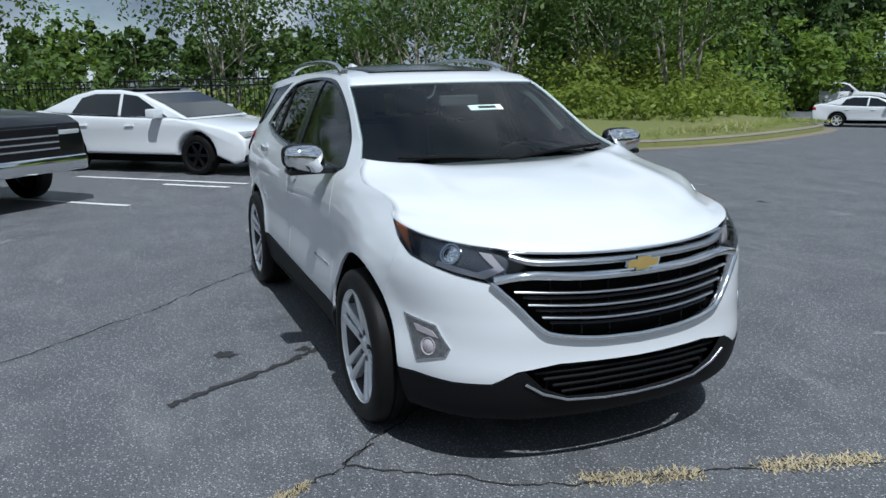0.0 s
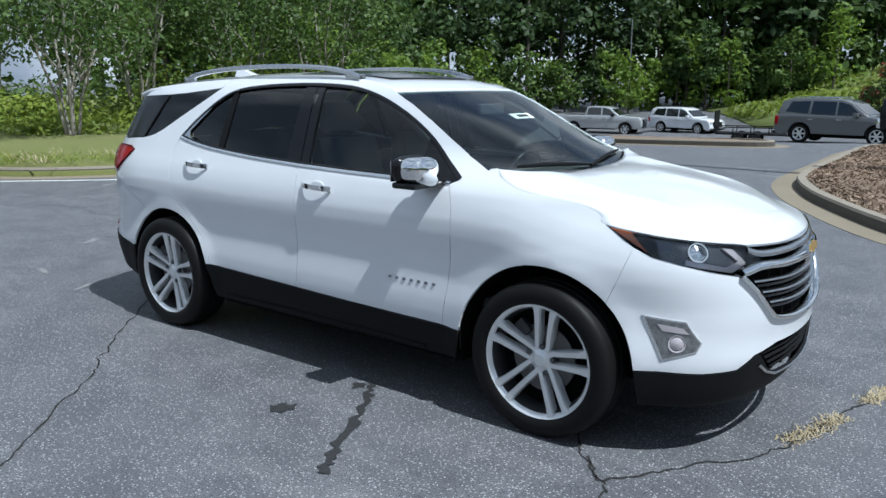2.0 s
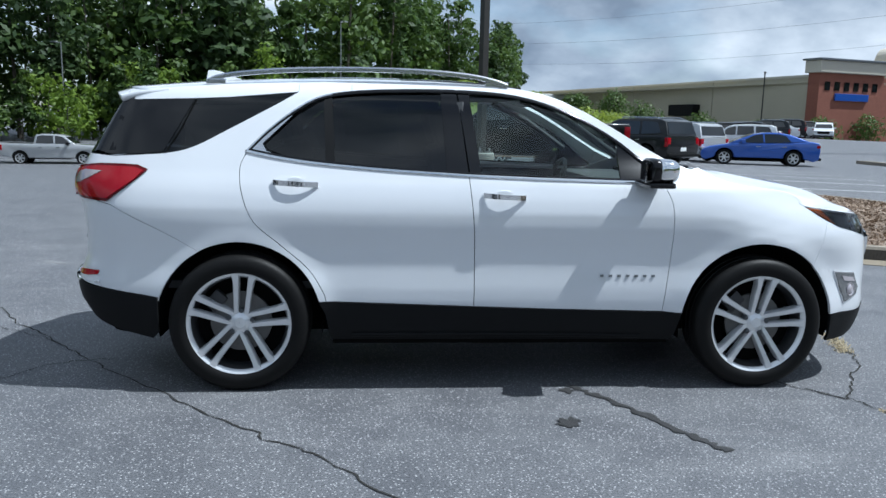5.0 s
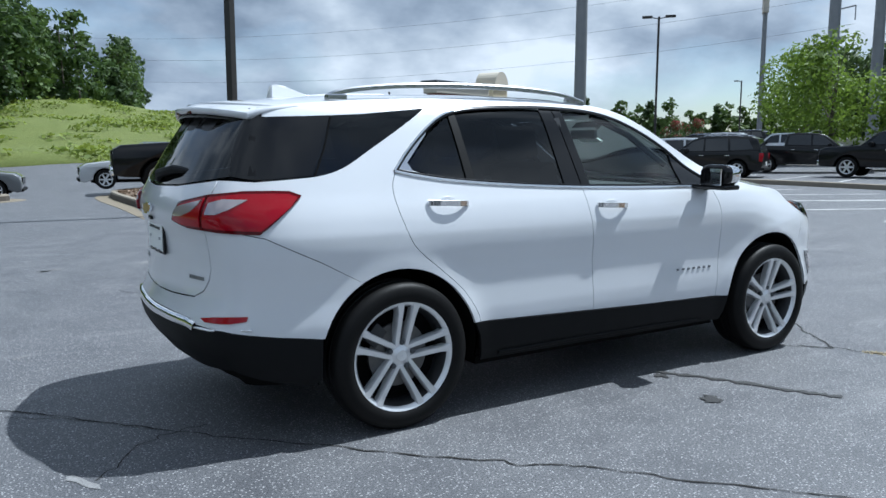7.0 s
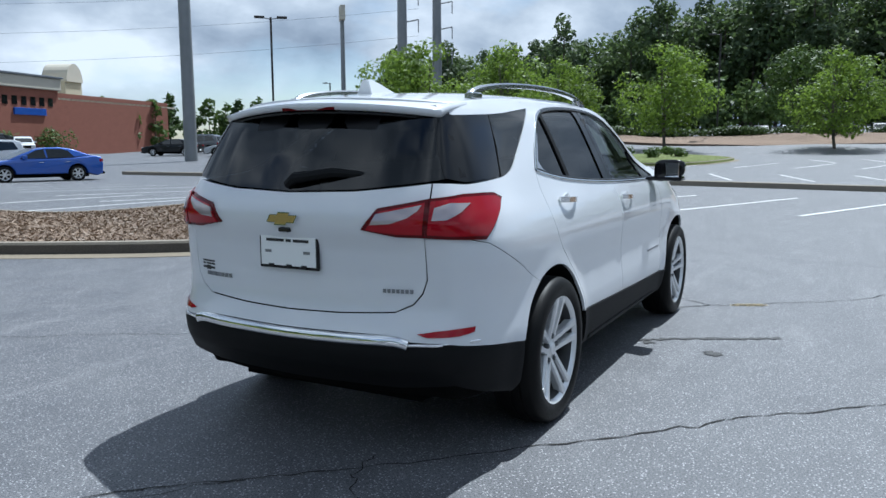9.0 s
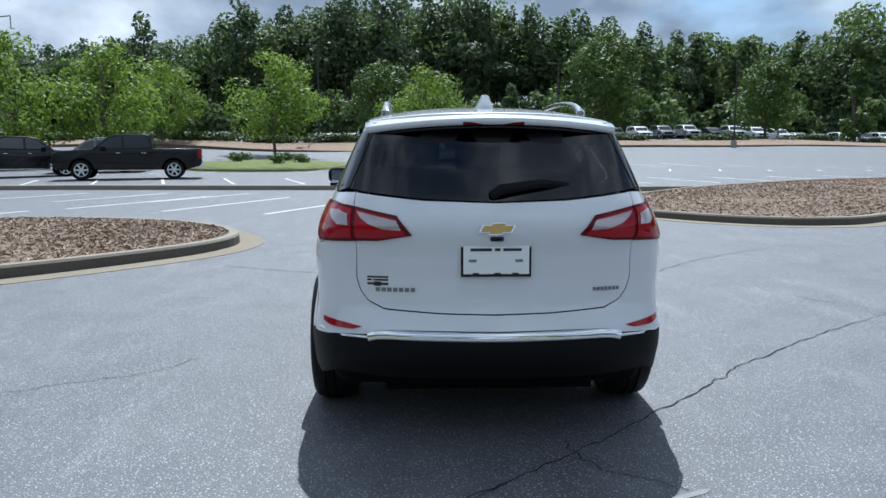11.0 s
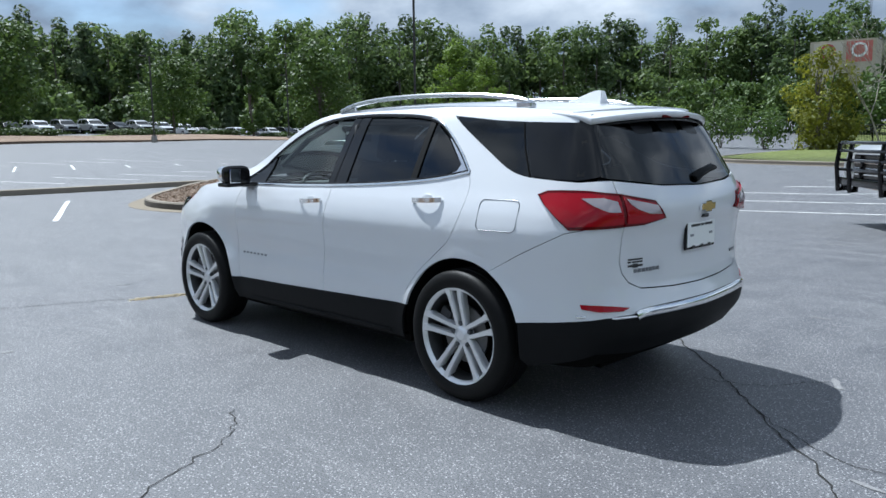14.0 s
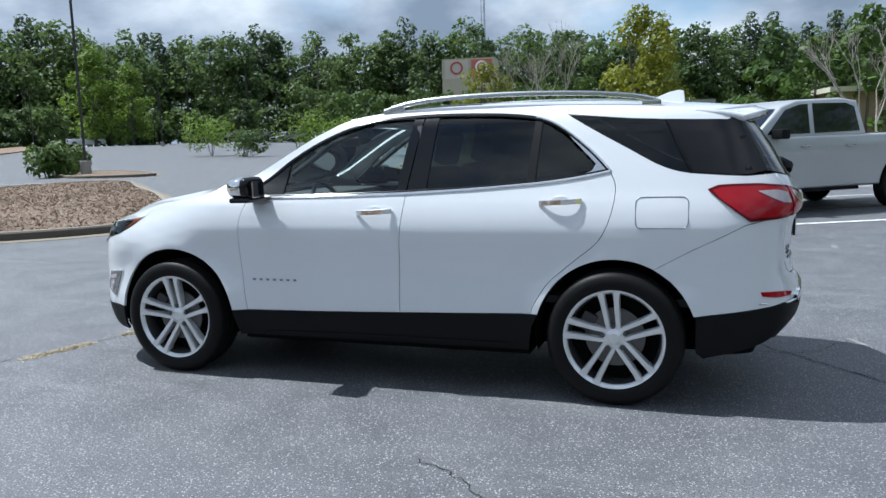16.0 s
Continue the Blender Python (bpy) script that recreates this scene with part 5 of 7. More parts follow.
# roof rails
for side in (-1, 1):
    line = [(0.02, 0.533, 1.578), (-0.06, 0.53, 1.603), (-0.2, 0.525, 1.627), (-0.45, 0.522, 1.643), (-0.8, 0.52, 1.645), (-1.15, 0.515, 1.632), (-1.4, 0.51, 1.608), (-1.52, 0.508, 1.585), (-1.57, 0.506, 1.562)]
    bm = bmesh.new()
    pts = np.array(curve(line, 6))
    rings = []
    for i, p in enumerate(pts):
        w = 0.017
        rings.append([bm.verts.new((p[0], side * (p[1] + a), p[2] + b)) for a, b in ((-w, -0.012), (-w, 0.006), (-0.008, 0.014), (0.008, 0.014), (w, 0.006), (w, -0.012))])
    for a, b in zip(rings, rings[1:]):
        for k in range(6):
            bm.faces.new((a[k], a[(k + 1) % 6], b[(k + 1) % 6], b[k]))
    bm.faces.new(rings[0][::-1])
    bm.faces.new(rings[-1])
    bmesh.ops.recalc_face_normals(bm, faces=bm.faces)
    rail = part("roof_rail", bm, SATIN, suv, "satin chrome roof rail", True)
    for x0, x1, z0, z1 in ((-0.10, 0.03, 1.565, 1.60), (-1.57, -1.47, 1.548, 1.58)):
        part("rail_foot", box_bm(x0, x1, side * 0.52 - 0.014, side * 0.52 + 0.014, z0, z1, 0.006), SATIN, rail)
    # door mirror
    mirror = thing("door_mirror", "chrome-capped door mirror", "")
    mirror.parent = suv
    bm = bmesh.new()
    bmesh.ops.create_uvsphere(bm, u_segments=24, v_segments=14, radius=1)
    for v in bm.verts:
        x, y, z = v.co
        f = 1.0 / max(1e-6, (abs(x) ** 3.2 + abs(y) ** 3.2 + abs(z) ** 3.2) ** (1 / 3.2))
        x, y, z = x * f, y * f, z * f
        back = min(0, x) * 0.45
        v.co = (0.745 + 0.085 * (x - back - 0.1 * y * 0), side * (0.955 + 0.10 * y), 1.155 + (0.068 - 0.012 * y) * z + 0.012 * y)
    part("mirror_cap", bm, CHROME, mirror, "chrome mirror cap", True)
    bm = box_bm(0.665, 0.80, min(side * 0.80, side * 1.045), max(side * 0.80, side * 1.045), 1.078, 1.108, 0.012)
    part("mirror_base", bm, GLOSS_BLACK, mirror, "", True)
    bm = bmesh.new()
    bmesh.ops.create_uvsphere(bm, u_segments=24, v_segments=14, radius=1)
    for v in bm.verts:
        x, y, z = v.co
        f = 1.0 / max(1e-6, (abs(x) ** 4 + abs(y) ** 4 + abs(z) ** 4) ** 0.25)
        x, y, z = x * f, y * f, z * f
        v.co = (0.698 + 0.030 * x, side * (0.955 + 0.104 * y), 1.155 + (0.071 - 0.012 * y) * z + 0.012 * y)
    part("mirror_shell", bm, GLOSS_BLACK, mirror, "black mirror housing", True)
    turned = Matrix.Translation((0.668, side * 0.952, 1.155)) @ Matrix.Rotation(side * radians(15), 4, "Z")
    bm = box_bm(-0.004, 0.004, -0.078, 0.078, -0.048, 0.048, 0.0, m=turned)
    part("mirror_glass", bm, CHROME, mirror, "mirror glass")
    # door handles
    for x0, x1, z0, z1 in ((-1.195, -0.97, 1.065, 1.056), (-0.133, 0.085, 1.016, 1.006)):
        a = skin(np.linspace(x0, x1, 9), np.linspace(z0, z1, 9), 0.0)
        lift = np.array([0.012, 0.026, 0.034, 0.037, 0.038, 0.037, 0.034, 0.026, 0.012])
        bm = bmesh.new()
        rings = []
        for p, l in zip(a, lift):
            rings.append([bm.verts.new((p[0], side * (p[1] + l + o), p[2] + h)) for o, h in ((0, -0.013), (0, 0.013), (-0.008, 0.015), (-0.014, 0), (-0.008, -0.015))])
        for q, r in zip(rings, rings[1:]):
            for k in range(5):
                bm.faces.new((q[k], q[(k + 1) % 5], r[(k + 1) % 5], r[k]))
        bm.faces.new(rings[0][::-1])
        bm.faces.new(rings[-1])
        bmesh.ops.recalc_face_normals(bm, faces=bm.faces)
        h = part("door_handle", bm, CHROME, suv, "chrome door handle", True)
        mid = (x0 + x1) / 2
        bm = bmesh.new()
        bmesh.ops.create_uvsphere(bm, u_segments=14, v_segments=8, radius=1, matrix=Matrix.Translation((mid, side * float(skin(mid, z0)[1]), (z0 + z1) / 2)) @ Matrix.Diagonal((0.05, 0.006, 0.034, 1)))
        part("handle_cup", bm, WHITE_PAINT, h, "", True)

# dark inner shell added to block light through gaps; wheel wells and floor
verts, faces = [], []
us = np.linspace(U_REAR, U_FRONT, 150)
zs = np.linspace(0.27, 1.07, 18)
for side in (-1, 1):
    base = len(verts)
    for z in zs:
        verts += list(skin(us, np.full_like(us, z), -0.06) * np.array([1, side, 1]))
    for j in range(len(zs) - 1):
        for i in range(len(us) - 1):
            c = np.mean([verts[base + j * len(us) + i], verts[base + (j + 1) * len(us) + i + 1]], 0)
            if min(np.hypot(c[0] - WHEEL_X, c[2] - WHEEL_Z), np.hypot(c[0] + WHEEL_X, c[2] - WHEEL_Z)) < 0.45:
                continue
            if c[2] > 0.83 and c[0] > 1.0:
                continue
            faces.append((base + j * len(us) + i, base + j * len(us) + i + 1, base + (j + 1) * len(us) + i + 1, base + (j + 1) * len(us) + i))
mesh_object("inner_shell", verts, faces, DARK, suv)
for wx in (-WHEEL_X, WHEEL_X):
    for side in (-1, 1):
        bm = bmesh.new()
        r = 0.43 if wx > 0 else 0.415
        a = np.radians(np.linspace(-12, 192, 30))
        r0 = [bm.verts.new((wx + r * math.cos(q), side * 0.52, WHEEL_Z + r * math.sin(q))) for q in a]
        r1 = [bm.verts.new((wx + r * math.cos(q), side * float(skin(run_x(wx + r * math.cos(q), WHEEL_Z + r * math.sin(q)), WHEEL_Z + r * math.sin(q))[1] - 0.012), WHEEL_Z + r * math.sin(q))) for q in a]
        for i in range(len(a) - 1):
            bm.faces.new((r0[i], r0[i + 1], r1[i + 1], r1[i]))
        bm.faces.new(r0)
        part("wheel_well", bm, DARK, suv, "", True)
bm = box_bm(-2.0, 1.85, -0.5, 0.5, 0.22, 0.26)
box_bm(-0.9, 0.9, -0.80, 0.80, 0.225, 0.265, 0, bm)
part("underbody", bm, DARK, suv)

# cabin
part("cabin_floor", box_bm(-1.95, 1.0, -0.72, 0.72, 0.50, 0.54), CABIN, suv)
bm = box_bm(0.62, 1.12, -0.72, 0.72, 0.75, 1.075, 0.03)
part("dashboard", bm, CABIN, suv, "dark dashboard", True)
part("parcel_shelf", box_bm(-2.05, -1.45, -0.68, 0.68, 0.88, 0.93, 0.01), CABIN, suv)


def seat(x, y, w, bench=False):
    s = thing("seat", "dark cloth car seat", "")
    s.parent = suv
    part("cushion", box_bm(x - 0.25, x + 0.27, y - w / 2, y + w / 2, 0.54, 0.72, 0.05), SEAT_CLOTH, s, "", True)
    m = Matrix.Translation((x - 0.26, y, 0.68)) @ Matrix.Rotation(radians(-16), 4, "Y")
    part("backrest", box_bm(-0.07, 0.07, -w / 2, w / 2, 0, 0.58, 0.05, m=m), SEAT_CLOTH, s, "", True)
    for yy in ([-0.35, 0.0, 0.35] if bench else [0.0]):
        hm = m @ Matrix.Translation((0.01, yy, 0.60))
        part("headrest", box_bm(-0.05, 0.05, -0.13, 0.13, 0.0, 0.19, 0.04, m=hm), SEAT_CLOTH, s, "", True)


seat(0.12, -0.37, 0.50)
seat(0.12, 0.37, 0.50)
seat(-0.78, 0.0, 1.25, True)
bm = bmesh.new()
wheel_m = Matrix.Translation((0.50, 0.37, 0.985)) @ Matrix.Rotation(radians(-68), 4, "Y")
pts = [(wheel_m @ Vector((0.18 * math.cos(q), 0.18 * math.sin(q), 0))) for q in np.linspace(0, 2 * math.pi, 29)]
tube_bm(pts, 0.015, 8, bm, cap=False)
tube_bm([wheel_m @ Vector((-0.17, 0, 0)), wheel_m @ Vector((0, 0, -0.02)), wheel_m @ Vector((0.0, 0.17, 0))], 0.02, 6, bm)
tube_bm([wheel_m @ Vector((0.0, -0.17, 0)), wheel_m @ Vector((0, 0, -0.02))], 0.02, 6, bm)
part("steering_wheel", bm, SATIN_BLACK, suv, "black steering wheel", True)
part("rear_view_mirror", box_bm(0.50, 0.53, -0.12, 0.12, 1.38, 1.44, 0.01), CABIN, suv)
for side in (-1, 1):
    bm = tube_bm([(0.62, side * 0.62, 1.22), (0.35, side * 0.575, 1.40), (0.1, side * 0.52, 1.51)], 0.02, 6)
    part("pillar_lining", bm, CABIN, suv)
    bm = tube_bm([(-0.22, side * 0.74, 1.08), (-0.24, side * 0.60, 1.48)], 0.03, 6)
    part("pillar_lining", bm, CABIN, suv)
part("roof_lining", box_bm(-1.75, 0.12, -0.46, 0.46, 1.515, 1.53, 0.0), CABIN, suv)
# price sticker behind the windscreen and its wipers
m = Matrix.Translation((0.66, 0.10, 1.372)) @ Matrix.Rotation(radians(25), 4, "Y")
note = part("price_sticker", box_bm(-0.03, 0.03, -0.10, 0.10, -0.002, 0.002, m=m), PAPER, suv, "white paper sticker behind windscreen")
m = m @ Matrix.Translation((0.0, 0, 0.003))
part("sticker_line", box_bm(-0.012, 0.012, -0.045, 0.06, -0.001, 0.001, m=m), INK, note)
for y0, y1 in ((-0.56, 0.05), (0.0, 0.62)):
    line = []
    for f in np.linspace(0, 1, 7):
        y = y0 + (y1 - y0) * f
        q = (y / 0.73) ** 2
        up = 0.02 + 0.03 * math.sin(math.pi * f)
        line.append((1.17 - 0.18 * q - up, y, 1.108 + 0.05 * q + 0.52 * up + 0.016))
    bm = tube_bm(line, [0.007, 0.010, 0.011, 0.011, 0.010, 0.008, 0.005], 6)
    part("front_wiper", bm, CLADDING, suv, "black windscreen wiper", True)


# ---- wheels ----
def make_wheel(parent, x, side, turn):
    w = thing("wheel", "silver twin-spoke alloy wheel with black tyre", "")
    w.parent = parent
    w.matrix_local = pose(x, side * 0.79, WHEEL_Z, 0, 0, 0 if side < 0 else 180) @ Matrix.Rotation(turn, 4, "Y")
    prof = [(0.258, 0.085), (0.262, -0.106), (0.275, -0.118), (0.30, -0.121), (0.325, -0.116), (0.343, -0.104), (0.352, -0.085), (0.355, -0.05), (0.3555, -0.048), (0.349, -0.046), (0.349, -0.038), (0.3555, -0.036),
            (0.356, 0.0), (0.349, 0.002), (0.349, 0.01), (0.356, 0.012), (0.354, 0.06), (0.345, 0.1), (0.31, 0.115), (0.262, 0.1)]
    part("tyre", lathe_bm(prof, "y", 56), RUBBER, w, "black rubber tyre", True)
    part("barrel", lathe_bm([(0.235, 0.09), (0.226, -0.02), (0.233, -0.07), (0.241, -0.088)], "y", 48), BARREL, w, "wheel barrel darkened as by shade", True)
    prof = [(0.238, -0.080), (0.243, -0.092), (0.252, -0.104), (0.261, -0.108), (0.265, -0.1), (0.262, -0.085)]
    rim = part("rim", lathe_bm(prof, "y", 56), ALLOY, w, "machined alloy rim", True)
    part("brake_disc", lathe_bm([(0.05, -0.03), (0.05, -0.04), (0.155, -0.035), (0.155, -0.02)], "y", 32), STEEL, w, "", True)
    cal = box_bm(-0.05, 0.05, -0.055, -0.01, 0.125, 0.20, 0.01, m=Matrix.Rotation(radians(-55), 4, "Y"))
    part("brake_caliper", cal, BARREL, w, "dark brake caliper", True)
    # black disc added in place of the shade behind the spokes
    part("wheel_back", lathe_bm([(0.001, 0.0), (0.232, 0.0)], "y", 24), DARK, w)
    for k in range(5):
        for s in (-1, 1):
            a = radians(90 + 72 * k)
            d, t = Vector((math.cos(a), 0, math.sin(a))), Vector((-math.sin(a), 0, math.cos(a)))
            bm = bmesh.new()
            rings = []
            for r, o, half, y in ((0.030, 0.024, 0.0125, -0.066), (0.075, 0.0275, 0.0140, -0.073), (0.14, 0.0315, 0.0150, -0.086), (0.205, 0.0360, 0.0165, -0.099), (0.232, 0.0400, 0.0195, -0.104), (0.252, 0.0440, 0.0250, -0.106)):
                c = d * r + t * s * o
                ring = []
                for e, h in ((-1.0, 0.045), (-1.0, 0.012), (-0.72, 0.0), (0.72, 0.0), (1.0, 0.012), (1.0, 0.045)):
                    ring.append(bm.verts.new(c + t * e * half + Vector((0, y + h, 0))))
                rings.append(ring)
            for p, q in zip(rings, rings[1:]):
                for i in range(5):
                    bm.faces.new((p[i], p[i + 1], q[i + 1], q[i]))
            bmesh.ops.recalc_face_normals(bm, faces=bm.faces)
            bmesh.ops.reverse_faces(bm, faces=[f for f in bm.faces]) if sum(f.normal.y * f.calc_area() for f in bm.faces) > 0 else None
            part("spoke", bm, ALLOY, rim)
        nut = Vector((0.062 * math.cos(radians(90 + 72 * k)), -0.072, 0.062 * math.sin(radians(90 + 72 * k))))
        part("wheel_nut", lathe_bm([(0.001, -0.006), (0.009, -0.005), (0.0125, 0.0), (0.0135, 0.02)], "y", 10, m=Matrix.Translation(nut)), ALLOY_DARK, rim)
    part("hub_cap", lathe_bm([(0.001, -0.080), (0.027, -0.078), (0.034, -0.071), (0.05, -0.067), (0.064, -0.060), (0.07, -0.03)], "y", 28), ALLOY, rim, "", True)
    return w


make_wheel(suv, WHEEL_X, -1, radians(8))
make_wheel(suv, -WHEEL_X, -1, radians(6))
make_wheel(suv, WHEEL_X, 1, radians(-4))
make_wheel(suv, -WHEEL_X, 1, radians(-6))

# ---- trees, hedges, weeds ----
def quads_mesh(name, verts, mat, parent=None):
    """Many four-cornered leaves as one mesh, from an array of corners (n, 4, 3)."""
    n = len(verts)
    me = bpy.data.meshes.new(name)
    me.vertices.add(n * 4)
    me.vertices.foreach_set("co", np.ascontiguousarray(verts, dtype=np.float32).ravel())
    me.loops.add(n * 4)
    me.loops.foreach_set("vertex_index", np.arange(n * 4, dtype=np.int32))
    me.polygons.add(n)
    me.polygons.foreach_set("loop_start", np.arange(0, n * 4, 4, dtype=np.int32))
    me.polygons.foreach_set("loop_total", np.full(n, 4, dtype=np.int32))
    me.materials.append(mat)
    me.update(calc_edges=True)
    ob = new(name, me)
    if parent is not None:
        ob.parent = parent
    return ob


def foliage(lobes, n, size, rnd, inner=0.55, flat=0.5):
    """Leaves on and in a set of lobes (x, y, z, rx, ry, rz): corners (n, 4, 3)."""
    lobes = np.asarray(lobes, float)
    w = (lobes[:, 3] * lobes[:, 4] + lobes[:, 3] * lobes[:, 5]) ** 1.0
    pick = rnd.choice(len(lobes), n, p=w / w.sum())
    d = rnd.normal(size=(n, 3))
    d /= np.linalg.norm(d, axis=1)[:, None]
    r = rnd.uniform(inner, 1.0, n) ** 0.6 * rnd.uniform(0.9, 1.12, n)
    L = lobes[pick]
    c = L[:, :3] + d * r[:, None] * L[:, 3:]
    nrm = d + rnd.normal(size=(n, 3)) * 0.55 + np.array([0, 0, flat])
    nrm /= np.linalg.norm(nrm, axis=1)[:, None]
    t = np.cross(nrm, rnd.normal(size=(n, 3)))
    t /= np.linalg.norm(t, axis=1)[:, None]
    b = np.cross(nrm, t)
    s = (size * rnd.uniform(0.55, 1.35, n))[:, None]
    return np.stack([c - t * s, c - b * s * 0.55, c + t * s, c + b * s * 0.55], 1)


def broad_lobes(h, spread, rnd, bottom=0.28, count=26, pointed=0.0):
    out = []
    for _ in range(count):
        f = rnd.uniform(0, 1)
        z = h * (bottom + (1 - bottom) * f) * 0.93
        prof = math.sin(math.pi * (0.16 + 0.80 * f)) ** 0.8 * (1 - pointed * f)
        a, r = rnd.uniform(0, 6.28), spread * prof * rnd.uniform(0.35, 0.85)
        s = spread * rnd.uniform(0.22, 0.40) * (0.7 + 0.5 * prof)
        out.append((r * math.cos(a), r * math.sin(a), z, s, s, s * 0.75))
    return out


def trunk_bm(h, r, lobes, rnd, stems=1, lean=0.0, bottom=0.2):
    bm = bmesh.new()
    for k in range(stems):
        a = 6.28 * k / max(1, stems) + rnd.uniform(0, 1)
        off = 0.12 * (stems > 1)
        top = Vector((math.cos(a) * lean * h, math.sin(a) * lean * h, h * 0.8))
        base = Vector((math.cos(a) * off, math.sin(a) * off, -0.1))
        pts = [base + (top - base) * f + Vector((rnd.uniform(-1, 1), rnd.uniform(-1, 1), 0)) * 0.02 * h * (0 < f < 1) for f in (0, 0.25, 0.5, 0.75, 1)]
        tube_bm(pts, [r, r * 0.85, r * 0.65, r * 0.42, r * 0.15], 7, bm)
        for l in lobes[k::max(1, stems) * 2]:
            f = min(0.9, max(bottom, (l[2] / h) * 0.75))
            s = base + (top - base) * f
            e = Vector(l[:3])
            tube_bm([s, s.lerp(e, 0.5) + Vector((0, 0, 0.04 * h)), e], [r * 0.42 * (1 - f) + 0.01, r * 0.25 * (1 - f) + 0.008, 0.006], 5, bm, cap=False)
    return bm


def make_tree(label, h, spread, mat, seed, n=2600, size=0.16, stems=1, bottom=0.28, count=26, bark=None, lean=0.06, pointed=0.0, r=None, group="", accent=None):
    rnd = np.random.RandomState(seed)
    t = thing("tree", label, "tree", None, group)
    lobes = broad_lobes(h, spread, rnd, bottom, count, pointed)
    part("trunk", trunk_bm(h, r or h * 0.016, lobes, rnd, stems, lean), bark or BARK, t, smooth=True)
    quads_mesh("crown", foliage(lobes, n, size, rnd), mat, t)
    if accent is not None:
        quads_mesh("blossom", foliage([(a, b, c + 0.15, d * 0.9, e * 0.9, f) for a, b, c, d, e, f in lobes[::2]], n // 2, size * 0.8, rnd, inner=0.9), accent, t)
    return t


def plant(proto, x, y, scale=1.0, turn=0.0, sink=0.0):
    return copy_thing(proto, pose(x, y, height(x, y) - sink, 0, 0, turn)) if scale == 1.0 else scaled(proto, x, y, scale, turn, sink)


def scaled(proto, x, y, scale, turn, sink):
    t = copy_thing(proto, Matrix())
    t.matrix_basis = pose(x, y, height(x, y) - sink, 0, 0, turn) @ Matrix.Diagonal((scale, scale, scale, 1))
    return t


# lot trees with bright crowns
maple = make_tree("young maple with a bright green crown in a parking lot", 8.1, 3.8, LEAF_BRIGHT, 11, n=5200, size=0.15, bottom=0.26, count=34, group="parking lot trees")
maple.matrix_world = pose(55.9, 11.2, height(55.9, 11.2))
for x, y, s, a in ((58.5, -0.4, 0.92, 40), (44.5, 19.5, 0.95, 100), (41.5, 24.0, 0.98, 200), (52.0, 33.0, 1.0, 300), (63, 22, 0.9, 60), (37.0, 9.0, 0.0, 0)):
    if s:
        plant(maple, x, y, s, a)
oak = make_tree("large dark green broadleaf tree at the lot's edge", 13.0, 5.4, LEAF_MID, 17, n=6500, size=0.24, bottom=0.16, count=44, group="large lot trees")
oak.matrix_world = pose(82.4, -20.7, height(82.4, -20.7))
for x, y, s, a in ((87.0, -63.7, 1.12, 120), (86, 4, 0.8, 40), (88, -42, 0.8, 310)):
    plant(oak, x, y, s, a)
slim = make_tree("slim pointed green tree by the lot", 11.0, 2.5, LEAF_MID, 23, n=3600, size=0.2, bottom=0.14, count=30, pointed=0.55)
slim.matrix_world = pose(86, -52, height(86, -52))
pale = make_tree("tall light green tree before dark woods", 17.0, 5.2, LEAF_BRIGHT, 29, n=6500, size=0.26, bottom=0.10, count=46, pointed=0.35)
pale.matrix_world = pose(94.9, -99.2, height(94.9, -99.2))
plant(pale, 88.5, -100.5, 0.82, 90)
# bank trees beside the white saloon: thin, many-stemmed
myrtle = make_tree("many-stemmed thin-leaved tree on a grass bank", 7.2, 2.9, LEAF_MID, 31, n=4200, size=0.085, stems=5, bottom=0.30, count=34, bark=PALE_BARK, lean=0.20, r=0.05, group="bank trees")
myrtle.matrix_world = pose(-22.5, 1.8, height(-22.5, 1.8) + 0.2)
for x, y, s, a in ((-20.5, 6.2, 0.96, 60), (-18.0, 9.5, 1.05, 140), (-17.0, 12.5, 0.9, 220), (-24.5, -5.8, 0.0, 0), (-14.2, 5.4, 0.74, 300), (-15.5, 14.5, 0.95, 15)):
    if s:
        plant(myrtle, x, y, s, a, -0.2)
leafy = make_tree("full green tree on a bank beside parked cars", 8.5, 3.6, LEAF_BRIGHT, 37, n=9000, size=0.10, bottom=0.06, count=46, stems=3, lean=0.1)
leafy.matrix_world = pose(-24.5, -5.6, height(-24.5, -5.6) + 0.2)
plant(leafy, -29, -9.5, 1.1, 80, -0.2)
# yellow-green tree and a bare one behind the silver pickup
yellow = make_tree("yellow-green leafy tree behind a silver pickup", 6.6, 2.3, LEAF_YELLOW, 41, n=6500, size=0.11, bottom=0.10, count=36, stems=3, lean=0.1)
yellow.matrix_world = pose(0.9, -28.5, height(0.9, -28.5))
plant(yellow, 10.5, -38.5, 0.88, 70)


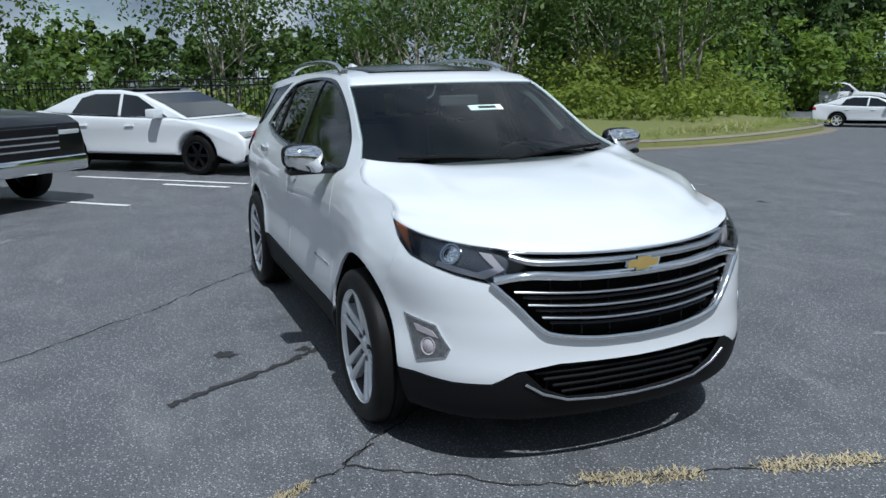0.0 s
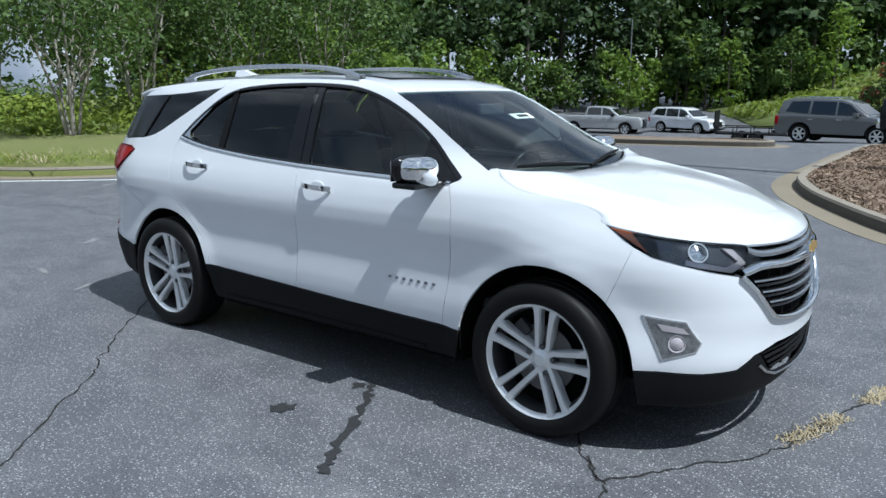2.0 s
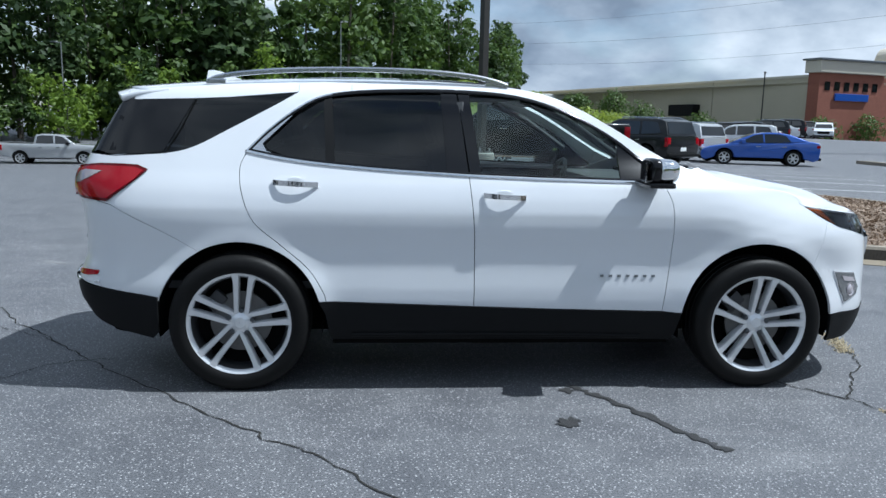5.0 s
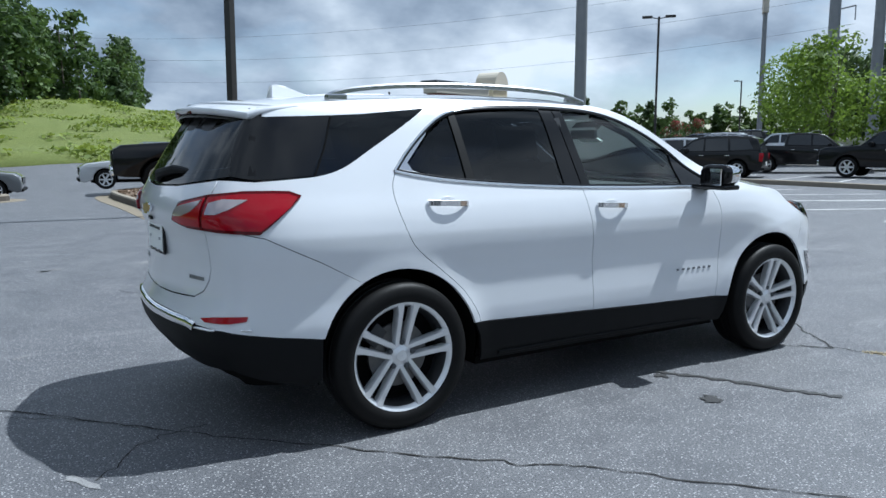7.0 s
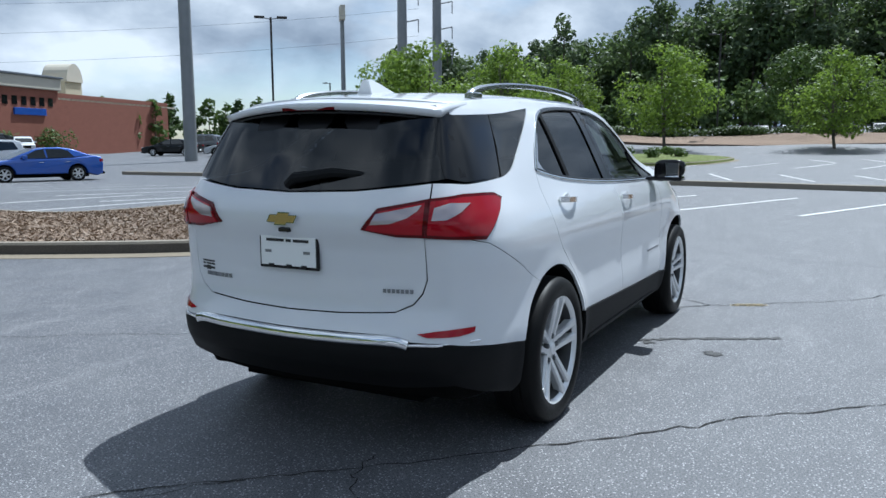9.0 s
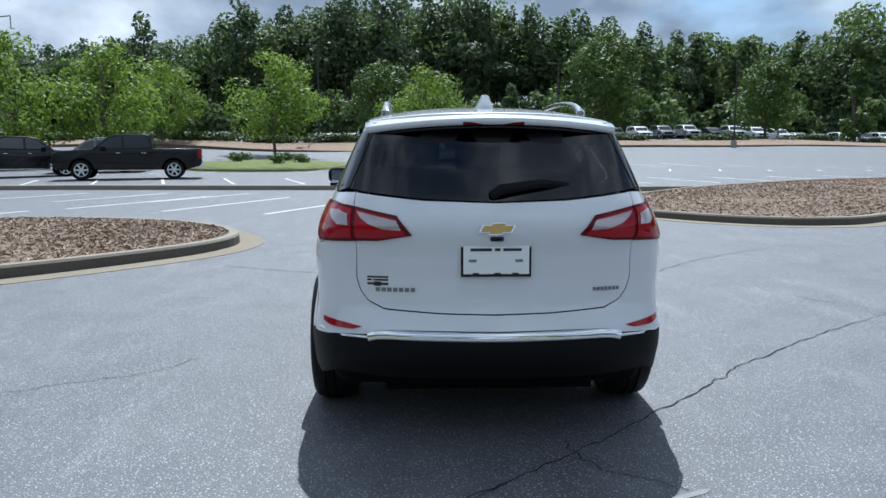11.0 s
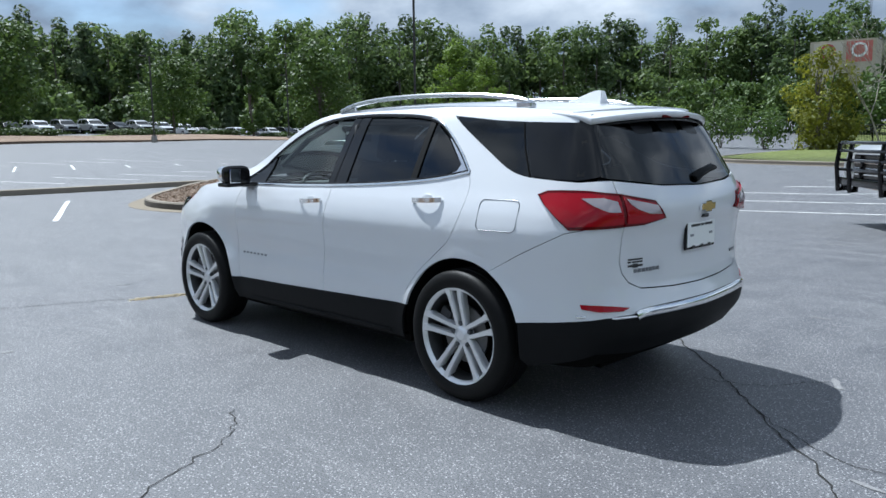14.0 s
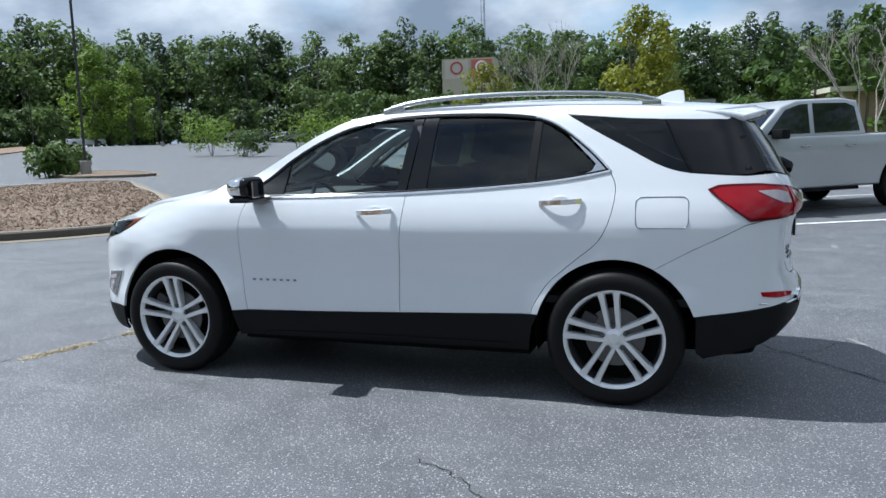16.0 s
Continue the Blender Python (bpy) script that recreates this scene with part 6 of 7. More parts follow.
def bare_tree(x, y, h, seed, spread=0.35):
    rnd = random.Random(seed)
    t = thing("bare_tree", "leafless grey tree with fine branches", "tree", pose(x, y, height(x, y)))
    bm = bmesh.new()

    def grow(p, d, l, r, depth):
        q = p + d * l
        tube_bm([p, p.lerp(q, 0.5) + Vector((rnd.uniform(-1, 1), rnd.uniform(-1, 1), 0)) * l * 0.05, q], [r, r * 0.85, r * 0.65], 5, bm, cap=False)
        if depth:
            for _ in range(3 if depth > 1 else 4):
                grow(q, (d + Vector((rnd.uniform(-1, 1), rnd.uniform(-1, 1), rnd.uniform(-0.2, 0.8))) * 0.62).normalized(), l * rnd.uniform(0.6, 0.85), r * 0.6, depth - 1)
    for k in range(3):
        a = 2.1 * k + rnd.uniform(0, 1)
        grow(Vector((0.1 * math.cos(a), 0.1 * math.sin(a), -0.1)), Vector((math.cos(a) * spread, math.sin(a) * spread, 1)).normalized(), h * 0.32, 0.05, 4)
    part("branchwork", bm, PALE_BARK, t, smooth=True)


bare_tree(7.4, -38.8, 7.2, 3)
bare_tree(-7.0, -24.5, 5.0, 8)
# red-flowered tree on the hill's foot
red = make_tree("crape myrtle with red blossom at a grass hill", 3.6, 1.7, LEAF_DARK, 47, n=2400, size=0.1, stems=4, bottom=0.12, count=24, lean=0.15, r=0.04, accent=LEAF_RED)
red.matrix_world = pose(-3.6, 48.0, height(-3.6, 48.0))
for x, y, s in ((60, 50, 0.9), (48, 42, 0.8)):
    plant(red, x, y, s, 50)


# bushes, hedges and weeds
def bush(name, x, y, rx, ry, h, mat, seed, n, size, label, category="bush", group="", lift=0.0, lumps=9):
    rnd = np.random.RandomState(seed)
    lobes = []
    for _ in range(lumps):
        s = rnd.uniform(0.35, 0.6)
        lobes.append((rnd.uniform(-0.6, 0.6) * rx, rnd.uniform(-0.6, 0.6) * ry, h * rnd.uniform(0.35, 0.68), rx * s, ry * s, h * s * 0.75))
    b = thing(name, label, category, pose(x, y, height(x, y) + lift), group)
    bm = bmesh.new()
    for k in range(5):
        tube_bm([(0.05 * math.cos(k * 1.3), 0.05 * math.sin(k * 1.3), -0.1), (0.3 * rx * math.cos(k * 1.3), 0.3 * ry * math.sin(k * 1.3), h * 0.6)], [0.03, 0.012], 5, bm)
    part("woody_stem", bm, BARK, b)
    quads_mesh("leaves", foliage(lobes, n, size, rnd), mat, b)
    return b


for i, (x, y, r_, h) in enumerate(((31.0, -26.8, 1.2, 1.8), (32.8, -29.4, 1.2, 1.9), (34.0, -31.5, 1.1, 1.7), (46, -62, 2.6, 4.4), (41.0, -60.5, 2.0, 3.4), (36.0, -62, 2.8, 4.8), (31.0, -60, 2.2, 3.8), (26, -60, 2.4, 4.2), (21, -57, 2.2, 3.6))):
    bush("bush", x, y, r_, r_, h, LEAF_BRIGHT if i in (3, 5, 6) else LEAF_MID, 60 + i, 1300, 0.14, "leafy green shrub beside the car park lane", group="lane shrubs")
for i in range(14):  # clipped hedges along the far verge
    f = i / 13
    x, y = np.interp(f, [0, 0.35, 0.6, 1], [64.5, 64.0, 71.0, 92.0]), np.interp(f, [0, 0.35, 0.6, 1], [31, 4, -18, -78])
    bush("hedge", x, y, 1.2, 3.4, 0.9, HEDGE_LEAF, 90 + i, 1900, 0.14, "clipped dark green hedge on a mulched verge", "hedge", "verge hedges", 0.35, 22)
for i, (x, y) in enumerate(((38.5, 8.0), (40.0, 7.0), (41.5, 11.0), (43.8, 8.4), (46.0, 11.5))):
    bush("low_shrub", x, y, 0.6, 0.6, 0.6, LEAF_MID, 120 + i, 350, 0.08, "low shrub in an island bed", group="island shrubs", lift=0.25)
for i, (x, y, h) in enumerate(((47, 108, 4.0), (54, 104, 3.6), (60.5, 99, 4.0), (40, 112, 4.2), (33, 105, 4.5), (70, 103, 5.0), (26, 98, 3.4))):
    bush("bush", x, y, h * 0.62, h * 0.62, h, LEAF_MID if i != 1 else LEAF_DARK, 140 + i, 1100, 0.22, "round green shrub before the store wall", group="store shrubs")

# weeds and vines heaped on the bank
rnd = np.random.RandomState(5)
lobes = []
for _ in range(210):
    f = rnd.uniform(0, 1)
    bx, by = np.interp(f, [0, 0.2, 0.35, 0.5, 0.65, 0.8, 1], [-21, -14.5, -12.6, -12.2, -11.6, -13.2, -19]), np.interp(f, [0, 0.2, 0.35, 0.5, 0.65, 0.8, 1], [-0.6, 4.0, 7.0, 9.5, 12.5, 16.0, 21])
    dpt = rnd.uniform(0, 1) ** 1.3 * 7
    x, y = bx - dpt * 0.9 + rnd.normal(0, 0.4), by + dpt * 0.35 + rnd.normal(0, 0.4)
    s = rnd.uniform(0.5, 1.1) * (0.55 + 0.12 * dpt)
    tall = (0.7 if f < 0.45 else 1.25)
    lobes.append((x, y, height(x, y) + 0.15 + s * 0.55 * tall, s, s, s * 0.9 * tall))
ob = quads_mesh("bank_weeds", foliage(lobes, 46000, 0.085, rnd), WEED)
tagged(ob, "heaped bright green weeds and vines on a bank", "weeds", "", "stuff")
rnd = np.random.RandomState(6)
lobes = []
for _ in range(70):
    x, y = rnd.uniform(-34, -19), rnd.uniform(-12, 16)
    s = rnd.uniform(0.8, 1.9)
    lobes.append((x, y, height(x, y) + s * 0.7, s, s, s))
tagged(quads_mesh("bank_thicket", foliage(lobes, 16000, 0.13, rnd), LEAF_MID), "green thicket behind the bank", "bushes", "", "stuff")
rnd = np.random.RandomState(8)
lobes = []
for _ in range(60):
    f = rnd.uniform(0, 1)
    x, y = np.interp(f, [0, 0.5, 1], [-17, -31, -46]) + rnd.normal(0, 1.5), np.interp(f, [0, 0.5, 1], [20, 30, 44]) + rnd.normal(0, 1.5)
    s = rnd.uniform(0.8, 1.7)
    lobes.append((x - 5, y + 1, height(x, y) + s * 0.6, s, s, s))
tagged(quads_mesh("bank_shrubs", foliage(lobes, 11000, 0.13, rnd), LEAF_BRIGHT), "bright shrubs behind the kerb", "bushes", "", "stuff")
# blades along the kerb of the bank and on the hill
spots = []
rnd = np.random.RandomState(9)
for _ in range(900):
    i = rnd.randint(8, len(bank_line) - 8)
    x, y = bank_line[i]
    d = rnd.uniform(0.25, 3.4)
    spots.append((x - d * 0.92 + rnd.normal(0, 0.2), y + d * 0.25 + rnd.normal(0, 0.25), 1.0))
ob = blades("bank_grass", spots, 12, 0.16, WEED, "long green grass along the kerb", "grass", 4, 0.12)
ob.location.z = 0.22
ob = blades("bank_straw", spots[::7], 12, 0.22, STRAW_BLADE, "dry straw-coloured grass on the bank", "grass", 5, 0.16)
ob.location.z = 0.22
lobes = []
for _ in range(330):
    x, y = rnd.uniform(-16, 26), rnd.uniform(52, 120)
    s = rnd.uniform(0.5, 1.4)
    lobes.append((x, y, height(x, y) + 0.35 * s, s * 1.6, s * 1.6, s * 0.6))
tagged(quads_mesh("hill_weeds", foliage(lobes, 30000, 0.24, rnd), WEED), "rough green growth on the hill", "weeds", "", "stuff")


# woods all round
def woods(name, line, depth, count, h0, h1, seed, mats, label, per=620, size=0.62, pine=0.4, width=0.26, rise=None):
    rnd = np.random.RandomState(seed)
    p = np.array(line, float)
    s = np.concatenate([[0], np.cumsum(np.hypot(*np.diff(p, axis=0).T))])
    leaves = [[] for _ in mats]
    bm = bmesh.new()
    for i in range(count):
        f = (i + rnd.uniform(0, 1)) / count * s[-1]
        x, y = np.interp(f, s, p[:, 0]), np.interp(f, s, p[:, 1])
        away = np.array([x, y]) / np.hypot(x, y)
        d = rnd.uniform(0, 1) * depth
        x, y = x + away[0] * d, y + away[1] * d
        h = rnd.uniform(h0, h1)
        if rise:
            h += rise[2] * math.exp(-((y - rise[0]) / rise[1]) ** 2)
        z = height(x, y)
        if rnd.uniform() < pine:
            lobes = [(rnd.normal(0, 0.09) * h * (1.15 - q), rnd.normal(0, 0.09) * h * (1.15 - q), h * (0.42 + 0.56 * q), 0.13 * h * (1.12 - 0.75 * q) + 0.3, 0.13 * h * (1.12 - 0.75 * q) + 0.3, 0.055 * h) for q in np.linspace(0, 1, 11)]
            m = len(mats) - 1
        else:
            lobes = broad_lobes(h, h * width, rnd, 0.08, 30)
            m = rnd.randint(0, max(1, len(mats) - 1))
        leaves[m].append(foliage(lobes, per, size, rnd) + np.array([x, y, z]))
        tube_bm([(x, y, z - 0.3), (x + rnd.normal(0, 0.3), y + rnd.normal(0, 0.3), z + h * 0.85)], [h * 0.013, h * 0.004], 5, bm, cap=False)
    for m, l in zip(mats, leaves):
        if l:
            tagged(quads_mesh(name, np.concatenate(l), m), label, "woods", "", "stuff")
    tagged(part(name + "_trunks", bm, BARK), "grey-brown trunks of the woods", "woods", "", "stuff")


woods("near_wood", [(-40, 20), (-42, 38), (-46, 56), (-34, 66), (-24, 74), (-12, 82)], 14, 60, 13, 20, 71, [LEAF_MID, LEAF_DARK, LEAF_PINE], "tall mixed green woods behind the car park", per=1150, size=0.36, pine=0.42)
woods("edge_wood", [(-26, 64), (-14, 72), (-6, 84), (0, 100), (8, 128), (22, 150), (34, 200)], 16, 52, 12, 19, 73, [LEAF_MID, LEAF_DARK, LEAF_PINE], "tall woods above a grass hill", per=900, size=0.5, pine=0.25)
woods("understorey", [(-24, 20), (-31, 34), (-38, 50), (-30, 60), (-20, 67), (-11, 72)], 6, 46, 4, 8, 74, [LEAF_BRIGHT, LEAF_MID, LEAF_DARK], "young trees at the edge of woods", per=700, size=0.24, pine=0.1, width=0.34)
woods("distant_wood", [(-150, -40), (-150, 10), (-140, 50)], 25, 40, 9, 13, 75, [LEAF_MID, LEAF_DARK], "distant low woods", per=300, size=0.9, pine=0.1)
woods("low_wood", [(80, 120), (110, 100), (135, 85), (140, 62)], 18, 34, 6, 11, 76, [LEAF_MID, LEAF_DARK], "low trees beyond the car park", per=420, size=0.55, pine=0.15)
woods("far_wood", [(124, 78), (128, 64), (134, 44), (140, 24), (140, 4), (138, -18), (132, -44), (122, -72)], 24, 180, 15.5, 20, 77, [HAZE_LEAF, HAZE_DARK, HAZE_DARK, HAZE_PINE], "tall pine and broadleaf woods on a rise", per=1450, size=0.46, pine=0.4, width=0.3, rise=(2, 40, 9.5))
woods("far_wood", [(124, -70), (120, -100), (112, -128), (92, -150), (66, -166), (34, -178), (0, -184), (-40, -176), (-84, -158)], 24, 175, 20, 26.5, 78, [HAZE_LEAF, HAZE_LEAF, HAZE_DARK, HAZE_PINE], "tall green woods beyond the lots", per=1450, size=0.50, pine=0.22, width=0.28)
woods("road_wood", [(116, 40), (118, 20), (118, -4), (116, -30), (112, -60), (110, -90), (100, -122), (80, -142), (50, -158), (20, -168), (-20, -174)], 6, 120, 4, 8.5, 79, [HAZE_DARK, HAZE_LEAF, HAZE_PINE], "young trees along the foot of far woods", per=520, size=0.48, pine=0.1, width=0.42)
woods("screen_wood", [(14, -100), (28, -103), (40, -102), (50, -96)], 6, 20, 6.5, 9.2, 81, [LEAF_MID, LEAF_DARK], "broadleaf trees before a sign building", per=700, size=0.34, pine=0.0, width=0.36)
woods("slope_wood", [(-4, -66), (-22, -62), (-44, -54)], 14, 22, 7, 12, 80, [LEAF_MID, LEAF_DARK], "trees on the slope beyond a lawn", per=520, size=0.4, pine=0.1)

# ---- parked vehicles ----
BLACK_PAINT = car_paint("black_paint", (0.004, 0.0042, 0.005))
CHARCOAL_PAINT = car_paint("charcoal_paint", (0.012, 0.013, 0.015))
for _m in (BLACK_PAINT, CHARCOAL_PAINT):
    principled(_m).inputs["Specular IOR Level"].default_value = 0.15
    principled(_m).inputs["Coat Weight"].default_value = 0.55
SILVER_PAINT = car_paint("silver_paint", (0.46, 0.47, 0.48), 0.3)
GREY_PAINT = car_paint("grey_paint", (0.13, 0.135, 0.14), 0.3)
BLUE_PAINT = car_paint("blue_paint", (0.02, 0.09, 0.42), 0.2)
RED_PAINT = car_paint("red_paint", (0.35, 0.03, 0.03))
BEIGE_PAINT = car_paint("beige_paint", (0.48, 0.46, 0.42))
PANE = material("vehicle_glass", (0.010, 0.012, 0.014), 0.04, spec=0.8)
HEAD_LENS = material("headlamp_lens", (0.55, 0.56, 0.57), 0.12, 0.3, coat=1.0)

KINDS = {
    "saloon": dict(W=1.84, base=2.83, R=0.335, belt=0.93,
                   body=[(2.38, 0.26), (2.44, 0.46), (2.42, 0.60), (2.28, 0.72), (1.95, 0.81), (1.35, 0.91), (1.0, 0.96), (0.0, 0.97), (-1.3, 1.0), (-2.1, 1.08), (-2.40, 1.02), (-2.46, 0.72), (-2.42, 0.32), (-2.2, 0.22), (2.2, 0.20)],
                   cabin=[(1.28, 0.93), (0.72, 1.18), (0.22, 1.37), (-0.2, 1.435), (-0.78, 1.44), (-1.25, 1.35), (-1.72, 1.18), (-2.08, 1.05)],
                   panes=[[(0.86, 0.98), (0.20, 1.33), (-0.10, 1.365), (-0.15, 0.99)], [(-0.22, 0.99), (-0.17, 1.37), (-0.75, 1.37), (-1.05, 1.30), (-1.28, 1.04)]], tilt=0.22),
    "suv": dict(W=1.92, base=2.85, R=0.37, belt=1.05,
                body=[(2.34, 0.32), (2.36, 0.62), (2.28, 0.86), (2.1, 0.98), (1.2, 1.08), (0.9, 1.1), (-2.2, 1.14), (-2.38, 1.1), (-2.42, 0.72), (-2.36, 0.36), (-2.2, 0.28), (2.2, 0.26)],
                cabin=[(1.1, 1.08), (0.45, 1.60), (0.1, 1.72), (-0.8, 1.76), (-1.9, 1.73), (-2.15, 1.64), (-2.34, 1.12)],
                panes=[[(0.86, 1.12), (0.42, 1.52), (0.10, 1.62), (-0.02, 1.63), (-0.02, 1.13)], [(-0.10, 1.13), (-0.10, 1.64), (-0.98, 1.65), (-1.02, 1.15)], [(-1.12, 1.16), (-1.08, 1.65), (-1.80, 1.62), (-2.02, 1.22)]], tilt=0.2),
    "pickup": dict(W=2.02, base=3.65, R=0.41, belt=1.22,
                   body=[(2.92, 0.46), (2.95, 0.86), (2.90, 1.10), (2.72, 1.20), (1.45, 1.28), (1.2, 1.29), (-0.95, 1.30), (-2.90, 1.30), (-2.95, 1.24), (-2.95, 0.66), (-2.85, 0.56), (-2.4, 0.44), (2.6, 0.42)],
                   cabin=[(1.42, 1.26), (0.78, 1.78), (0.45, 1.88), (-0.5, 1.91), (-0.86, 1.86), (-1.02, 1.28)],
                   panes=[[(1.14, 1.32), (0.72, 1.72), (0.42, 1.80), (0.24, 1.81), (0.24, 1.33)], [(0.14, 1.33), (0.14, 1.82), (-0.60, 1.82), (-0.78, 1.76), (-0.86, 1.35)]], tilt=0.16),
}


def prism(outline, half, tilt=0.0, belt=0.0, bevel=0.05, bm=None):
    """A side outline carried across the width, narrowing above the belt, with softened edges."""
    bm = bm or bmesh.new()
    sides = []
    for s in (-1, 1):
        sides.append([bm.verts.new((x, s * (half - max(0, z - belt) * tilt), z)) for x, z in outline])
    n = len(outline)
    faces = [bm.faces.new(sides[0]), bm.faces.new(sides[1][::-1])]
    for i in range(n):
        faces.append(bm.faces.new((sides[0][(i + 1) % n], sides[0][i], sides[1][i], sides[1][(i + 1) % n])))
    bmesh.ops.recalc_face_normals(bm, faces=bm.faces)
    if bevel:
        edges = [e for e in bm.edges if abs(e.verts[0].co.y) > 0.1 and e.verts[0].co.y * e.verts[1].co.y > 0]
        bmesh.ops.bevel(bm, geom=edges, offset=bevel, segments=3, affect="EDGES", profile=0.5, clamp_overlap=True)
    return bm


def slab(points, side, half, tilt, belt, out=0.006, thick=0.012):
    """A pane on the cabin's flank."""
    bm = bmesh.new()
    a = [bm.verts.new((x, side * (half - max(0, z - belt) * tilt + out), z)) for x, z in points]
    b = [bm.verts.new((x, side * (half - max(0, z - belt) * tilt + out - thick), z)) for x, z in points]
    bm.faces.new(a)
    bm.faces.new(b[::-1])
    for i in range(len(a)):
        bm.faces.new((a[i], b[i], b[(i + 1) % len(a)], a[(i + 1) % len(a)]))
    bmesh.ops.recalc_face_normals(bm, faces=bm.faces)
    return bm


def road_wheel(parent, x, side, R, half, rim_mat, spokes=6):
    w = thing("wheel", "black tyre on a spoked rim", "")
    w.parent = parent
    w.matrix_local = pose(x, side * (half - 0.13), R, 0, 0, 0 if side < 0 else 180)
    part("tyre", lathe_bm([(R * 0.66, 0.1), (R * 0.66, -0.10), (R * 0.80, -0.125), (R * 0.95, -0.115), (R, -0.08), (R, 0.08), (R * 0.9, 0.12)], "y", 24), RUBBER, w, smooth=True)
    rim = part("rim", lathe_bm([(R * 0.60, 0.05), (R * 0.58, -0.04), (R * 0.63, -0.10), (R * 0.68, -0.105)], "y", 24), rim_mat, w, smooth=True)
    # the gaps between spokes get their shade from this added black disc
    part("wheel_back", lathe_bm([(0.001, 0.0), (R * 0.62, 0.0)], "y", 16), DARK, w)
    bm = bmesh.new()
    for k in range(spokes):
        a = 2 * math.pi * k / spokes
        m = Matrix.Rotation(a, 4, "Y")
        box_bm(R * 0.1, R * 0.64, -0.085, -0.05, -R * 0.085, R * 0.085, 0, bm, m)
    bmesh.ops.create_cone(bm, cap_ends=True, segments=12, radius1=R * 0.2, radius2=R * 0.18, depth=0.05, matrix=Matrix.Translation((0, -0.07, 0)) @ Matrix.Rotation(radians(90), 4, "X"))
    part("spokes", bm, rim_mat, rim)


def vehicle(name, kind, label, paint, x, y, heading, rim=None, scale=1.0, roof=None, guard=False, extra=0.0):
    k = KINDS[kind]
    half, belt, tilt, R = k["W"] / 2, k["belt"], k["tilt"], k["R"]
    v = thing(name, label, {"saloon": "car", "suv": "car", "pickup": "pickup"}[kind], pose(x, y, height(x, y) + extra, 0, 0, heading) @ Matrix.Diagonal((scale, scale, scale, 1)))
    wheels = (k["base"] / 2 + 0.02, -k["base"] / 2 + 0.02)
    # body with arches cut into its lower outline
    body = []
    pts = k["body"]
    low = min(z for _, z in pts)
    for p in pts:
        body.append(p)
    tail = body.pop()
    rear_low = body[-1]
    ring = [rear_low]
    for wx in wheels[::-1]:
        ring += [(wx + (R + 0.07) * math.cos(a), max(low, R + (R + 0.07) * math.sin(a))) for a in np.linspace(math.pi, 0, 13)]
    ring.append(tail)
    part("body", prism(body[:-1] + ring, half, 0.10, belt - 0.25, 0.05), paint, v, smooth=True)
    part("underbody", box_bm(-k["base"] / 2 - 0.5, k["base"] / 2 + 0.5, -half + 0.28, half - 0.28, low - 0.02, belt - 0.2), DARK, v)
    cab = part("cabin", prism(k["cabin"], half - 0.035, tilt, belt, 0.04), paint, v, smooth=True)
    for s in (-1, 1):
        for pane in k["panes"]:
            part("side_window", slab(pane, s, half - 0.035, tilt, belt), PANE, cab)
    # screens front and back
    skip = 2 if kind == "saloon" else 1
    for i, j, nm in ((0, skip, "windscreen"), (len(k["cabin"]) - 1, len(k["cabin"]) - 1 - skip, "rear_window")):
        line = k["cabin"][i:j + 1] if i < j else k["cabin"][j:i + 1][::-1]
        run = [line[0][0] + (line[1][0] - line[0][0]) * 0.12] + [p[0] for p in line[1:-1]] + [line[-1][0] + (line[-2][0] - line[-1][0]) * 0.1]
        bm = bmesh.new()
        rows_ = []
        for xx in run:
            px_, pz_ = (zip(*sorted(line)))
            zz = float(np.interp(xx, px_, pz_))
            w = half - 0.035 - max(0, zz - belt) * tilt - 0.085
            out = Vector((0.5 if i == 0 else -0.5, 0, 0.86)) * 0.014
            rows_.append([bm.verts.new(Vector((xx, s_ * w, zz)) + out) for s_ in (-1, 1)])
        for p_, q_ in zip(rows_, rows_[1:]):
            bm.faces.new((p_[0], p_[1], q_[1], q_[0]) if i == 0 else (p_[1], p_[0], q_[0], q_[1]))
        part(nm, bm, PANE, cab)
    fx, rx = max(p[0] for p in pts), min(p[0] for p in pts)
    up = belt - 0.22
    for s in (-1, 1):
        a, b = sorted((s * (half - 0.06), s * (half - 0.48)))
        part("head_lamp", box_bm(fx - 0.24, fx - 0.02, a, b, up - 0.16 * (kind != "saloon") - 0.06, up + 0.02, 0.025), HEAD_LENS, v, smooth=True)
        a, b = sorted((s * (half - 0.005), s * (half - (0.40 if kind == "saloon" else 0.2))))
        part("tail_lamp", box_bm(rx + 0.01, rx + 0.16, a, b, belt - (0.12 if kind == "saloon" else 0.34), belt + 0.0, 0.02), RED_LENS, v, smooth=True)
        a, b = sorted((s * (half - 0.05), s * (half + 0.19)))
        part("door_mirror", box_bm(k["panes"][0][0][0] - 0.26, k["panes"][0][0][0] - 0.08, a, b, belt + 0.03, belt + 0.19, 0.03), paint if kind != "pickup" else CLADDING, v, smooth=True)
        for hx in ((0.05, -1.0) if kind != "pickup" else (0.38, -0.62)):
            a, b = sorted((s * (half - 0.02), s * (half + 0.02)))
            part("door_handle", box_bm(hx - 0.1, hx + 0.1, a, b, belt - 0.12, belt - 0.09, 0.008), paint if paint is WHITE_PAINT else SATIN, v)
    g = part("grille", box_bm(fx - 0.08, fx + 0.012, -half * 0.58, half * 0.58, up - (0.38 if kind == "pickup" else 0.28 if kind == "suv" else 0.12), up - (-0.07 if kind == "pickup" else 0 if kind != "saloon" else 0.03), 0.02), GLOSS_BLACK, v)
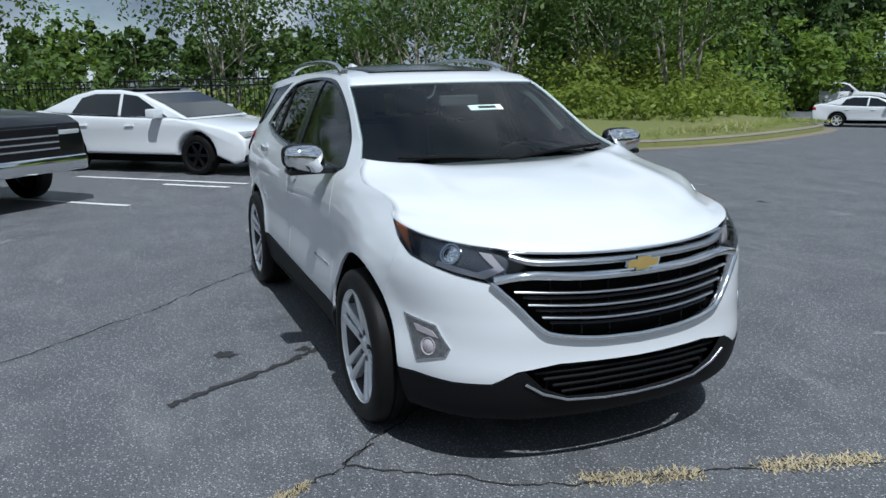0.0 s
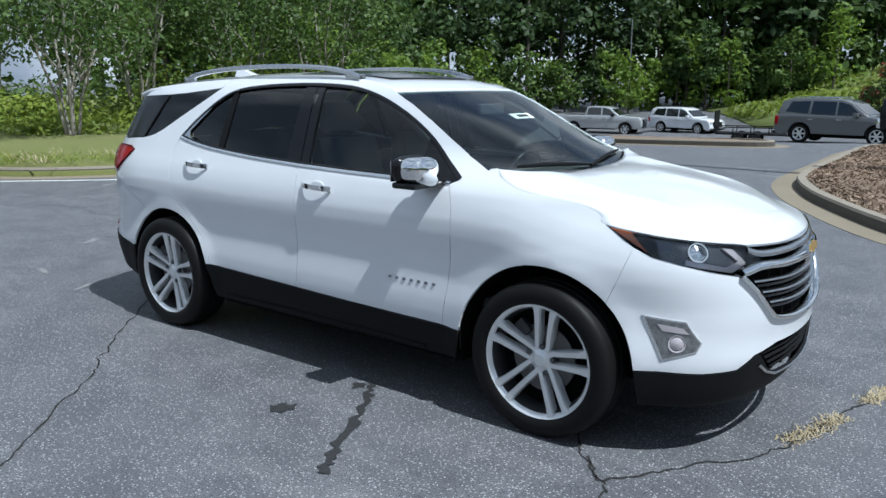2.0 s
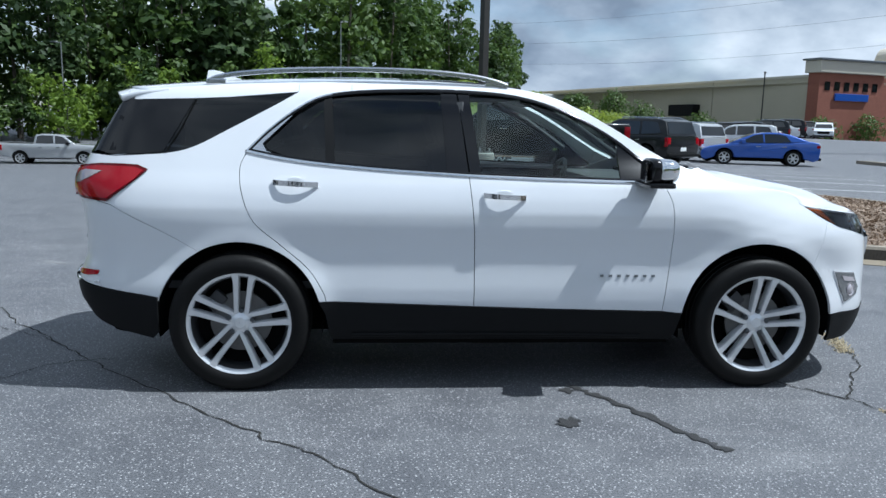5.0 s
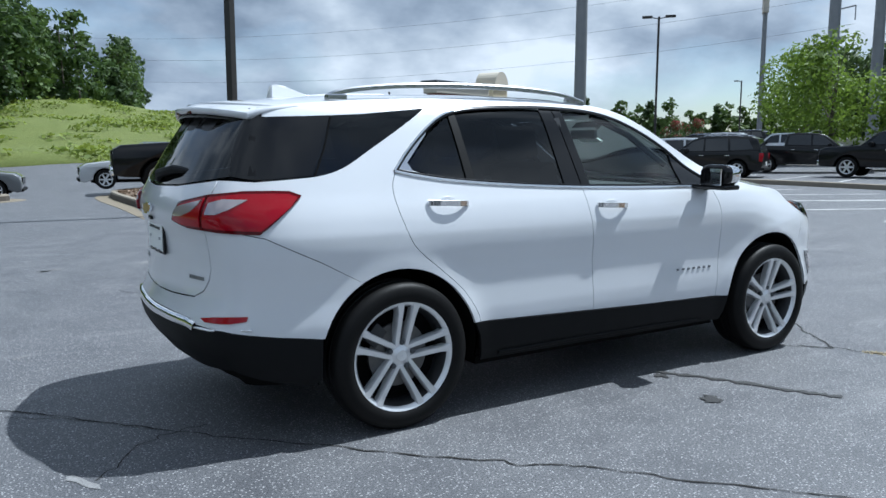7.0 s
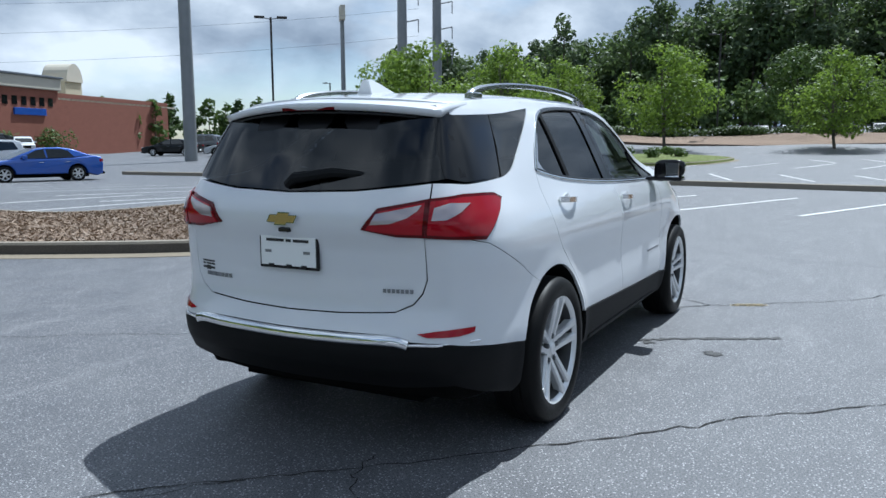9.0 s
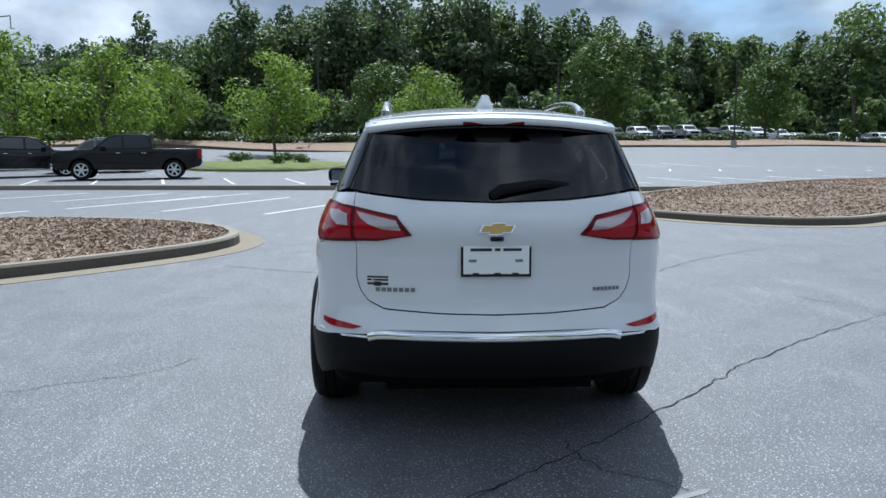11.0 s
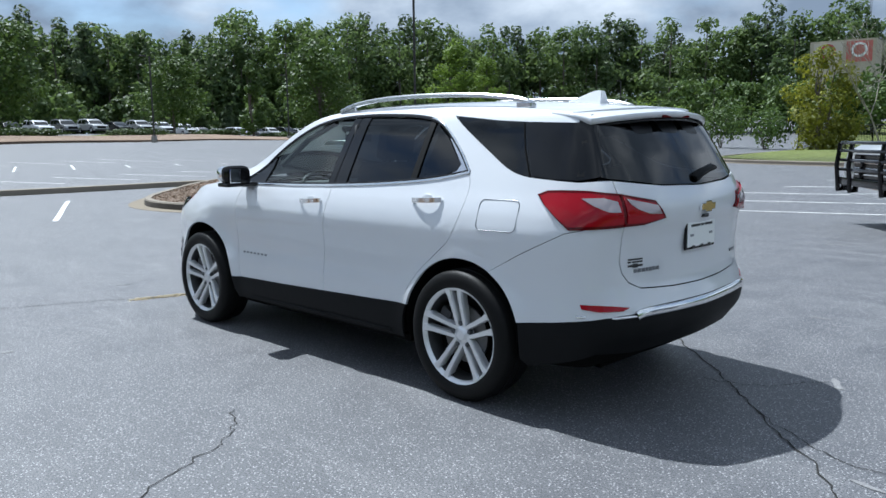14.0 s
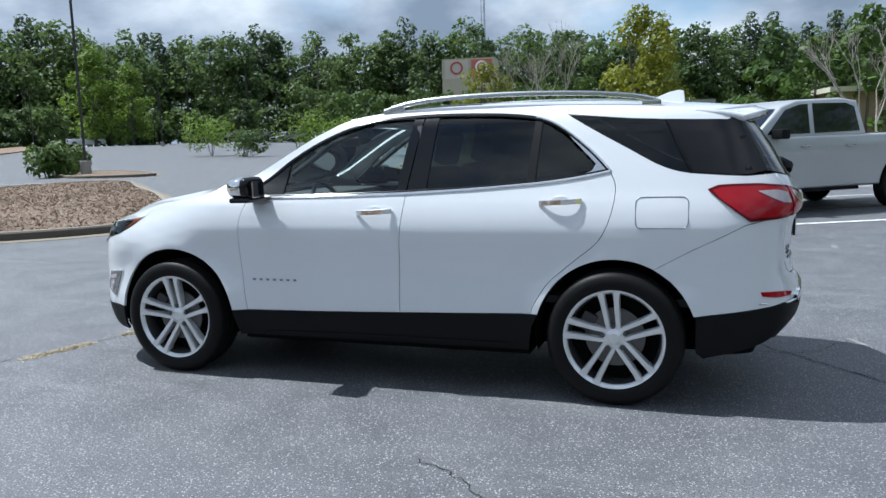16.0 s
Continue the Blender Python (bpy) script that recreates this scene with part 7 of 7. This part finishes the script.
    for z in (np.linspace(up - 0.22, up - 0.05, 3) if kind != "saloon" else (up - 0.08,)):
        part("grille_bar", box_bm(fx - 0.02, fx + 0.022, -half * 0.56, half * 0.56, z - 0.012, z + 0.012, 0.004), CHROME if kind == "pickup" else CLADDING, g)
    if roof:
        part("roof_panel", box_bm(-1.15, 0.12, -half + 0.2, half - 0.2, 1.425, 1.446, 0.008), roof, cab, "black roof panel")
    if kind == "saloon":
        part("lower_intake", box_bm(fx - 0.12, fx + 0.015, -half * 0.62, half * 0.62, low + 0.14, low + 0.30, 0.02), GLOSS_BLACK, v)
    bump_mat = CHROME if kind == "pickup" else CLADDING
    part("front_bumper", box_bm(fx - 0.22, fx + 0.05, -half + 0.03, half - 0.03, low + 0.04, low + (0.26 if kind == "pickup" else 0.16), 0.04), bump_mat, v, smooth=True)
    part("rear_bumper", box_bm(rx - 0.06, rx + 0.2, -half + 0.04, half - 0.04, low + 0.08, low + (0.28 if kind == "pickup" else 0.2), 0.04), bump_mat, v, smooth=True)
    part("plate", box_bm(rx - 0.012, rx + 0.02, -0.16, 0.16, belt - 0.5, belt - 0.36), PAPER, v)
    if kind == "pickup":
        # the bed is solid: a near-black slab paints the shade of its inside
        part("bed_opening", box_bm(-2.82, -1.12, -half + 0.12, half - 0.12, 1.275, 1.305), DARK, v)
        for s in (-1, 1):
            a, b = sorted((s * (half - 0.06), s * (half - 0.2)))
            part("side_step", box_bm(-0.9, 1.15, a, b, low - 0.06, low + 0.0, 0.015), CHROME if paint is not SILVER_PAINT else CLADDING, v)
    if kind == "suv":
        for s in (-1, 1):
            part("roof_rail", tube_bm([(0.0, s * (half - 0.24), 1.74), (-0.1, s * (half - 0.24), 1.79), (-1.7, s * (half - 0.25), 1.79), (-1.82, s * (half - 0.25), 1.74)], 0.02, 6), SATIN if paint is not WHITE_PAINT else CLADDING, v)
    if guard:  # brush guard of black tube before the grille
        gd = part("brush_guard", box_bm(fx + 0.06, fx + 0.10, -0.95, 0.95, 0.60, 0.72, 0.02), GLOSS_BLACK, v, "black tube brush guard", True)
        for yy in (-0.92, -0.5, 0.5, 0.92):
            part("guard_post", tube_bm([(fx + 0.08, yy, 0.5), (fx + 0.12, yy, 0.9), (fx + 0.08, yy, 1.24)], 0.035, 8), GLOSS_BLACK, gd, smooth=True)
        for zz in (0.84, 0.98, 1.12, 1.24):
            part("guard_bar", tube_bm([(fx + 0.02, -0.95, zz), (fx + 0.11, -0.8, zz), (fx + 0.11, 0.8, zz), (fx + 0.02, 0.95, zz)], 0.024, 8), GLOSS_BLACK, gd, smooth=True)
    for wx in wheels:
        for s in (-1, 1):
            road_wheel(v, wx, s, R, half, rim or ALLOY)
    return v


vehicle("saloon_car", "saloon", "white sports saloon with black roof and black wheels", WHITE_PAINT, -10.3, -1.05, 46, rim=GLOSS_BLACK, scale=0.97, roof=GLOSS_BLACK)
vehicle("pickup_truck", "pickup", "old dark pickup with chrome front bumper in a bay", BLACK_PAINT, -8.05, -4.80, 43, scale=0.94)
vehicle("saloon_car", "saloon", "white saloon parked across the lane end", WHITE_PAINT, -21.5, 30.5, 38)
vehicle("pickup_truck", "pickup", "white pickup parked behind a white saloon", WHITE_PAINT, -34.5, 43.0, 40)
vehicle("pickup_truck", "pickup", "dark pickup with chrome front facing the lane", CHARCOAL_PAINT, -22.5, 38.5, -52)
vehicle("pickup_truck", "pickup", "silver pickup parked before tall woods", SILVER_PAINT, -21.0, 47.0, 8)
vehicle("suv_car", "suv", "white boxy SUV parked before tall woods", WHITE_PAINT, -16.0, 49.5, -12)
vehicle("suv_car", "suv", "grey SUV with roof rails parked in a bay", GREY_PAINT, -3.3, 32.9, -8, scale=1.06)
vehicle("suv_car", "suv", "silver SUV parked beside a black pickup", SILVER_PAINT, 3.2, 29.0, 175)
vehicle("pickup_truck", "pickup", "black crew-cab pickup with chrome steps behind an island", BLACK_PAINT, 3.3, 17.4, 172, scale=1.03)
vehicle("suv_car", "suv", "dark grey SUV seen from behind", CHARCOAL_PAINT, 9.6, 26.0, 122)
vehicle("suv_car", "suv", "silver-white SUV parked in a row", SILVER_PAINT, 13.6, 32.0, 118)
vehicle("suv_car", "suv", "white SUV parked in a row", WHITE_PAINT, 20.5, 40.0, 150)
vehicle("saloon_car", "saloon", "bright blue saloon parked across bays", BLUE_PAINT, 15.8, 28.0, 160, scale=0.97)
vehicle("suv_car", "suv", "white SUV parked by the store", WHITE_PAINT, 46.0, 74.0, -120)
vehicle("saloon_car", "saloon", "red car in the far rows", RED_PAINT, 17.0, 41.0, 120)
vehicle("pickup_truck", "pickup", "black crew-cab pickup in the next lot", BLACK_PAINT, 28.6, 12.6, 104)
vehicle("pickup_truck", "pickup", "dark pickup with red lamps beside another pickup", BLACK_PAINT, 32.0, 19.0, -60)
vehicle("suv_car", "suv", "black SUV parked at the kerb", BLACK_PAINT, 25.2, 19.4, 118, scale=1.02)
vehicle("suv_car", "suv", "white SUV parked behind a black SUV", WHITE_PAINT, 26.6, 23.0, 118)
vehicle("pickup_truck", "pickup", "white pickup in the far rows", WHITE_PAINT, 39.0, 25.0, 112)
vehicle("pickup_truck", "pickup", "beige-white pickup in the far rows", BEIGE_PAINT, 47.0, 27.5, 112)
vehicle("suv_car", "suv", "grey SUV in the far rows", GREY_PAINT, 36.0, 17.0, 104)
vehicle("pickup_truck", "pickup", "silver pickup with black brush guard beside the lane", SILVER_PAINT, -2.9, -10.56, 40, scale=1.02, guard=True)
vehicle("pickup_truck", "pickup", "white pickup on the far lane", WHITE_PAINT, 97.0, -99.0, -130)
rnd = random.Random(12)
paints = [WHITE_PAINT, WHITE_PAINT, SILVER_PAINT, WHITE_PAINT, GREY_PAINT, CHARCOAL_PAINT, SILVER_PAINT, BLACK_PAINT]
protos = {}
for i in range(30):
    f = i / 29
    x, y = np.interp(f, [0, 0.5, 1], [98, 97, 109]) + rnd.uniform(-0.4, 0.4), np.interp(f, [0, 0.5, 1], [12, -34, -84])
    kd = rnd.choice(["saloon", "suv", "suv"])
    pt = rnd.choice(paints)
    if (kd, pt.name) not in protos:
        word = {"white_paint": "white", "silver_paint": "silver", "grey_paint": "grey", "charcoal_paint": "dark grey", "black_paint": "black"}[pt.name]
        protos[kd, pt.name] = tagged(vehicle("parked_car", kd, f"{word} car in a long row before the woods", pt, x, y, 184 + rnd.uniform(-3, 3)), group="far row of cars")
    else:
        copy_thing(protos[kd, pt.name], pose(x, y, height(x, y), 0, 0, 184 + rnd.uniform(-3, 3)))
for i in range(22):  # crowded rows before the sign and towers
    x, y = 44 + 5.2 * (i % 8) + rnd.uniform(-0.8, 0.8), 36 + 7.5 * (i // 8) + (i % 8) * 2.0
    key = rnd.choice(sorted(protos))
    tagged(copy_thing(protos[key], pose(x, y, height(x, y), 0, 0, 112 + rnd.uniform(-4, 4))), group="far rows of cars")
for i in range(9):
    x, y = 84 - 4.0 * i, -112 + 1.0 * i
    key = rnd.choice(sorted(protos))
    tagged(copy_thing(protos[key], pose(x, y, height(x, y), 0, 0, 70 + rnd.uniform(-4, 4))), group="far lane cars")
for i in range(9):
    x, y = 22 + 3.2 * i, 46 + 4.4 * i
    key = rnd.choice(sorted(protos))
    tagged(copy_thing(protos[key], pose(x, y, height(x, y), 0, 0, 150 + rnd.uniform(-4, 4))), group="cars before the store")
# utility trailer
tr = thing("utility_trailer", "low black mesh utility trailer with ramp", "trailer", pose(-9.0, 40.5, height(-9.0, 40.5), 0, 0, 10))
part("deck", box_bm(-1.9, 1.6, -0.9, 0.9, 0.50, 0.58), CLADDING, tr)
for s in (-1, 1):
    part("side_rail", tube_bm([(-1.9, s * 0.9, 0.9), (1.6, s * 0.9, 0.9)], 0.03, 6), CLADDING, tr)
    for px in (-1.9, -1.0, -0.1, 0.8, 1.6):
        part("rail_post", tube_bm([(px, s * 0.9, 0.55), (px, s * 0.9, 0.9)], 0.025, 6), CLADDING, tr)
    for wx in (-0.75, 0.1):
        road_wheel(tr, wx, s, 0.32, 1.12, ALLOY_DARK)
part("ramp", box_bm(-2.0, -1.95, -0.88, 0.88, 0.55, 1.75), CLADDING, tr)
part("tow_bar", tube_bm([(1.6, 0.5, 0.5), (2.9, 0, 0.48), (1.6, -0.5, 0.5)], 0.04, 6), CLADDING, tr)
# camper on the hill
cp = thing("camper", "white camper trailer on a grass hill", "camper", pose(8.5, 158, height(8.5, 158) + 0.1, 0, 0, 5))
part("camper_body", prism([(-2.6, 0.6), (-2.7, 2.3), (-2.2, 2.75), (2.2, 2.75), (2.8, 2.2), (2.7, 0.6)], 1.15, 0, 9, 0.1), WHITE_PAINT, cp, smooth=True)
for x0 in (-1.9, -0.6, 1.0):
    part("camper_window", box_bm(x0, x0 + 0.9, -1.17, -1.15, 1.5, 2.1), PANE, cp)
part("camper_wheel", lathe_bm([(0.2, -0.1), (0.36, -0.1), (0.36, 0.1), (0.2, 0.1)], "y", 16, m=Matrix.Translation((0, -1.0, 0.36))), RUBBER, cp)
part("camper_chassis", box_bm(-2.4, 2.4, -0.9, 0.9, 0.0, 0.62), DARK, cp)

# ---- lamp posts, poles, buildings ----
def lamp_post(x, y, h, label, base=0.6, heads=2, r=0.075, turn=0.0, mat=None, lift=0.0):
    mat = mat or POLE_BRONZE
    p = thing("lamp_post", label, "lamp post", pose(x, y, height(x, y) + lift, 0, 0, turn))
    if base:
        part("concrete_base", lathe_bm([(0.001, -0.2), (0.27, -0.2), (0.27, base - 0.03), (0.245, base), (0.001, base)], "z", 24), POST_BASE, p, "round concrete base", True)
        part("base_plate", box_bm(-0.16, 0.16, -0.16, 0.16, base, base + 0.03), mat, p)
        for sx_ in (-0.12, 0.12):
            for sy_ in (-0.12, 0.12):
                part("bolt", box_bm(sx_ - 0.015, sx_ + 0.015, sy_ - 0.015, sy_ + 0.015, base + 0.03, base + 0.09), POLE_GREY, p)
    part("pole", box_bm(-r, r, -r, r, base - 0.02, h, 0.01) if r > 0.06 else tube_bm([(0, 0, base - 0.1), (0, 0, h)], [r * 1.2, r * 0.8], 10), mat, p)
    for k in range(heads):
        s = 1 if k == 0 else -1
        arm = part("arm", tube_bm([(0, 0, h - 0.12), (s * 0.5, 0, h - 0.03)], 0.03, 6), mat, p)
        part("lamp_head", box_bm(min(s * 0.38, s * 0.98), max(s * 0.38, s * 0.98), -0.17, 0.17, h - 0.07, h + 0.06, 0.03), mat, arm, "", True)
    return p


lamp_post(1.42, 10.85, 9.6, "bronze lamp post on a round concrete base in mulch", 0.62, 2, 0.07, 30, lift=0.15)
lamp_post(29.4, -27.8, 9.3, "tall bronze lamp post with twin heads on an island", 0.75, 2, 0.065, 45, lift=0.1)
lamp_post(33.5, 30.3, 9.0, "bronze lamp post with twin heads in the next lot", 0.6, 2, 0.065, 130)
lamp_post(58.3, 112.0, 10.6, "lamp post with twin heads before the store", 0.6, 2, 0.09, 60)
lamp_post(-27.5, 66.0, 8.4, "slim grey lamp post before woods", 0.0, 1, 0.055, 160, mat=POLE_GREY)
lamp_post(-4.0, 70.0, 9.0, "slim lamp post on a grass hill", 0.0, 1, 0.055, 60, mat=POLE_GREY)
for x, y, h in ((66, 9, 9.0), (62, -12, 7.5), (68, -30, 8.0), (60, 26, 8), (78, -52, 8.0), (86, -78, 8.0), (76, -92, 8.0), (64, -105, 8), (98, -118, 8), (80, 60, 9)):
    lamp_post(x, y, h, "dark lamp post in the far lot", 0.6, 1, 0.065, 20 + x)

pylon = thing("steel_pole", "thick grey steel power pole", "power pole", pose(36.4, 40.5, height(36.4, 40.5)))
part("shaft", tube_bm([(0, 0, -0.5), (0, 0, 15), (0, 0, 30)], [0.46, 0.40, 0.33], 16), POLE_GREY, pylon, smooth=True)
for x, y in ((99.5, 60.6), (108.9, 59.7)):
    t = thing("power_pylon", "tall grey transmission pole with side arms", "power pole", pose(x, y, height(x, y)), "transmission poles")
    part("shaft", tube_bm([(0, 0, -0.5), (0, 0, 38)], [0.85, 0.6], 14), POLE_GREY, t, smooth=True)
    for z in (15.5, 19.5, 23.5, 27.5, 31.5):
        a = part("cross_arm", tube_bm([(0, 0, z), (1.3, -2.1, z + 0.5)], 0.10, 6), POLE_GREY, t)
        part("insulator", tube_bm([(1.3, -2.1, z + 0.5), (1.3, -2.1, z - 1.4)], 0.08, 6), POLE_GREY, a)
for k, z in enumerate((19, 23, 27)):
    pts = [(100.8 + 60 * f * 1.6, 58.5 + 60 * f * -0.4 + 75 * (f - 0.0) * 1.2, z - 9 * math.sin(math.pi * min(1, f)) + 3 * f) for f in np.linspace(-0.9, 0.9, 16)]
    tagged(part("power_line", tube_bm([(100.8 - 1.2 * s_, 58.5 + 1.6 * s_, z - 1.4 - 7 * (1 - ((s_ - 50) / 50) ** 2) * 1.0 + 2.0 * s_ / 50) for s_ in np.linspace(0, 100, 18)], 0.02, 4), POLE_GREY), "thin dark overhead power line", "power line")
sign = thing("sign_pole", "tall pole with a blank sign box", "sign", pose(104.4, 75.1, height(104.4, 75.1)))
part("post", tube_bm([(0, 0, -0.5), (0, 0, 21.5)], [0.42, 0.34], 14), POLE_GREY, sign, smooth=True)
part("sign_box", box_bm(-1.6, 1.6, -0.4, 0.4, 21.5, 23.8, 0.05, m=Matrix.Rotation(radians(40), 4, "Z")), STONE, sign)
tw = thing("radio_mast", "thin steel radio mast above the woods", "mast", pose(54, -190, height(54, -190)))
for k in range(3):
    a = 2.1 * k
    part("mast_leg", tube_bm([(0.7 * math.cos(a), 0.7 * math.sin(a), 0), (0.5 * math.cos(a), 0.5 * math.sin(a), 34)], 0.07, 5), POLE_GREY, tw)
for z in range(2, 34, 3):
    part("mast_ring", tube_bm([(0.65 * math.cos(2.1 * k), 0.65 * math.sin(2.1 * k), z + 0.5 * k) for k in (0, 1, 2, 3)], 0.04, 4), POLE_GREY, tw)

# store: beige wall, brick corner with stone cornice
store = thing("store_building", "long beige store with a red brick corner block", "building")


def wall_between(name, a, b, z0, z1, thick, mat, parent, label=""):
    d = (Vector((*b, 0)) - Vector((*a, 0)))
    m = Matrix.Translation((*a, 0)) @ Matrix.Rotation(math.atan2(d.y, d.x), 4, "Z")
    return part(name, box_bm(0, d.length, 0, thick, z0, z1, m=m), mat, parent, label), m, d.length


A, B, C, D = (62.6, 103.0), (38.0, 196.0), (104.0, 116.0), (84.0, 210.0)
w, m, ln = wall_between("wall", B, A, -1.5, 9.0, 0.4, STUCCO, store, "beige stucco wall")
part("parapet", box_bm(-0.1, ln + 0.1, -0.12, 0.5, 9.0, 9.35, m=m), STONE, store)
part("awning", box_bm(ln - 34, ln - 27, -1.6, 0.0, 3.4, 5.4, 0.1, m=m), CLADDING, store, "dark awning")
# near-black panel on the unbroken wall paints the shade inside a dock
part("dock_opening", box_bm(ln - 76, ln - 68, -0.06, 0.1, 1.0, 3.6, m=m), DARK, store)
for f in (0.25, 0.5, 0.75):
    part("downpipe", box_bm(ln * f, ln * f + 0.2, -0.15, 0.0, -1.4, 9.0, m=m), STUCCO, store)
w, m, ln = wall_between("wall", A, C, -1.5, 9.2, 0.4, BRICK, store, "red brick front")
w, m2, _ = wall_between("corner_block", (61.0, 101.5), (73.0, 105.2), -1.5, 9.4, 2.0, BRICK, store, "red brick corner block")
part("cornice", box_bm(-0.4, 12.9, -0.4, 2.4, 9.4, 11.1, 0.12, m=m2), STONE, store, "pale stone cornice")
part("cornice_cap", box_bm(-0.7, 13.2, -0.7, 2.7, 11.1, 11.4, 0.1, m=m2), GREY_LETTER, store)
for k in range(6):
    part("window", box_bm(1.0 + 1.85 * k, 2.0 + 1.85 * k, -0.06, 0.1, 7.0, 8.2, m=m2), PANE, store)
part("store_sign", box_bm(3.0, 9.5, -0.25, 0.0, 5.6, 6.6, 0.05, m=m2), BLUE_PAINT, store, "blue sign bar")
part("roof", box_bm(0, 46, -95, 0, 8.2, 8.5, m=Matrix.Translation((*A, 0)) @ Matrix.Rotation(math.atan2(13, 41.4), 4, "Z") @ Matrix.Rotation(radians(180), 4, "X") @ Matrix.Translation((0, 0, -16.7))), STUCCO, store)
w, m3, _ = wall_between("gable_block", (79.8, 112.6), (84.3, 114.5), -1.5, 11.6, 4.0, STUCCO, store, "pale entrance block")
bm = bmesh.new()
ringa = [Vector((2.44 + 2.4 * math.cos(q), 0, 11.6 + 3.0 * math.sin(q))) for q in np.linspace(0, math.pi, 15)]
fa = [bm.verts.new(m3 @ (q + Vector((0, -0.3, 0)))) for q in ringa]
fb = [bm.verts.new(m3 @ (q + Vector((0, 4.0, 0)))) for q in ringa]
bm.faces.new(fa)
bm.faces.new(fb[::-1])
for i in range(14):
    bm.faces.new((fa[i], fb[i], fb[i + 1], fa[i + 1]))
bmesh.ops.recalc_face_normals(bm, faces=bm.faces)
part("arch_roof", bm, STONE, store, "pale arched roof")
# white canopy at the store's far end
canopy = thing("loading_canopy", "white flat canopy on posts beside a beige store wall", "canopy", pose(37.5, 183, 0, 0, 0, -75))
part("canopy_roof", box_bm(-8, 8, -3.5, 3.5, 7.2, 8.3, 0.08), PAPER, canopy, "white canopy roof")
for px in (-7.4, -2.5, 2.5, 7.4):
    for py in (-3.0, 3.0):
        part("canopy_post", box_bm(px - 0.15, px + 0.15, py - 0.15, py + 0.15, height(37.5, 183) - 0.5, 7.2), STUCCO, canopy)
# block with round signs over the woods, white horse-shaped figure left plain
sgn = thing("sign_building", "beige building corner with two round signs", "building", pose(44.5, -147, height(44.5, -147), 0, 0, 10))
part("wall", box_bm(-5.2, 5.2, -4, 4, -2, 12.8), STUCCO, sgn)
part("sign_panel", box_bm(-4.6, -0.6, 4.0, 4.1, 9.0, 12.5), varied("red_panel", (0.45, 0.12, 0.10), (0.5, 0.16, 0.13), 1, 0.7), sgn, "reddish sign panel")
part("sign_panel", box_bm(0.0, 4.6, 4.0, 4.1, 9.0, 12.5), STONE, sgn, "pale sign panel")
for x0 in (-2.6, 2.3):
    part("round_mark", lathe_bm([(0.9, 0.0), (1.25, 0.05), (1.25, 0.12), (0.9, 0.12)], "y", 20, m=Matrix.Translation((x0, 4.12, 11.0))), RED_PAINT if x0 > 0 else PAPER, sgn)
low = thing("low_building", "long low tan building behind a lawn", "building", pose(-22, -70, height(-22, -70), 0, 0, 8))
part("wall", box_bm(-14, 12, -4, 4, -1, 4.2), varied("tan_wall", (0.30, 0.22, 0.15), (0.34, 0.26, 0.18), 0.4, 0.9, fine=15), low)
part("roof", box_bm(-14.5, 12.5, -4.5, 4.5, 4.2, 4.6), STONE, low)
low = thing("low_building", "low pale building behind trees", "building", pose(6, -96, height(6, -96), 0, 0, 5))
part("wall", box_bm(-7, 7, -4, 4, -1, 4.4), STONE, low)
part("roof", box_bm(-7.4, 7.4, -4.5, 4.5, 4.4, 4.8), POLE_GREY, low)


# iron fences
def fence(points, h, label, gap=0.13):
    f = tagged(new("iron_fence"), label, "fence")
    for a, b in zip(points, points[1:]):
        a3, b3 = (Vector((*p, height(*p) + 0.25)) for p in (a, b))
        n = max(2, int((b3 - a3).length / gap))
        for z in (0.2, h - 0.22, h - 0.05):
            part("fence_rail", tube_bm([a3 + Vector((0, 0, z)), b3 + Vector((0, 0, z))], 0.022, 5), GLOSS_BLACK, f)
        bm = bmesh.new()
        for i in range(n + 1):
            p = a3.lerp(b3, i / n)
            r = 0.035 if i % 18 == 0 else 0.011
            box_bm(p.x - r, p.x + r, p.y - r, p.y + r, p.z - 0.25, p.z + h + (0.06 if i % 18 == 0 else 0), 0, bm)
        tagged(part("fence_infill", bm, GLOSS_BLACK, f), kind="stuff")


fence([(-27, -10.5), (-22.5, -6.0), (-19.3, -1.5), (-17.8, 2.2)], 1.35, "black iron picket fence behind a parked saloon")
fence([(14, -45), (7.5, -39.5), (2.5, -38.5), (-4, -37)], 1.4, "black iron picket fence on a grass verge")
